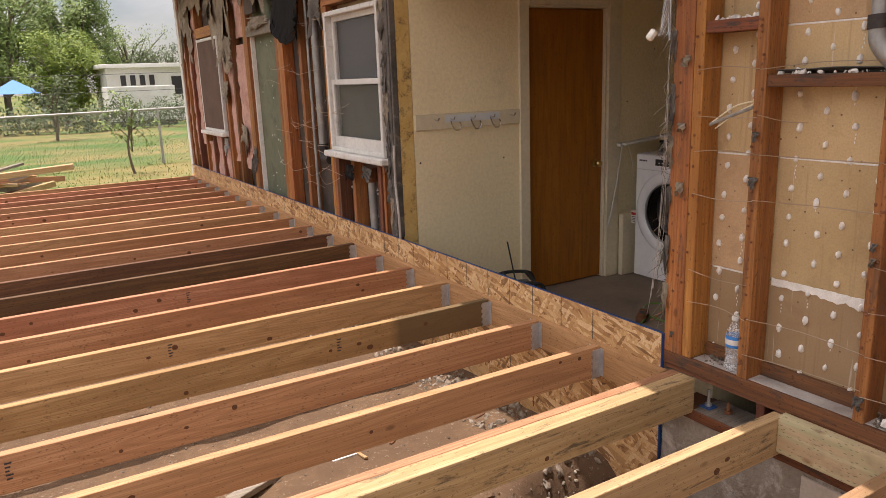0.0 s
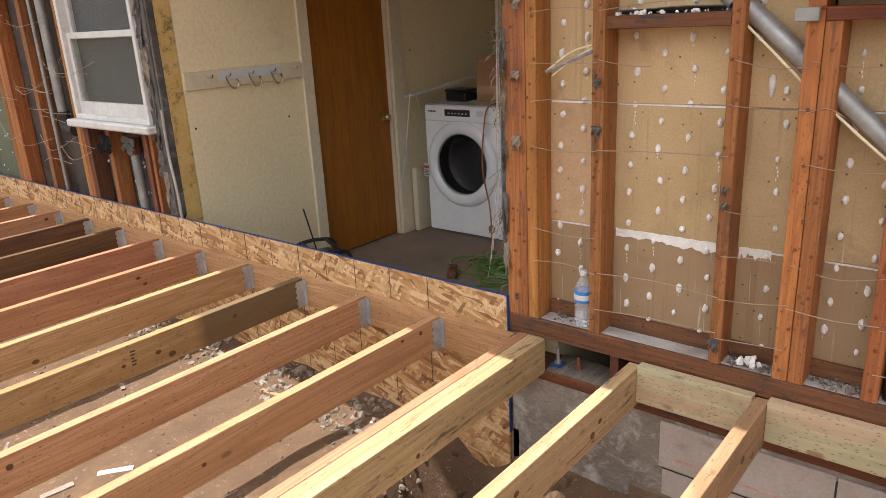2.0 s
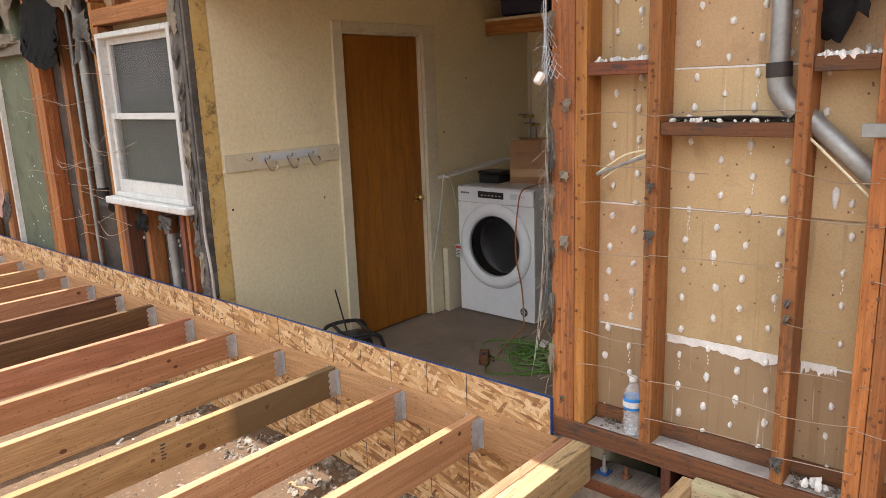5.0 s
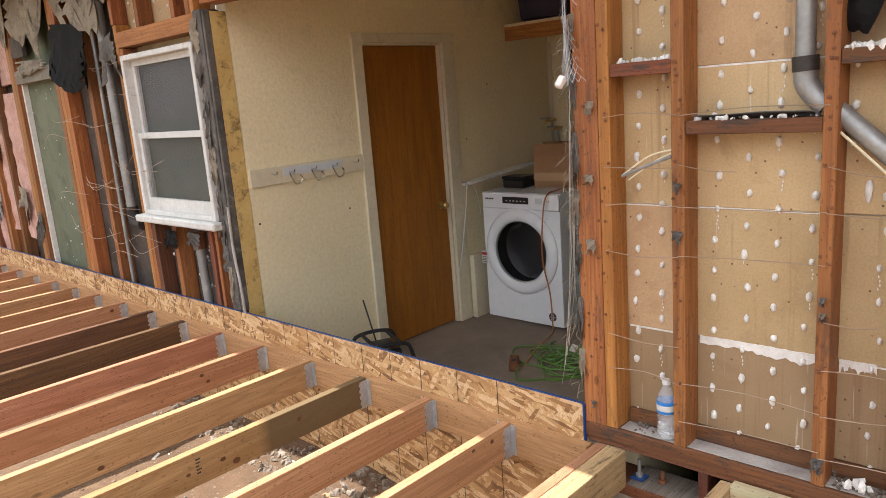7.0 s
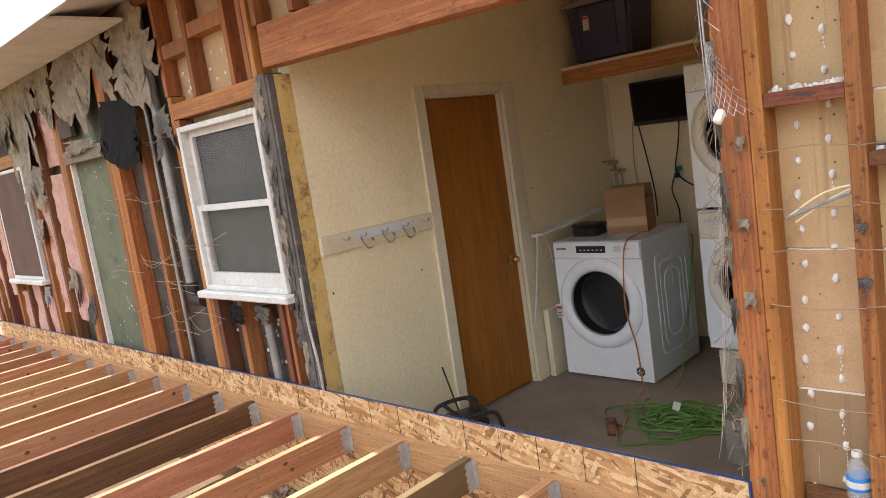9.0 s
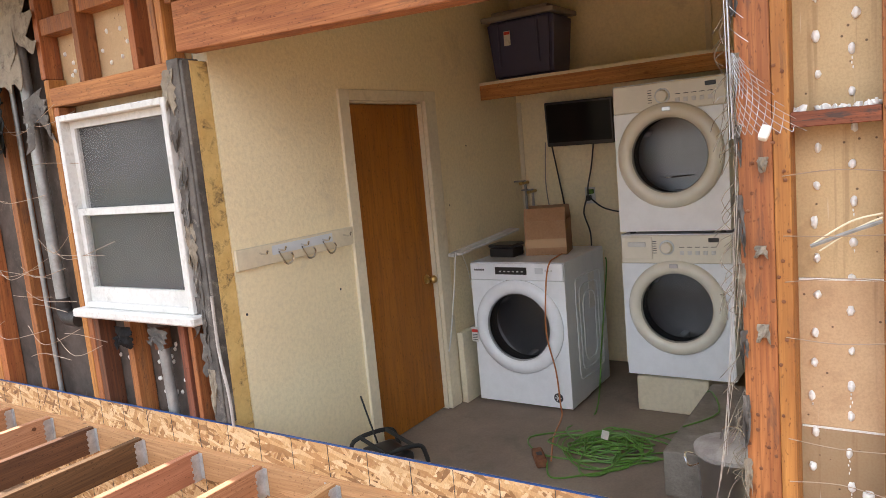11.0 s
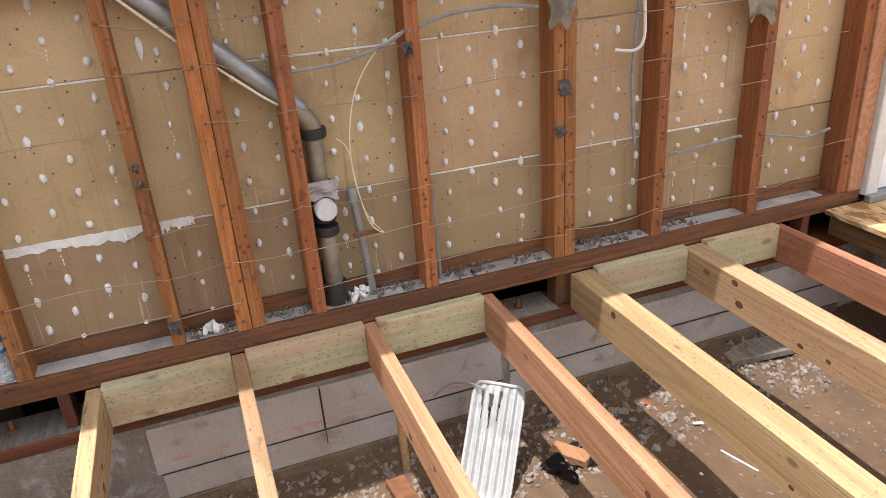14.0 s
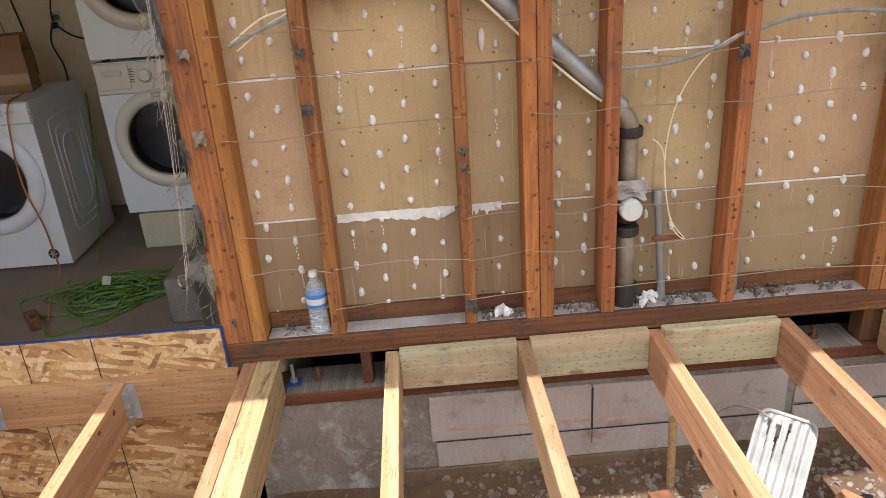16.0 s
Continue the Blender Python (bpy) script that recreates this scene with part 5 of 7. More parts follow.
tote = thing("storage_tote", (2.68, 1.90, 1.755), "navy plastic storage tote with a grey lid on the shelf", "storage box")
tb = bmesh.new()
r = bmesh.ops.create_cube(tb, size=1.0, matrix=Matrix.Translation((2.68, 1.90, 1.965)) @ Matrix.Diagonal((0.36, 0.52, 0.419, 1)))
for v in r["verts"]:
    if v.co.z < 1.9:
        v.co.x = 2.68 + (v.co.x - 2.68) * 0.86
        v.co.y = 1.90 + (v.co.y - 1.90) * 0.88
bmesh.ops.bevel(tb, geom=tb.edges[:], offset=0.025, segments=3, affect="EDGES")
part("tub", tb, TOTE, tote, "navy plastic tub", True)
part("lid", slab_box(2.475, 2.885, 1.615, 2.185, 2.168, 2.205, bevel=0.012), TOTE_LID, tote, "grey snap-on lid", True)
part("lid_crown", slab_box(2.52, 2.84, 1.68, 2.12, 2.2055, 2.235, bevel=0.012), TOTE_LID, tote, "raised lid centre", True)
part("sticker", slab_box(2.494, 2.4965, 1.965, 2.015, 1.99, 2.09), WHITE_PAINT, tote, "white product sticker")
part("sticker_band", slab_box(2.4925, 2.4939, 1.967, 2.013, 2.065, 2.085), RED, tote, "red band")
for k in range(2):
    part("rib", slab_box(2.498, 2.508, 1.75 + 0.3 * k, 1.765 + 0.3 * k, 1.85, 2.15, bevel=0.003), TOTE, tote)
tote.location += Vector((0.10, 0.05, 0.001))

tv = thing("television", (2.98, 1.76, 1.27), "small black flat television on the back wall", "television")
part("bezel", move(slab_box(-0.02, 0.02, -0.262, 0.262, -0.165, 0.165, bevel=0.006), pose(3.03, 1.716, 1.416, 1, -6, 2)), BLACK, tv, "black plastic bezel")
part("screen", move(slab_box(-0.0225, -0.0205, -0.245, 0.245, -0.135, 0.148), pose(3.03, 1.716, 1.416, 1, -6, 2)), plain("dark_screen", (0.006, 0.006, 0.007), 0.10, spec=0.2), tv, "dark glossy screen")
part("wall_mount", slab_box(3.045, 3.129, 1.65, 1.78, 1.34, 1.48), BLACK, tv)

carton = thing("cardboard_box", (2.42, 1.75, 0.537), "open brown cardboard box on the washing machine", "box")
cm = pose(2.42, 1.745, 0.54, 0, 0, 14)
for b in ((-0.12, -0.117, -0.14, 0.14, 0, 0.23), (0.117, 0.12, -0.14, 0.14, 0, 0.23), (-0.1165, 0.1165, -0.14, -0.137, 0, 0.23), (-0.1165, 0.1165, 0.137, 0.14, 0, 0.23), (-0.1165, 0.1165, -0.1365, 0.1365, 0, 0.003)):
    part("panel", move(slab_box(*b), cm), CARD, carton)
for ang, b, off in ((-25, (-0.0015, 0.0015, -0.14, 0.14, 0.0, 0.10), (0.12, 0, 0.231)), (18, (-0.0015, 0.0015, -0.14, 0.14, 0.0, 0.09), (-0.12, 0, 0.231))):
    part("flap", move(slab_box(*b), cm @ pose(*off, 0, ang, 0)), CARD, carton, "raised cardboard flap")
part("packing_tape", move(slab_box(-0.1215, -0.1203, -0.14, 0.14, 0.05, 0.11), cm), plain("clear_tape", (0.42, 0.27, 0.15), 0.15), carton, "shiny clear tape")
blackbox = thing("black_case", (2.27, 2.0, 0.537), "small black plastic case on the washing machine", "case")
part("case_body", slab_box(2.20, 2.36, 1.91, 2.10, 0.538, 0.605, bevel=0.01), BLACK, blackbox, "black case", True)
part("case_lid", slab_box(2.195, 2.365, 1.905, 2.105, 0.606, 0.628, bevel=0.008), BLACK, blackbox, "black lid", True)
blind = thing("window_blind", (2.2, 2.1, 0.62), "folded white blind rail lying over the washing machine", "blind")
part("head_rail", move(slab_box(-0.36, 0.36, -0.025, 0.025, -0.012, 0.012, bevel=0.003), pose(2.22, 2.15, 0.648, 0, -6, -8)), WHITE_PAINT, blind, "white rail")
part("bottom_rail", move(slab_box(-0.34, 0.34, -0.02, 0.02, -0.008, 0.008, bevel=0.003), pose(2.20, 2.09, 0.655, 0, -6, -8)), WHITE_PAINT, blind, "white rail")
part("wand", tube(bmesh.new(), [(1.88, 2.17, 0.63), (1.86, 2.20, 0.35), (1.83, 2.235, 0.06), (1.80, 2.24, -0.03)], 0.005, 6), WHITE_PAINT, blind, "thin white wand")
part("pull_cord", tube(bmesh.new(), smooth_path([(1.89, 2.13, 0.63), (1.92, 2.11, 0.5), (1.93, 2.10, 0.38)]), 0.002, 5), WHITE_CABLE, blind)

taps = thing("washer_valves", (3.0, 2.18, 0.85), "pair of brass washer valves on bare pipes", "valve")
for yy, zz in ((2.20, 0.99), (2.14, 0.92)):
    part("pipe", cyl(bmesh.new(), (2.99, yy, 0.55), (2.99, yy, zz), 0.010, 10), PIPE_GREY, taps)
    part("valve_body", cyl(bmesh.new(), (2.91, yy, zz), (3.04, yy, zz), 0.014, 10), BRASS, taps, "dull brass valve")
    part("valve_handle", slab_box(2.88, 2.92, yy - 0.045, yy + 0.045, zz + 0.012, zz + 0.024, bevel=0.003), PIPE_GREY, taps, "grey lever")
outlet = thing("wall_outlet", (3.035, 1.735, 0.90), "white wall outlet with plugged cords", "outlet")
part("cover_plate", slab_box(3.030, 3.0395, 1.695, 1.775, 0.835, 0.96, bevel=0.003), WHITE_PAINT, outlet)
part("plug", slab_box(2.99, 3.0295, 1.72, 1.755, 0.86, 0.90, bevel=0.005), BLACK, outlet, "black plug")
part("plug", slab_box(2.99, 3.0295, 1.70, 1.74, 0.91, 0.945, bevel=0.005), GREEN_CORD, outlet, "green plug")
outlet.location += Vector((0.09, -0.03, -0.035))
taps.location += Vector((0.08, 0.02, 0.0))


def cable(name, pts, r, mat, label, cat="cable", steps=6):
    return whole(name, tube(bmesh.new(), smooth_path(pts, steps), r, 6), mat, label, cat, "", "", True)


cable("loose_cable", [(2.97, 1.66, 1.28), (3.0, 1.70, 1.1), (3.01, 1.74, 0.95), (2.99, 1.735, 0.88)], 0.006, BLACK, "black television power cord hanging to the outlet")
cable("antenna_cable", [(2.98, 2.0, 1.27), (3.01, 1.97, 1.0), (3.0, 1.93, 0.75), (2.95, 1.9, 0.56)], 0.006, BLACK, "dark twisted cable hanging from the television")
cable("antenna_cable", [(3.02, 2.07, 1.3), (3.02, 2.09, 0.95), (3.0, 2.03, 0.6)], 0.004, GREY_CABLE, "thin grey cable hanging on the wall")
cable("loose_cable", [(2.985, 1.72, 0.86), (2.96, 1.6, 0.78), (2.95, 1.4, 0.74), (2.95, 1.25, 0.75)], 0.006, BLACK, "black cord running behind the dryer")
cable("loose_cable", [(2.985, 1.74, 0.87), (2.97, 1.77, 0.75), (2.95, 1.72, 0.6), (2.9, 1.70, 0.45)], 0.006, BLACK, "black cord dropping behind the washing machine")

for ob in bpy.data.objects:
    if ob.name.startswith(("loose_cable", "antenna_cable")):
        ob.location = (0.07, -0.04, -0.01)

# hook rail
rail = thing("coat_rail", (0.55, 2.26, 0.86), "cream board with old metal coat hooks", "coat rack")
part("board", slab_box(0.137, 0.976, 2.258, 2.2745, 0.83, 0.93, bevel=0.003), CREAM_TRIM, rail, "cream painted board")
part("metal_plate", slab_box(0.36, 0.80, 2.254, 2.2575, 0.872, 0.918, bevel=0.001), GREY_SIDE, rail, "dull pierced metal strip")
for hx in (0.28, 0.40, 0.56, 0.72, 0.89):
    part("hook", tube(bmesh.new(), smooth_path([(hx, 2.255, 0.895), (hx, 2.215, 0.89), (hx, 2.20, 0.91)], 4), 0.005, 6), CHROME, rail, "bent metal hook", True)
    if 0.35 < hx < 0.8:
        part("hook", tube(bmesh.new(), smooth_path([(hx, 2.254, 0.885), (hx + 0.002, 2.235, 0.85), (hx + 0.016, 2.225, 0.822), (hx + 0.045, 2.22, 0.822), (hx + 0.058, 2.215, 0.85), (hx + 0.045, 2.215, 0.872)], 4), 0.005, 6), CHROME, rail, "curved wire hook", True)
hl = bmesh.new()
for hx, hz in ((0.17, 0.62), (0.84, 0.60), (2.02, 0.93), (2.30, 1.32)):
    cyl(hl, (hx, 2.274, hz), (hx, 2.2735, hz), 0.007, 8)
part("nail_hole", hl, INK, wall_door)

# concrete step, bin, cable heap, machine on the floor
whole("concrete_step", slab_box(1.16, 2.18, 0.001, 0.64, ROOM_Z, -0.205, bevel=0.012), STEP_CONCRETE, "rough grey concrete step in the corner", "step")
binn = thing("metal_bin", (0.95, 0.27, ROOM_Z), "dented galvanised bin with a lid and wire handle", "bin")
bm0 = Matrix.Translation((0.95, 0.27, ROOM_Z))
part("bin_body", lathe(bmesh.new(), [(0, 0), (0.125, 0), (0.13, 0.01), (0.132, 0.12), (0.138, 0.125), (0.138, 0.135), (0.142, 0.26), (0.152, 0.37), (0.158, 0.375), (0.15, 0.38)], bm0, 32), STEEL, binn, "grey ribbed body", True)
part("bin_lid", lathe(bmesh.new(), [(0.162, 0.372), (0.164, 0.392), (0.15, 0.398), (0.10, 0.412), (0, 0.418)], bm0, 32), DUST, binn, "dusty lid", True)
part("handle", tube(bmesh.new(), smooth_path([(0.95, 0.22, -0.015), (0.93, 0.245, 0.045), (0.93, 0.30, 0.045), (0.95, 0.325, -0.015)]), 0.005, 6), CHROME, binn, "wire handle", True)
part("handle", tube(bmesh.new(), smooth_path([(0.88, 0.405, -0.07), (0.86, 0.45, -0.06), (0.83, 0.43, -0.10), (0.84, 0.39, -0.09)]), 0.005, 6), CHROME, binn, "side handle", True)

rc = random.Random(8)
pts = []
for k in range(170):
    if k % 9 == 0:
        cx, cy, rx, ry, tw = rc.gauss(0, 0.055), rc.gauss(0, 0.07), rc.uniform(0.07, 0.25), rc.uniform(0.08, 0.27), rc.uniform(-0.5, 0.5)
    a = k * 0.68 + tw
    rr = math.hypot(cx + rx * math.cos(a), cy + ry * math.sin(a))
    pts.append((1.55 + cx + rx * math.cos(a) + rc.uniform(-0.02, 0.02), 1.05 + cy + ry * math.sin(a) + rc.uniform(-0.02, 0.02), ROOM_Z + 0.006 + 0.07 * rc.random() * max(0.1, 1 - rr / 0.3)))
pts += [(1.9, 0.8, ROOM_Z + 0.006), (2.15, 0.75, ROOM_Z + 0.006), (2.0, 0.62, -0.19), (1.7, 0.5, -0.195), (1.45, 0.62, -0.195)]
coil = cable("extension_cord", pts, 0.0048, GREEN_CORD, "tangled bright green extension cord on the slab", "extension cord", 4)
cable("extension_cord", [(1.55, 1.25, ROOM_Z + 0.03), (1.75, 1.40, ROOM_Z + 0.006), (2.05, 1.33, ROOM_Z + 0.006), (2.5, 1.44, -0.1), (2.72, 1.46, 0.35), (2.75, 1.47, 0.45)], 0.0055, GREEN_CORD, "green cord running up beside the washing machine", "extension cord")
cable("extension_cord", [(1.25, 1.30, ROOM_Z + 0.03), (1.12, 1.22, ROOM_Z + 0.006), (1.2, 1.08, ROOM_Z + 0.006), (1.4, 0.9, ROOM_Z + 0.006), (1.35, 1.35, ROOM_Z + 0.006), (1.55, 1.55, ROOM_Z + 0.006), (1.75, 1.3, ROOM_Z + 0.006)], 0.0055, GREEN_CORD, "loose loops of green cord on the slab", "extension cord")
cable("loose_cable", [(2.45, 1.62, 0.548), (2.2, 1.60, 0.545), (2.0, 1.56, 0.535), (1.965, 1.575, 0.4), (1.955, 1.59, 0.1), (1.97, 1.55, -0.15), (1.96, 1.53, -0.36), (1.9, 1.5, ROOM_Z + 0.006), (1.6, 1.42, ROOM_Z + 0.006), (1.3, 1.30, ROOM_Z + 0.006)], 0.005, ORANGE_CORD, "brown orange cord draped over the washing machine")
tap = thing("power_strip", (1.28, 1.34, ROOM_Z), "short brown multi-outlet block at the cord's end", "power strip")
part("strip_body", move(slab_box(-0.09, 0.09, -0.03, 0.03, 0, 0.045, bevel=0.008), pose(1.28, 1.36, ROOM_Z + 0.001, 0, 0, 35)), RUST, tap, "brown block", True)
part("socket", move(slab_box(-0.02, 0.02, -0.015, 0.015, 0.0452, 0.048), pose(1.28, 1.36, ROOM_Z + 0.001, 0, 0, 35)), INK, tap)
part("tag", move(slab_box(-0.03, 0.03, -0.02, 0.02, 0, 0.002), pose(1.50, 1.06, ROOM_Z + 0.11, 20, -25, 10)), WHITE_PAINT, coil, "small white cord tag")

tool = thing("portable_tool_case", (0.95, 2.08, ROOM_Z), "black and yellow job-site radio with a bent aerial", "radio")
part("body", slab_box(0.84, 1.04, 1.93, 2.18, ROOM_Z + 0.04, ROOM_Z + 0.21, bevel=0.03), BLACK, tool, "black housing", True)
part("front_grille", slab_box(0.825, 0.8395, 1.97, 2.14, ROOM_Z + 0.07, ROOM_Z + 0.18, bevel=0.005), YELLOW, tool, "yellow trimmed grille")
for a in (1.90, 2.21):
    part("roll_bar", tube(bmesh.new(), smooth_path([(0.80, a, ROOM_Z + 0.012), (0.80, a, ROOM_Z + 0.2), (0.86, a, ROOM_Z + 0.25), (1.02, a, ROOM_Z + 0.25), (1.08, a, ROOM_Z + 0.2), (1.08, a, ROOM_Z + 0.012), (0.80, a, ROOM_Z + 0.012)], 4), 0.012, 8), RUBBER, tool, "black roll bar", True)
for b in (0.86, 1.02):
    part("cross_bar", cyl(bmesh.new(), (b, 1.90, ROOM_Z + 0.25), (b, 2.21, ROOM_Z + 0.25), 0.011, 8), RUBBER, tool)
part("aerial", tube(bmesh.new(), [(0.94, 2.16, ROOM_Z + 0.20), (0.92, 2.20, ROOM_Z + 0.34), (0.90, 2.23, ROOM_Z + 0.47)], 0.005, 6), RUBBER, tool, "bent rubber aerial")
tool.location += Vector((-0.19, -0.08, -0.012))
tool.rotation_euler.z = radians(-24)

# ---- pipes in the stud wall ----
stack = thing("waste_pipe", (0.05, -1.24, 0.073), "old grey waste pipe with elbow and white-capped cleanout", "pipe")
part("upper_pipe", cyl(bmesh.new(), (0.055, -0.655, 2.3), (0.055, -0.662, 1.285), 0.026, 20), PIPE_GREY, stack, "dull grey vertical pipe", True)
part("upper_collar", cyl(bmesh.new(), (0.055, -0.662, 1.295), (0.055, -0.664, 1.255), 0.034, 20), IRON, stack, "dark collar", True)
part("elbow", tube(bmesh.new(), smooth_path([(0.055, -0.664, 1.27), (0.055, -0.667, 1.225), (0.055, -0.69, 1.19), (0.055, -0.72, 1.16)]), 0.031, 16), PIPE_GREY, stack, "grey elbow", True)
part("slanted_pipe", cyl(bmesh.new(), (0.055, -0.705, 1.185), (0.055, -1.215, 0.712), 0.027, 20), PIPE_GREY, stack, "slanting grey pipe", True)
part("elbow", tube(bmesh.new(), smooth_path([(0.055, -1.17, 0.735), (0.055, -1.212, 0.695), (0.055, -1.234, 0.665), (0.055, -1.238, 0.62)]), [0.031] * 19, 16), PIPE_OLD, stack, "ribbed elbow", True)
for z0, z1, r, m in ((0.655, 0.625, 0.040, IRON), (0.625, 0.46, 0.027, PIPE_OLD), (0.49, 0.475, 0.036, PIPE_GREY), (0.46, 0.36, 0.036, IRON), (0.345, 0.315, 0.040, IRON), (0.335, 0.14, 0.030, PIPE_OLD), (0.15, 0.073, 0.041, IRON)):
    part("pipe_section", lathe(bmesh.new(), [(0, z0), (r * 0.92, z0), (r, z0 - 0.004), (r, z1 + 0.004), (r * 0.92, z1), (0, z1)], Matrix.Translation((0.055, -1.240, 0)), 20), m, stack, "", True)
part("cleanout_cap", lathe(bmesh.new(), [(0, 0.018), (0.03, 0.016), (0.034, 0.008), (0.034, -0.03), (0, -0.03)], Matrix.Translation((0.004, -1.238, 0.412)) @ FACE, 24), WHITE_PAINT, stack, "round white cleanout cap", True)
part("torn_felt", move(ragged(0.11, 0.06, 9, 8, 5, 0.02), Matrix.Translation((0.012, -1.235, 0.50))), DUST, stack, "grey scrap stuck to the pipe")
riser = thing("water_pipe", (0.05, -1.34, 0.073), "thin capped grey water pipe with a rusty bracket", "pipe")
part("pipe", cyl(bmesh.new(), (0.055, -1.365, 0.073), (0.055, -1.335, 0.43), 0.0125, 12), PIPE_GREY, riser, "", True)
part("cap", lathe(bmesh.new(), [(0, 0.025), (0.014, 0.02), (0.018, 0.01), (0.018, -0.03), (0, -0.03)], Matrix.Translation((0.055, -1.334, 0.43)), 14), PIPE_GREY, riser, "rounded cap", True)
part("bracket", slab_box(0.03, 0.038, -1.412, -1.318, 0.292, 0.306, bevel=0.002), RUST, riser, "rusty strap")
cn = cyl(bmesh.new(), (0.05, -1.60, 0.073), (0.05, -1.592, 0.42), 0.008, 10)
whole("conduit", cn, PIPE_GREY, "thin grey conduit beside a stud", "conduit", "", "", True)

cable("electric_cable", [(0.02, -1.30, 0.62), (0.015, -1.33, 0.58), (0.012, -1.345, 0.45), (0.01, -1.37, 0.34), (0.012, -1.41, 0.30), (0.012, -1.36, 0.38), (0.012, -1.335, 0.55), (0.012, -1.36, 0.72), (0.012, -1.43, 0.84), (0.012, -1.52, 0.90)], 0.0019, CREAM_CABLE, "cream cable looping down to a bracket")
cable("electric_cable", [(0.012, -1.19, 0.83), (0.012, -1.33, 0.835), (0.012, -1.47, 0.87), (0.012, -1.53, 0.90), (-0.004, -1.545, 0.905)], 0.006, GREY_CABLE, "old grey cloth cable crossing between studs")
cable("electric_cable", [(0.012, -1.565, 0.905), (0.012, -1.68, 0.935), (0.012, -1.85, 0.94), (0.012, -1.965, 0.925)], 0.007, GREY_CABLE, "old grey cloth cable crossing between studs")
cable("electric_cable", [(0.02, -2.345, 1.2), (0.012, -2.345, 0.95), (0.012, -2.352, 0.80), (0.02, -2.325, 0.755), (0.04, -2.26, 0.76)], 0.0055, WHITE_CABLE, "white cable hanging with a bare end")
cable("electric_cable", [(0.03, -2.365, 1.2), (0.03, -2.325, 0.72), (0.03, -2.33, 0.55), (0.03, -2.345, 0.43)], 0.006, GREY_CABLE, "grey cable stapled beside a stud")
cable("electric_cable", [(0.03, -2.425, 0.40), (0.03, -2.46, 0.365), (0.03, -2.6, 0.37), (0.03, -2.78, 0.385), (0.03, -2.81, 0.38)], 0.006, GREY_CABLE, "grey cable sagging between studs")
cable("electric_cable", [(0.03, -2.87, 0.38), (0.03, -3.0, 0.355), (0.03, -3.12, 0.33), (0.03, -3.24, 0.345)], 0.006, GREY_CABLE, "grey cable sagging between studs")
cable("electric_cable", [(0.034, -0.725, 1.125), (0.03, -0.82, 1.035), (0.03, -0.95, 0.91), (0.03, -1.10, 0.778), (0.03, -1.15, 0.74)], 0.004, CREAM_CABLE, "cream cable strapped along the slanting pipe")
cable("electric_cable", [(0.004, -0.302, 1.05), (0.0, -0.23, 1.03), (-0.006, -0.14, 0.97)], 0.0028, CREAM_CABLE, "short torn cream cable end")
cable("electric_cable", [(0.004, -0.302, 1.04), (0.004, -0.24, 1.01), (-0.002, -0.16, 0.955)], 0.0024, CREAM_CABLE, "short torn cream cable end")
cable("electric_cable", [(0.004, -0.302, 1.03), (0.0, -0.22, 1.0), (-0.006, -0.14, 0.968)], 0.006, GREY_CABLE, "short torn grey cable end")

# ---- water bottle ----
bottle = thing("water_bottle", (0.035, -0.264, 0.0725), "clear plastic water bottle with a blue label", "bottle")
bmx = Matrix.Translation((0.035, -0.264, 0.0725))
part("body", lathe(bmesh.new(), [(0, 0.004), (0.022, 0.002), (0.031, 0.01), (0.032, 0.03), (0.0295, 0.035), (0.032, 0.042), (0.0295, 0.05), (0.032, 0.058), (0.0295, 0.066), (0.032, 0.075), (0.032, 0.10), (0.031, 0.145), (0.026, 0.165), (0.015, 0.183), (0.0125, 0.19), (0.0125, 0.2)], bmx, 28), GLASS_CLEAR, bottle, "clear ribbed body", True)
part("label_band", lathe(bmesh.new(), [(0.0325, 0.098), (0.033, 0.10), (0.033, 0.138), (0.0325, 0.14)], bmx, 28), BLUE_LABEL, bottle, "blue and white label", True)
part("label_stripe", lathe(bmesh.new(), [(0.0333, 0.108), (0.0336, 0.11), (0.0336, 0.126), (0.0333, 0.128)], bmx, 28), WHITE_PAINT, bottle, "white lettering band", True)
part("cap", lathe(bmesh.new(), [(0, 0.213), (0.012, 0.212), (0.0145, 0.208), (0.0145, 0.196), (0, 0.196)], bmx, 20), WHITE_PAINT, bottle, "white cap", True)
part("water", lathe(bmesh.new(), [(0, 0.006), (0.028, 0.008), (0.028, 0.06), (0, 0.06)], bmx, 20), GLASS_CLEAR, bottle, "little water left")

# ---- stucco wires, nails, scraps on the studs ----
rw = random.Random(21)
for z in (0.17, 0.30, 0.43, 0.58, 0.72, 0.87, 1.0, 1.16, 1.42):
    edges = [-0.075, -0.325, -0.744, -0.94, -1.175, -1.555, -2.06, -2.435, -2.87, -3.32]
    for a, b in zip(edges, edges[1:]):
        if rw.random() < 0.22 or (z > 1.05 and b < -0.9):
            continue
        sag = rw.uniform(-0.02, 0.012)
        end = b if rw.random() < 0.75 else a + (b - a) * rw.uniform(0.4, 0.9)
        p = [(-0.004, a, z + rw.uniform(-0.01, 0.01)), (rw.uniform(-0.012, 0.02), a + (end - a) * 0.5, z + sag), (-0.004 if end == b else rw.uniform(-0.03, 0.02), end, z + rw.uniform(-0.015, 0.015))]
        part("lath_wire", tube(bmesh.new(), smooth_path(p, 4), 0.0014, 4), WIRE, wall)
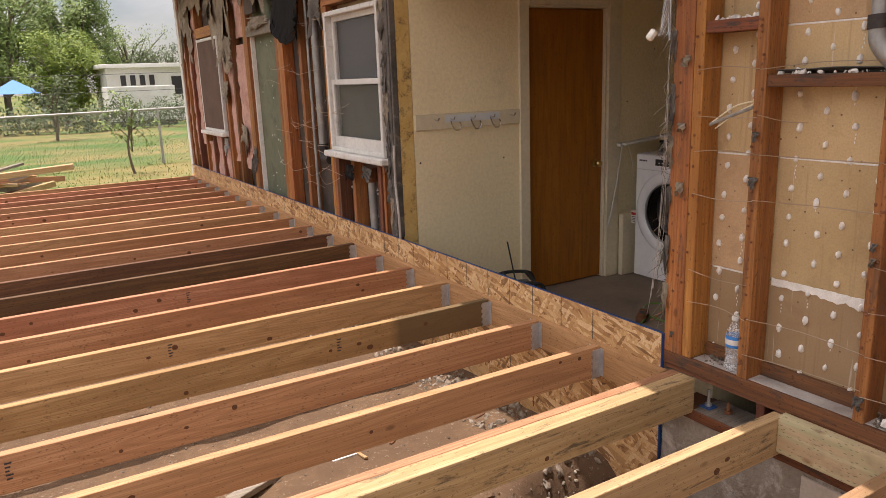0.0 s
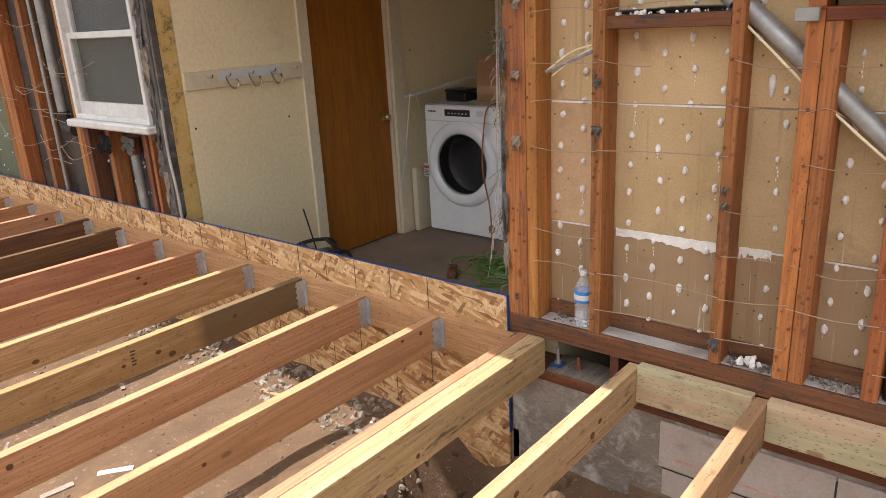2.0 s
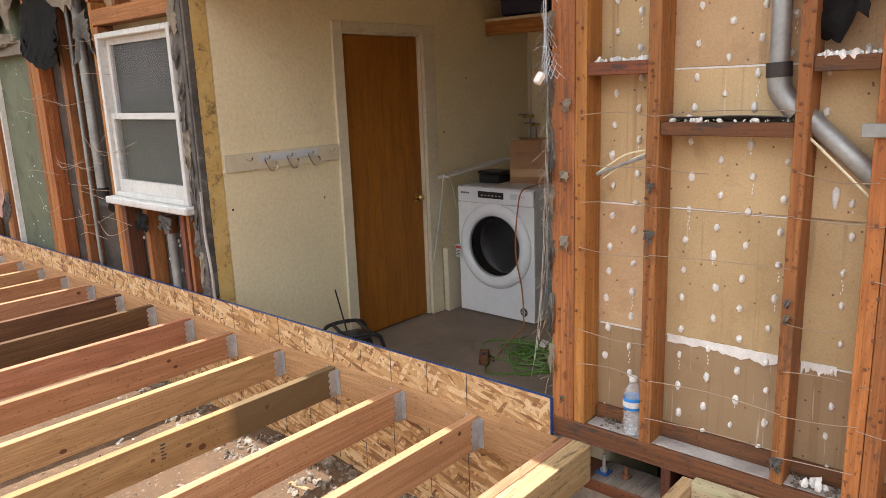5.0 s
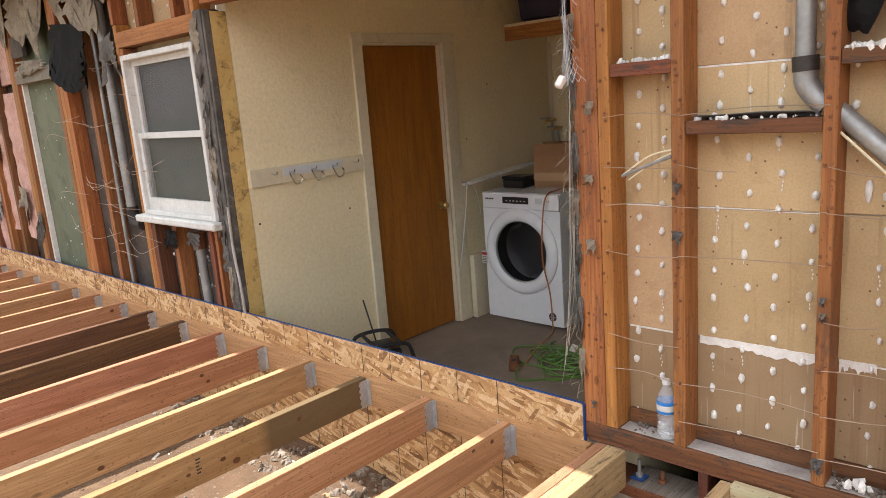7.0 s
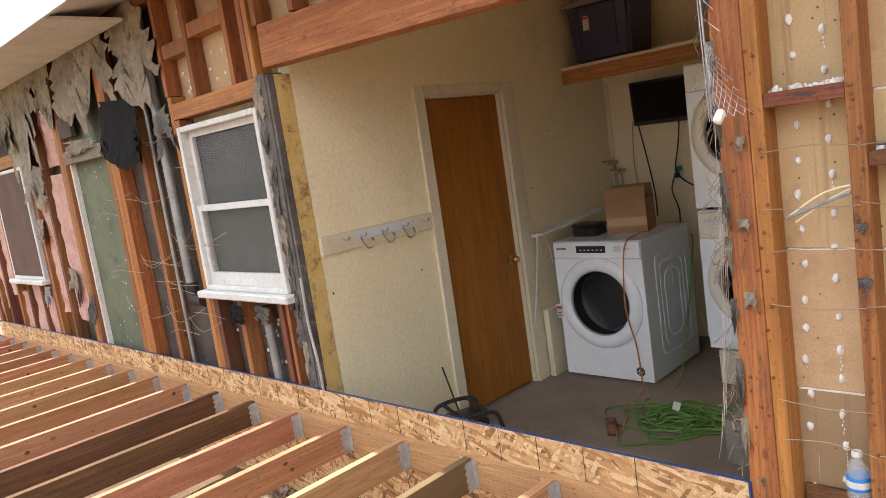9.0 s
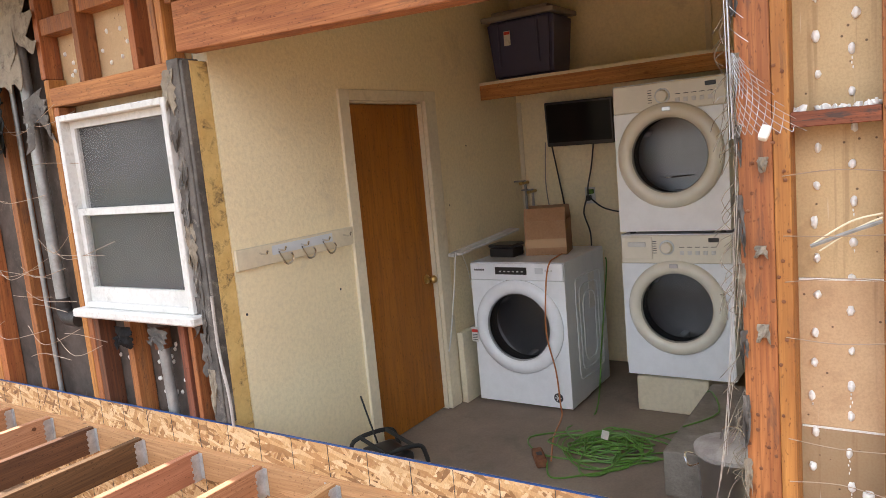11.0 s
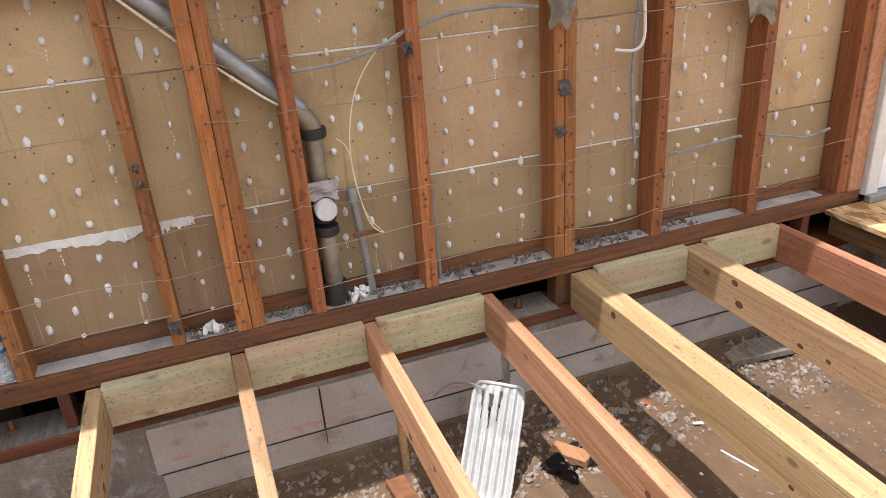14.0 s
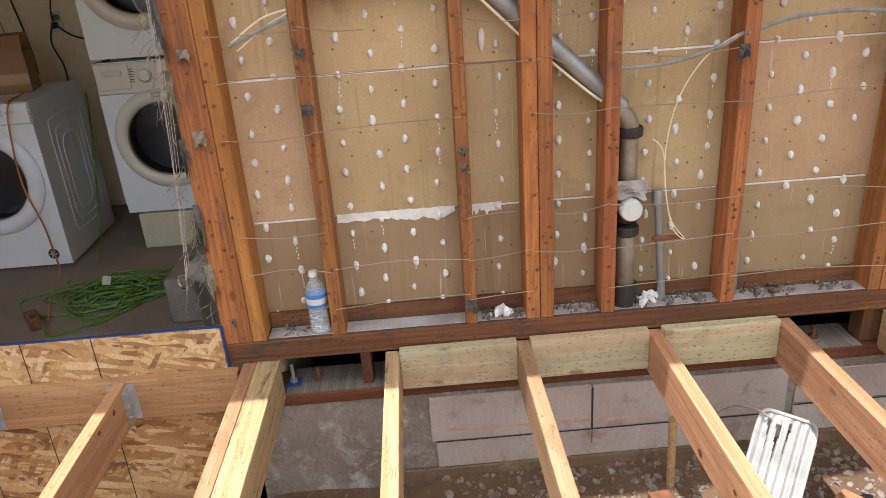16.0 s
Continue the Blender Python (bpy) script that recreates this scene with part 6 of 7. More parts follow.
for yy, zz in ((-0.325, 0.80), (-0.325, 0.95), (-0.742, 0.645), (-0.742, 0.60), (-0.742, 0.16), (-1.535, 0.875), (-2.045, 0.70), (-0.02, 0.75), (-0.01, 0.16), (-2.05, 0.93), (-2.845, 0.86), (-0.02, 0.97), (-0.03, 1.21), (-2.03, 0.55)):
    s = rw.uniform(0.018, 0.042)
    part("felt_scrap", move(ragged(s, s * rw.uniform(0.9, 1.6), round(yy * 100), 7, 7, 0.02, 0.2), Matrix.Translation((-0.008, yy, zz))), FELT_SLATE if rw.random() < 0.7 else FELT_GREY, wall, "scrap of torn grey felt under a nail")
part("felt_scrap", move(ragged(0.10, 0.28, 31, 10, 12, 0.05, 0.12), Matrix.Translation((-0.010, -2.03, 1.12))), FELT_GREY, wall, "hanging grey felt strip")
part("felt_scrap", move(ragged(0.12, 0.22, 33, 10, 10, 0.03, 0.08), Matrix.Translation((-0.010, -2.79, 1.0))), FELT_GREY, wall, "hanging grey felt strip")
part("felt_scrap", move(ragged(0.16, 0.24, 37, 10, 10, 0.05, 0.2), Matrix.Translation((0.045, -0.82, 1.56))), FELT, wall, "black torn felt flap")
nv, nf = [], []
for a, b in bars:
    for _ in range(26):
        key_blob(nv, nf, (-0.003, rw.uniform(b + 0.006, a - 0.006) if b > -3.35 else -3.32, rw.uniform(0.1, 1.6)), 0.0055, 0.0055, 0.003, rw)
me = bpy.data.meshes.new("nail_heads")
me.from_pydata(nv, [], nf)
me.materials.append(RUST)
nh = new("nail_heads", me)
nh.parent, nh.matrix_parent_inverse = wall, Matrix.Translation(-wall.location)
tagged(nh, "rusty nail heads on the studs", "", "", "stuff")

# dust, crumbs and rubble on the bottom plate
part("dust_layer", slab_box(0.012, 0.079, -3.24, -0.10, 0.0722, 0.0745, bevel=0.001), DUST, wall, "grey plaster dust on the plate")


def on_plate(rnd):
    y = rnd.choice((-0.80, -0.86, -1.05, -1.10, -1.40, -1.47, -1.64, -1.70, -1.76, -1.92, -2.2, -2.28, -2.33, -2.12, -2.5, -2.6, -0.2, -1.31)) + rnd.uniform(-0.05, 0.05)
    return (rnd.uniform(0.01, 0.085), y, 0.077 + rnd.random() ** 3 * 0.015)


stones("plate_rubble", on_plate, (0.25, 0.013, 620), RUBBLE, 5, "plaster crumbs lying on the bottom plate")
stones("plate_plaster", lambda r: (r.uniform(0.0, 0.07), r.choice((-0.81, -0.85, -1.30, -1.32, -0.83)) + r.uniform(-0.03, 0.03), 0.08 + r.random() * 0.02), (0.4, 0.024, 34), PLASTER, 6, "larger white plaster lumps on the bottom plate")
stones("block_rubble", lambda r: r.choice(((r.uniform(0.01, 0.085), r.uniform(-0.30, -0.10), 1.323), (r.uniform(0.01, 0.085), r.uniform(-0.71, -0.36), 1.138), (r.uniform(0.01, 0.085), r.uniform(-0.90, -0.77), 1.308))), (0.35, 0.020, 130), PLASTER, 7, "white plaster crumbs on the fire blocks")
part("bent_flashing", move(ragged(0.34, 0.08, 44, 14, 4, 0.01, 0.05), Matrix.Translation((0.03, -0.53, 1.150)) @ pose(0, 0, 0, 0, -72, 0)), FELT_SLATE, wall, "crumpled black and pale felt on the block")

# stucco lath hanging at the opening's edge
rm = random.Random(13)
mesh = thing("stucco_netting", (0.0, 0.05, 1.2), "torn wire netting and frayed fibres hanging at the opening", "wire netting")
nb = bmesh.new()


def bead_point(v):
    """The corner bead runs down the edge of the opening."""
    return Vector((-0.022, 0.046 - 0.006 * v, 1.86 - 0.60 * v))


def net_point(i, j):
    """The torn wing of the bead curls out from the edge towards its lower end."""
    s, u = 0.10 + 0.90 * j / 14, i / 9
    out = Vector((-0.37 * u + 0.15 * u * u, -0.13 * u - 0.075 * u * u, 0.0))
    return bead_point(0.62) + out * s + Vector((0.004 * math.sin(0.8 * j + i), 0.0, -0.215 * j / 14))


for i in range(9):
    for j in range(14):
        if rm.random() < 0.05:
            continue
        h = 0.5 if j % 2 else 0.0
        tube(nb, [net_point(i + h, j), net_point(i + 0.5 - h, j + 1)], 0.0008, 3)
        tube(nb, [net_point(i + h, j), net_point(i + (1.0 if h else -0.5), j + 1)], 0.0008, 3)
for d in (0.0, 0.008):
    rod = [bead_point(k / 8) + Vector((0.0, d, 0.004 * math.sin(k + 90 * d))) for k in range(9)]
    part("bead_rod", tube(bmesh.new(), rod, 0.0026 if d == 0 else 0.0016, 6), GALV, mesh, "galvanised corner bead", True)
for k in range(9):
    p0 = bead_point(0.1 + 0.1 * k)
    q0 = p0 + Vector((rm.uniform(-0.03, 0.01), rm.uniform(-0.05, 0.05), -rm.uniform(0.01, 0.06)))
    part("stray_wire", tube(bmesh.new(), smooth_path([p0, (p0 + q0) / 2 + Vector((0.01, 0.01, 0.006)), q0], 3), 0.0009, 3), GALV, mesh)
for k in range(5):
    part("stray_wire", tube(bmesh.new(), smooth_path([(-0.03, 0.03, 1.25 - 0.1 * k), (-0.02 + 0.01 * k, 0.05 + 0.006 * k, 0.95 - 0.1 * k), (0.0, 0.075 + 0.008 * k, 0.62 - 0.08 * k), (0.0, 0.09 + 0.01 * k, 0.35 - 0.04 * k)], 5), 0.0009, 4), GALV, mesh)
part("netting", nb, GALV, mesh, "hexagonal wire netting")
fb = bmesh.new()
for k in range(80):
    z = rm.uniform(0.2, 1.75)
    y = 0.036 + rm.uniform(0.0, 0.02)
    l = rm.uniform(0.03, 0.12)
    tube(fb, smooth_path([(rm.uniform(-0.01, 0.05), y, z), (rm.uniform(-0.02, 0.04), y + rm.uniform(0.0, 0.04), z - l * 0.5), (rm.uniform(-0.03, 0.04), y + rm.uniform(-0.01, 0.06), z - l)], 3), 0.0011, 3)
tagged(part("frayed_fibre", fb, FELT_GREY, mesh), "frayed grey fibres", "", "", "stuff")
for k in range(8):
    part("felt_scrap", move(ragged(0.026, rm.uniform(0.10, 0.22), 60 + k, 6, 10, 0.012, 0.25), Matrix.Translation((-0.007, 0.032, 0.35 + 0.19 * k)) @ pose(0, 0, 0, 0, 0, 12)), FELT_SLATE if k % 3 else FELT_GREY, mesh, "torn dark felt edge")
part("stucco_lump", move(slab_box(-0.02, 0.02, -0.02, 0.025, -0.03, 0.03, bevel=0.014), Matrix.Translation((-0.236, -0.074, 1.276)) @ pose(0, 0, 0, 20, 30, 10) @ Matrix.Diagonal((0.55, 0.5, 0.62, 1))), PLASTER, mesh, "hanging lump of stucco")
# the ragged edge on the window side
for k in range(9):
    part("felt_scrap", move(ragged(0.055 + 0.02 * (k % 3), 0.22, 80 + k, 8, 10, 0.014, 0.22), Matrix.Translation((-0.017, 2.345 + 0.014 * (k % 3), 0.40 + 0.17 * k))), FELT_SLATE if k % 4 else FELT_GREY, wall3, "torn grey felt edge")
part("netting", tube(bmesh.new(), smooth_path([(-0.02, 2.27, 0.75), (-0.025, 2.265, 0.5), (-0.03, 2.23, 0.3), (-0.03, 2.225, 0.15)]), 0.008, 6), DUST, wall3, "frayed cord of old netting")

# ---- torn felt, pipe and clutter on the window stretch ----
for y, z, w, h, curl, rx, mat, lab in (
        (4.06, 1.93, 0.66, 0.46, 0.13, 6, FELT, "black torn felt flap"), (3.92, 1.86, 0.36, 0.42, 0.09, -8, FELT, "black torn felt flap"), (3.50, 1.78, 0.27, 0.30, 0.07, -14, FELT_SLATE, "dark felt flap"),
        (3.80, 2.46, 0.62, 0.70, 0.12, -22, FELT_GREY, "hanging torn grey felt"), (4.35, 2.47, 0.75, 0.62, 0.06, 5, FELT_GREY, "hanging torn grey felt"), (4.85, 2.47, 0.80, 0.76, 0.08, -5, FELT_GREY, "hanging torn grey felt"),
        (5.35, 2.47, 0.40, 0.60, 0.10, 8, FELT_GREY, "hanging torn grey felt"), (6.05, 2.47, 0.95, 1.0, 0.07, 5, FELT_GREY, "hanging torn grey felt"), (5.60, 2.46, 0.34, 0.40, 0.10, 12, FELT_GREY, "hanging torn grey felt"),
        (6.75, 2.47, 0.85, 0.74, 0.10, -7, FELT_GREY, "hanging torn grey felt"), (6.00, 1.66, 0.50, 0.42, 0.10, 11, FELT_GREY, "hanging torn grey felt"), (7.30, 2.47, 0.95, 0.80, 0.06, 4, FELT_GREY, "hanging torn grey felt"), (7.85, 2.47, 0.60, 1.10, 0.06, -4, FELT_GREY, "hanging torn grey felt"),
        (6.55, 2.20, 0.50, 0.45, 0.12, 14, FELT_SLATE, "dark torn felt"), (6.18, 1.20, 0.28, 0.26, 0.07, 0, FELT_GREY, "torn felt"), (4.88, 1.76, 0.72, 0.14, 0.03, 3, FELT_GREY, "torn felt band"),
        (6.40, 0.58, 0.22, 0.22, 0.03, 0, PIPE_GREY, "torn scrap"), (5.62, 0.75, 0.22, 0.35, 0.04, 12, FELT_GREY, "torn scrap"), (2.98, 0.57, 0.16, 0.14, 0.02, 0, FELT, "torn scrap"), (2.72, 0.57, 0.16, 0.10, 0.02, 8, FELT_SLATE, "torn scrap"), (5.30, 0.55, 0.10, 0.30, 0.04, 10, FELT_SLATE, "torn scrap")):
    part("felt_scrap", move(ragged(w, h, round(y * 31), 18, 16, curl * 0.6, 0.14 if mat is FELT else 0.24), Matrix.Translation((-0.03 if mat is FELT else -0.012, y, z)) @ pose(0, 0, 0, rx, 0, 0)), mat, wall3, lab)
part("ledger_strip", slab_box(-0.006, 0.08, 4.51, 5.28, 1.60, 1.70, bevel=0.003), GREY_WOOD, wall3, "grey board over the green panel")
part("vent_frame", slab_box(-0.01, 0.02, 5.0, 5.25, 1.80, 1.96), DARK_BACK, wall3)
part("paint_edge", slab_box(0.03, 0.069, 5.262, 5.288, 0.1, 1.60), PLASTER, wall3, "white crumbling plaster edge")
vent = thing("vent_pipe", (0.04, 3.64, 0.1), "tall grey vent pipe with a side elbow", "pipe")
part("pipe", cyl(bmesh.new(), (0.04, 3.62, 0.60), (0.04, 3.64, 2.42), 0.032, 16), PIPE_GREY, vent, "", True)
part("elbow", tube(bmesh.new(), smooth_path([(0.04, 3.62, 0.68), (0.04, 3.615, 0.61), (0.035, 3.57, 0.57), (0.035, 3.47, 0.565)]), 0.04, 14), IRON, vent, "dark elbow", True)
part("conduit", cyl(bmesh.new(), (0.03, 3.77, 0.067), (0.03, 3.77, 2.42), 0.013, 10), PIPE_GREY, vent, "thin grey conduit", True)
drain = thing("drain_pipe", (0.04, 2.745, 0.067), "short grey drain pipe under the window", "pipe")
part("pipe", cyl(bmesh.new(), (0.04, 2.745, 0.067), (0.04, 2.76, 0.47), 0.028, 14), PIPE_GREY, drain, "", True)
part("collar", cyl(bmesh.new(), (0.04, 2.76, 0.46), (0.04, 2.762, 0.56), 0.042, 14), RUST, drain, "rusty collar", True)
for k in range(26):
    y, z = rw.uniform(3.55, 4.9), rw.uniform(0.2, 1.7)
    part("lath_wire", tube(bmesh.new(), smooth_path([(-0.006, y, z), (-0.03, y - 0.2, z - rw.uniform(-0.05, 0.12)), (-0.006, y - rw.uniform(0.35, 0.6), z + rw.uniform(-0.05, 0.05))], 5), 0.0016, 4), WIRE, wall3)
kv2, kf2 = [], []
for k in range(90):
    key_blob(kv2, kf2, (LATH - 0.002, rw.uniform(2.45, 3.34), rw.choice((rw.uniform(1.83, 2.35), rw.uniform(0.12, 0.5)))), 0.008, 0.012, 0.010, rw)
for k in range(26):
    key_blob(kv2, kf2, (LATH - 0.033, rw.uniform(4.55, 5.25), rw.uniform(0.1, 1.6)), 0.006, 0.006, 0.004, rw)
me = bpy.data.meshes.new("plaster_keys")
me.from_pydata(kv2, [], kf2)
me.materials.append(PLASTER)
k2 = new("plaster_keys", me)
k2.parent, k2.matrix_parent_inverse = wall3, Matrix.Translation(-wall3.location)
tagged(k2, "plaster blobs pushed through the lath", "", "", "stuff")

# ---- under the joists ----
bolt = thing("anchor_bolt", (0.06, -0.145, -0.128), "threaded anchor bolt with a blue washer", "bolt")
part("rod", cyl(bmesh.new(), (0.06, -0.145, -0.128), (0.06, -0.145, -0.055), 0.0065, 10), GALV, bolt)
part("washer", slab_box(0.035, 0.085, -0.17, -0.12, -0.1275, -0.122, bevel=0.002), BLUE, bolt, "blue coated washer")
part("nut", lathe(bmesh.new(), [(0, 0.012), (0.013, 0.012), (0.013, 0), (0, 0)], Matrix.Translation((0.06, -0.145, -0.1215)), 6), GALV, bolt)
for at in ((0.075, -0.225, -0.128), (0.06, -1.84, -0.131), (0.07, -1.90, -0.131), (0.06, -3.07, -0.131)):
    ob = thing("anchor_bolt", at, "rusty anchor bolt standing in the sill", "bolt", "old bolts")
    part("rod", cyl(bmesh.new(), at, (at[0], at[1], at[2] + 0.045), 0.007, 8), RUST, ob)
    part("nut", lathe(bmesh.new(), [(0, 0.014), (0.016, 0.014), (0.016, 0.001), (0, 0.001)], Matrix.Translation(at), 6), RUST, ob)
whole("old_pipe", tube(bmesh.new(), [(-0.30, 0.20, -0.72), (-0.37, 0.10, -0.60), (-0.44, -0.02, -0.548), (-0.47, -0.10, -0.53)], 0.017, 12), GREY_WOOD, "dusty pipe end lying in the pit", "pipe", "", "", True)
stake = whole("wooden_stake", cyl(bmesh.new(), (-0.12, -1.37, -0.62), (-0.115, -1.365, -0.27), 0.014, 10), FIR_YELLOW, "thin yellow wooden stake in the earth", "stake", "", "", True)

def corrugated_sheet(top_left, top_right, foot):
    """A white pressed sheet with ribs, a rolled rim and torn slits, leaning from the earth to the footing."""
    tl, tr, ft = Vector(top_left), Vector(top_right), Vector(foot)
    across = tr - tl
    width, mid = across.length, (tl + tr) / 2
    across.normalize()
    up = (mid - ft)
    up -= across * up.dot(across)
    length = up.length
    up.normalize()
    out = across.cross(up).normalized()
    if out.x > 0:
        out = -out
    foot_mid = mid - up * length
    t = thing("corrugated_sheet", foot_mid, "torn white ribbed sheet metal panel leaning on the footing", "sheet metal")

    def at(u, v, h):
        return foot_mid + across * ((u - 0.5) * width) + up * (v * length) + out * h

    nx, ny = 44, 26
    bm = bmesh.new()
    grid = []
    for j in range(ny + 1):
        v = j / ny
        crease = -0.006 * math.exp(-((v - 0.56) / 0.03) ** 2)
        grid.append([bm.verts.new(at(0.03 + 0.94 * i / nx, 0.02 + 0.96 * v, crease + 0.0085 * math.cos(2 * math.pi * 6 * i / nx) * (1 if 0.05 < v < 0.97 else 0.2) + (0.012 * math.sin(9 * v) * math.exp(-((i / nx - 0.42) / 0.14) ** 2) if v > 0.58 else 0.0))) for i in range(nx + 1)])
    for j in range(ny):
        for i in range(nx):
            v = (j + 0.5) / ny
            torn = any(lo < v < hi and abs(i - c - lean * (v - 0.6)) < wide * (v - lo) / (hi - lo) for c, lean, wide, lo, hi in ((9, -6, 1.4, 0.62, 0.95), (16, -3, 2.6, 0.60, 0.92), (22, 6, 1.6, 0.64, 0.96)))
            if not torn:
                bm.faces.new((grid[j][i], grid[j][i + 1], grid[j + 1][i + 1], grid[j + 1][i]))
    loose = [v for v in bm.verts if not v.link_faces]
    bmesh.ops.delete(bm, geom=loose, context="VERTS")
    thicken(bm, 0.0015)
    part("ribbed_sheet", bm, SHEET_WHITE, t, "white ribbed sheet, split near its top", True)
    rim = []
    for k in range(49):
        a = 2 * math.pi * k / 48
        c, q = math.cos(a), math.sin(a)
        e = 0.22
        rim.append(at(0.5 + 0.5 * math.copysign(abs(c) ** e, c), 0.5 + 0.5 * math.copysign(abs(q) ** e, q), 0.002))
    part("rolled_rim", tube(bmesh.new(), rim, 0.006, 8), SHEET_WHITE, t, "rolled white rim", True)
    part("tie_wire", tube(bmesh.new(), smooth_path([at(0.2, 0.93, 0.01), at(-0.1, 0.96, 0.02), at(-0.5, 0.93, -0.01), at(-0.8, 0.80, -0.03)], 5), 0.003, 6), GREY_CABLE, t, "grey twisted wire tie", True)
    return t


corrugated_sheet((-0.166, -1.625, -0.217), (-0.247, -1.767, -0.243), (-0.435, -1.61, -0.535))
whole("felt_scrap", move(ragged(0.2, 0.16, 71, 12, 12, 0.05, 0.2), pose(-0.30, -1.86, ground_height(-0.30, -1.86) + 0.03, 0, 78, 20)), FELT, "black crumpled felt scrap lying on the earth", "felt")

wb = random.Random(77)


def at_ground(rnd, x0, x1, y0, y1, lift=0.0):
    x, y = rnd.uniform(x0, x1), rnd.uniform(y0, y1)
    return (x, y, ground_height(x, y) + lift)


stones("ground_rubble", lambda r: at_ground(r, -0.42, -0.02, -3.2, -0.55), (0.2, 0.024, 2400), RUBBLE, 31, "grey broken concrete along the footing")
stones("ground_rubble", lambda r: at_ground(r, -1.5, -0.1, -3.3, -0.6), (0.12, 0.013, 1000), RUBBLE, 32, "scattered pale gravel on the earth")
stones("ground_rubble", lambda r: at_ground(r, -2.3, -0.1, -0.5, 3.2), (0.12, 0.013, 1700), RUBBLE, 33, "scattered gravel and crumbs on the earth")
stones("ground_plaster", lambda r: at_ground(r, -1.6, -0.1, -3.2, 3.0), (0.2, 0.016, 70), PLASTER, 34, "white plaster lumps on the earth")
stones("earth_clods", lambda r: at_ground(r, -0.75, -0.05, -0.45, 0.35), (0.2, 0.04, 260), EARTH, 35, "clods of dug earth round the pit")
stones("earth_clods", lambda r: at_ground(r, -0.35, -0.03, 0.35, 3.0), (0.2, 0.035, 900), RUBBLE, 36, "debris heaped along the skirt")
for k in range(60):
    x, y = wb.uniform(-1.6, -0.12), wb.uniform(-3.0, 3.0)
    l, w, h = wb.uniform(0.04, 0.18), wb.uniform(0.006, 0.03), wb.uniform(0.003, 0.012)
    bm = move(slab_box(-l / 2, l / 2, -w / 2, w / 2, 0, h, bevel=0.001), pose(x, y, ground_height(x, y) - 0.002, wb.uniform(-6, 6), wb.uniform(-6, 6), wb.uniform(0, 180)))
    whole("wood_scrap", bm, wb.choice((GREY_WOOD, FIR_YELLOW, WHITE_PAINT, STUD_OLD, FIR_TAN)), "splintered wood scrap lying on the earth", "wood scrap", "", "wood scraps")
for x, y, l, w, h, rz, m, lab in ((-0.68, 0.55, 0.10, 0.03, 0.012, 20, WHITE_PAINT, "white painted wood scrap on the earth"), (-0.95, 0.42, 0.16, 0.02, 0.014, 50, WHITE_PAINT, "white painted wood scrap on the earth"), (-1.35, 1.0, 0.5, 0.06, 0.03, 28, GREY_WOOD, "grey weathered board on the earth"),
                                   (-0.32, -1.90, 0.14, 0.06, 0.04, 35, FIR_PINK, "reddish timber offcut on the earth"), (-0.25, -1.32, 0.17, 0.07, 0.03, 5, RUST, "rusty brick-coloured block on the earth"), (-0.30, -0.62, 0.15, 0.08, 0.08, 80, GREY_WOOD, "grey post stub in the earth"), (-0.1, -2.95, 0.4, 0.12, 0.03, 80, GREY_WOOD, "grey board under the deck")):
    whole("wood_offcut", move(slab_box(-l / 2, l / 2, -w / 2, w / 2, 0, h, bevel=0.003), pose(x, y, ground_height(x, y) - 0.003, 0, 3, rz)), m, lab, "offcut")
whole("root", tube(bmesh.new(), smooth_path([(-1.0, 0.62, -0.54), (-0.92, 0.55, -0.50), (-0.88, 0.48, -0.515), (-0.86, 0.40, -0.545)]), 0.008, 6), ORANGE_CORD, "short orange root sticking from the earth", "root", "", "", True)
cable("grass_stem", [(-1.1, 1.15, -0.52), (-1.0, 1.10, -0.49), (-0.9, 1.12, -0.515)], 0.004, GREEN_CORD, "green stem lying on the earth", "stem")

# ---- the yard ----
rf = random.Random(3)
FY = 15.6
fence = thing("chain_link_fence", (0, FY, -0.52), "grey chain link fence with a top rail across the lawn", "fence")
part("top_rail", cyl(bmesh.new(), (-9, FY, 0.62), (16, FY, 0.80), 0.028, 8), PIPE_GREY, fence, "round top rail")
for x in (-8.4, -5.4, 0.9, 3.9, 6.9, 9.9, 12.9):
    part("post", cyl(bmesh.new(), (x, FY, -0.6), (x, FY, 0.72), 0.03, 8), PIPE_GREY, fence)
part("post", tube(bmesh.new(), [(-2.32, FY - 0.1, -0.6), (-2.62, FY - 0.1, 1.2)], 0.045, 10), PIPE_GREY, fence, "leaning terminal post")
fm = bmesh.new()
for k in range(150):
    x = -4.0 + 0.075 * k
    for s in (-1, 1):
        tube(fm, [(x, FY, -0.5), (x + s * 1.15, FY, 0.65)], 0.0022, 3)
part("netting", fm, PIPE_GREY, fence, "diamond wire netting")

pile = random.Random(9)
for k in range(22):
    l, w, h = pile.uniform(0.7, 1.8), pile.choice((0.04, 0.09, 0.14)), pile.choice((0.02, 0.04, 0.09))
    z = -0.50 + 0.018 * k
    bm = move(slab_box(-l / 2, l / 2, -w / 2, w / 2, 0, h, bevel=0.003), pose(pile.uniform(-3.1, -1.75), pile.uniform(11.3, 12.2), z, pile.uniform(-5, 5), pile.uniform(-12, 4), pile.uniform(-15, 35)))
    whole("scrap_board", bm, pile.choice((GREY_WOOD, FIR_YELLOW, FIR_TAN, STUD_OLD, FIR_PINK)), "old board lying in a heap on the lawn edge", "board", "", "heap of boards")


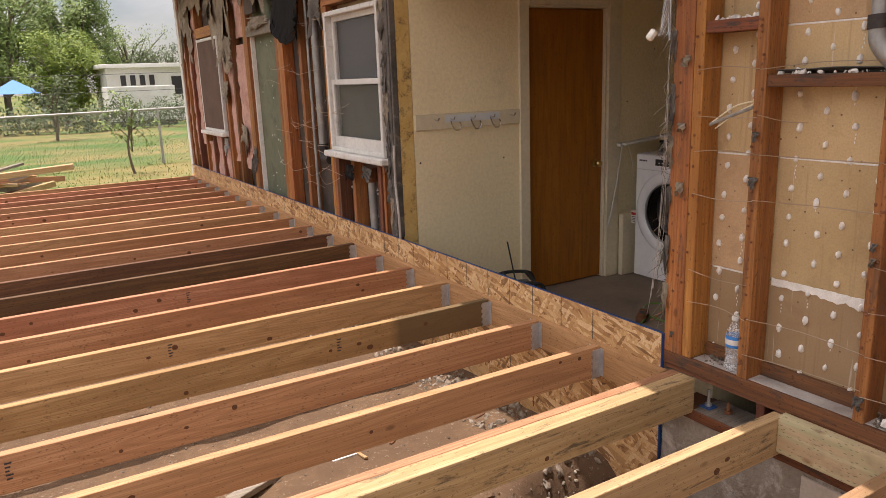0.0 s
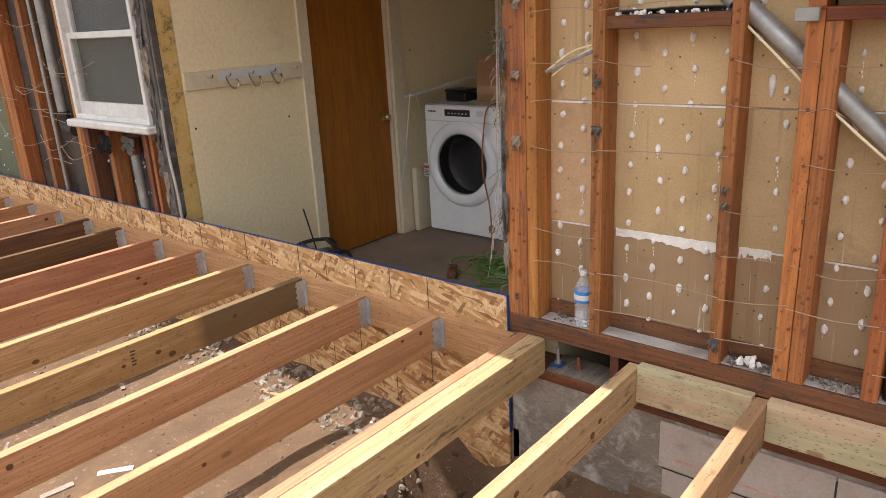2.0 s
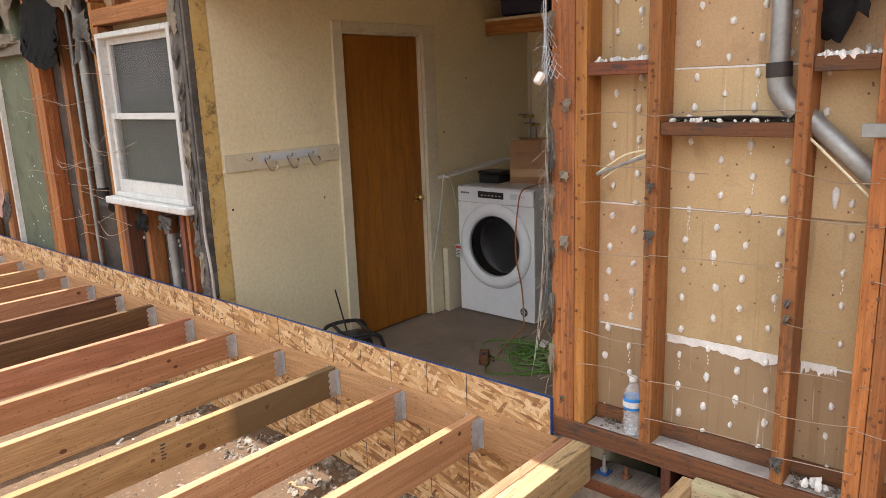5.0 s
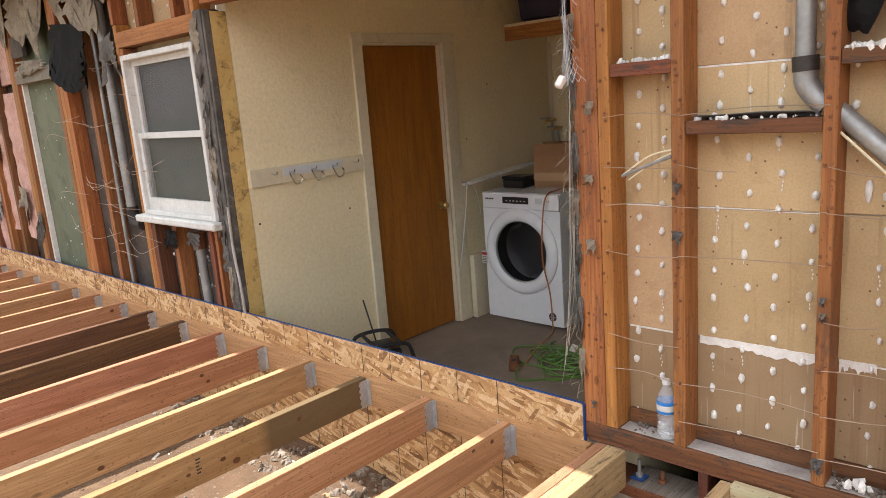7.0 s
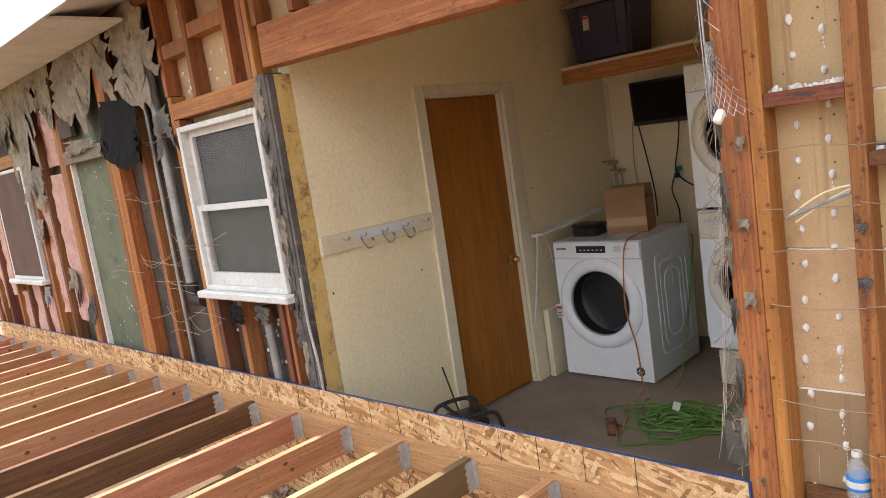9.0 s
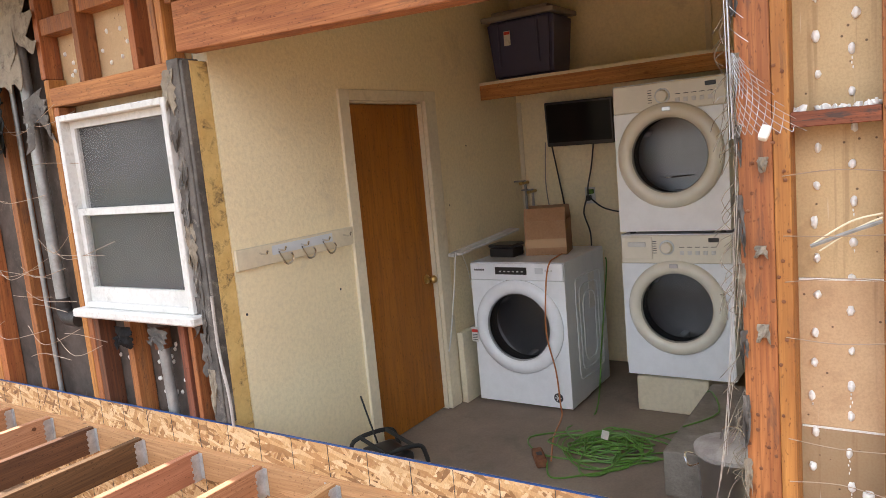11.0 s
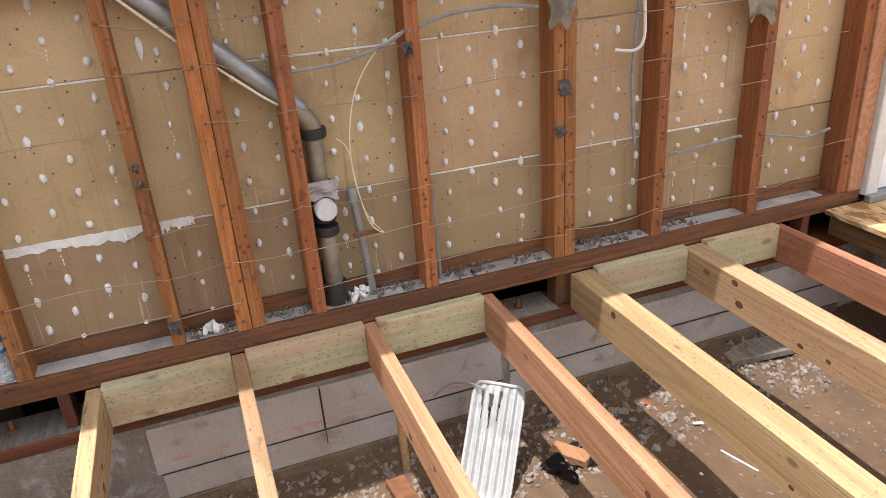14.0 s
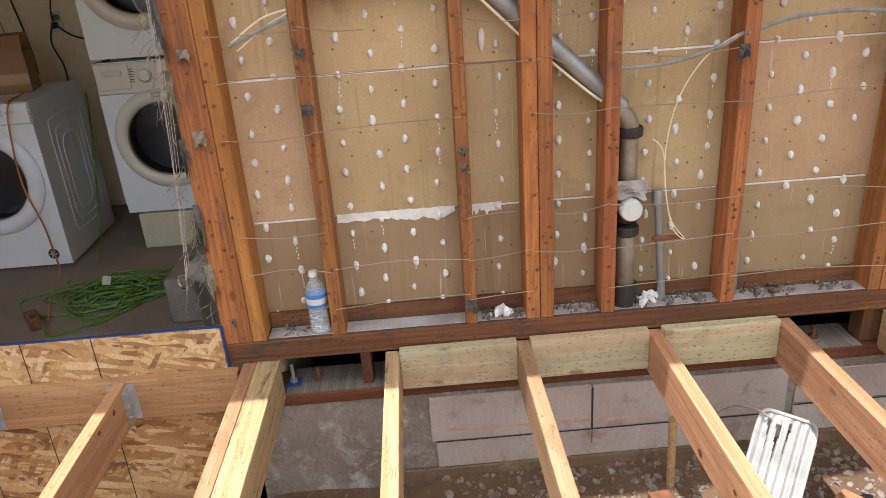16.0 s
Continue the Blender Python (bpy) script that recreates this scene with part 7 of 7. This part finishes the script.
def leaves(centres, count, size, seed):
    """Many small leaf quads about clump centres: (x, y, z, radius)."""
    rnd = random.Random(seed)
    vs, fs = [], []
    for _ in range(count):
        cx, cy, cz, r = rnd.choice(centres)
        d = Vector((rnd.gauss(0, 1), rnd.gauss(0, 1), rnd.gauss(0, 1))).normalized() * r * rnd.random() ** 0.45
        p = Vector((cx, cy, cz)) + d
        u = Vector((rnd.gauss(0, 1), rnd.gauss(0, 1), rnd.gauss(0, 1))).normalized() * size * rnd.uniform(0.6, 1.3)
        w = u.orthogonal().normalized() * size * rnd.uniform(0.25, 0.5)
        b = len(vs)
        vs += [p - u, p + w, p + u, p - w]
        fs.append((b, b + 1, b + 2, b + 3))
    me = bpy.data.meshes.new("crown")
    me.from_pydata(vs, [], fs)
    return me


def tree(x, y, z, height, spread, n_limbs, n_leaves, leaf, mat, seed, label, trunk=0.12, low=0.35):
    rnd = random.Random(seed)
    t = thing("tree", (x, y, z), label, "tree")
    bm = bmesh.new()
    tube(bm, smooth_path([(x, y, z - 0.1), (x + rnd.uniform(-0.1, 0.1), y, z + height * 0.3), (x + rnd.uniform(-0.2, 0.2) * spread, y, z + height * 0.7)], 4), [trunk * (1 - 0.075 * k) for k in range(9)], 7)
    centres = []
    for k in range(n_limbs):
        a, h0 = rnd.uniform(0, 6.28), z + height * rnd.uniform(low * 0.5, 0.6)
        e = (x + math.cos(a) * spread * rnd.uniform(0.4, 1), y + math.sin(a) * spread * rnd.uniform(0.4, 1), z + height * rnd.uniform(low, 1.0))
        mid = ((x + e[0]) / 2, (y + e[1]) / 2, (h0 + e[2]) / 2 + 0.06 * height)
        tube(bm, smooth_path([(x, y, h0), mid, e], 3), [trunk * 0.4 * (1 - 0.13 * q) for q in range(7)], 5)
        centres.append((*e, spread * rnd.uniform(0.16, 0.34)))
        centres.append((*mid, spread * rnd.uniform(0.12, 0.25)))
    part("trunk", bm, BARK, t, "", True)
    me = leaves(centres, n_leaves, leaf, seed)
    me.materials.append(mat)
    c = new("crown", me)
    c.parent, c.matrix_parent_inverse = t, Matrix.Translation(-t.location)
    return t


tree(0.05, 14.0, -0.52, 1.75, 0.55, 12, 420, 0.045, LEAF, 1, "thin young sapling with sparse leaves by the fence", 0.03, 0.3)
tree(-0.55, 27.0, -0.52, 2.4, 0.9, 14, 900, 0.07, LEAF_DARK, 2, "small leafy shrub tree beyond the fence", 0.06, 0.35)
tree(0.8, 41.0, -0.5, 4.4, 1.9, 70, 24000, 0.085, LEAF_LIME, 4, "dense bright lime-green tree", 0.15, 0.2)
tree(-1.6, 52.0, -0.5, 8.0, 3.4, 70, 24000, 0.12, LEAF, 5, "tall airy spring tree with bare twigs showing", 0.25, 0.3)
tree(2.4, 55.0, -0.5, 8.8, 3.2, 76, 24000, 0.12, LEAF, 6, "tall airy spring tree with bare twigs showing", 0.25, 0.3)
tree(7.0, 60.0, -0.5, 6.0, 3.0, 36, 4000, 0.10, LEAF, 7, "thin pale tree far behind the home", 0.2, 0.35)
tree(9.5, 58.0, -0.5, 4.6, 2.4, 40, 9000, 0.1, LEAF_DARK, 8, "dark round tree far behind the home", 0.2, 0.3)
tree(-6.5, 50.0, -0.5, 6.0, 3.6, 40, 9000, 0.12, LEAF_DARK, 9, "dark broad tree far off", 0.2, 0.2)
tree(-13.0, 55.0, -0.5, 7.5, 4.5, 40, 4200, 0.25, LEAF, 10, "broad spring tree far off", 0.2, 0.2)
hd = leaves([(-8 + 0.8 * k, 31.5 + 0.6 * math.sin(k), 0.05 + 0.25 * math.sin(k * 2.1), 0.75) for k in range(26)], 12000, 0.08, 12)
hd.materials.append(LEAF_DARK)
tagged(new("shrub_row", hd), "low dark row of shrubs at the lawn's end", "shrubs", "", "stuff")
gv, gf = [], []
rg = random.Random(15)
for _ in range(9000):
    x, y = rg.uniform(-5, 6), 10.6 + 16 * rg.random() ** 1.6
    h, a = rg.uniform(0.02, 0.07), rg.uniform(0, 6.28)
    b = len(gv)
    z = ground_height(x, y)
    gv += [(x - 0.008 * math.cos(a), y - 0.008 * math.sin(a), z), (x + 0.008 * math.cos(a), y + 0.008 * math.sin(a), z), (x + rg.uniform(-0.02, 0.02), y, z + h)]
    gf.append((b, b + 1, b + 2))
me = bpy.data.meshes.new("grass")
me.from_pydata(gv, [], gf)
me.materials.append(GRASS)
tagged(new("grass", me), "short patchy green and straw lawn grass", "grass", "", "stuff")

home = thing("mobile_home", (5.5, 40.0, -0.5), "white single-storey mobile home with a flat roof", "house")
part("wall", slab_box(2.6, 11.0, 38.0, 43.0, -0.55, 2.15), FAR_WHITE, home, "white siding")
part("roof", slab_box(2.3, 11.3, 37.6, 43.4, 2.151, 2.35, bevel=0.03), FAR_WHITE, home, "flat white roof edge")
for x in (3.2, 3.65, 4.1, 4.55):
    wi = part("window", slab_box(x, x + 0.33, 37.96, 37.999, 1.25, 1.85), FAR_WHITE, home)
    part("pane", slab_box(x + 0.04, x + 0.29, 37.93, 37.959, 1.3, 1.8), BLACK, wi, "dark pane")
wi = part("window", slab_box(5.6, 6.6, 37.96, 37.999, 0.75, 1.75), FAR_WHITE, home)
part("pane", slab_box(5.66, 6.54, 37.93, 37.959, 0.8, 1.7), BLACK, wi, "dark pane")
shed = thing("white_trailer", (3.4, 35.0, -0.5), "low white box trailer in front of the home", "trailer")
part("body", slab_box(2.1, 5.0, 34.0, 36.0, -0.3, 1.25, bevel=0.04), FAR_WHITE, shed, "white body")
part("skirt", slab_box(2.15, 4.95, 34.05, 35.95, -0.55, -0.31), DARK_BACK, shed, "grey skirt")
canopy = thing("blue_canopy", (-1.4, 38.0, -0.5), "bright blue pitched shade canopy far off", "canopy")
cb = bmesh.new()
apex = cb.verts.new((-1.4, 38.0, 1.75))
cor = [cb.verts.new(p) for p in ((-2.5, 36.9, 1.1), (-0.3, 36.9, 1.1), (-0.3, 39.1, 1.1), (-2.5, 39.1, 1.1))]
for k in range(4):
    cb.faces.new((cor[k], cor[(k + 1) % 4], apex))
cb.faces.new(cor[::-1])
part("cover", cb, CANVAS, canopy, "blue canvas cover")
for x, y in ((-2.45, 36.95), (-0.35, 36.95), (-0.35, 39.05), (-2.45, 39.05)):
    part("pole", cyl(bmesh.new(), (x, y, -0.55), (x, y, 1.099), 0.03, 6), GALV, canopy)
for k, x in enumerate((-1.9, -0.6, 0.6, 1.5)):
    tb = thing("garden_table", (x, 33.6, -0.5), "grey garden table far beyond the fence", "table", "garden tables")
    part("tabletop", slab_box(x - 0.45, x + 0.45, 33.3, 33.9, 0.16, 0.21), GREY_WOOD, tb)
    for a in (x - 0.38, x + 0.38):
        part("leg", slab_box(a - 0.04, a + 0.04, 33.35, 33.85, -0.53, 0.159), GREY_WOOD, tb)
line = thing("wire_line", (-12, 24, -0.5), "thin dark wires strung between two posts over the yard", "wire line")
for xx in (-12, 14):
    part("post", cyl(bmesh.new(), (xx, 24, -0.6), (xx, 24, 1.8), 0.05, 8), GREY_WOOD, line)
for zz in (1.0, 1.55):
    part("wire", tube(bmesh.new(), [(-12, 24, zz), (14, 24, zz + 0.15)], 0.008, 4), BLACK, line)
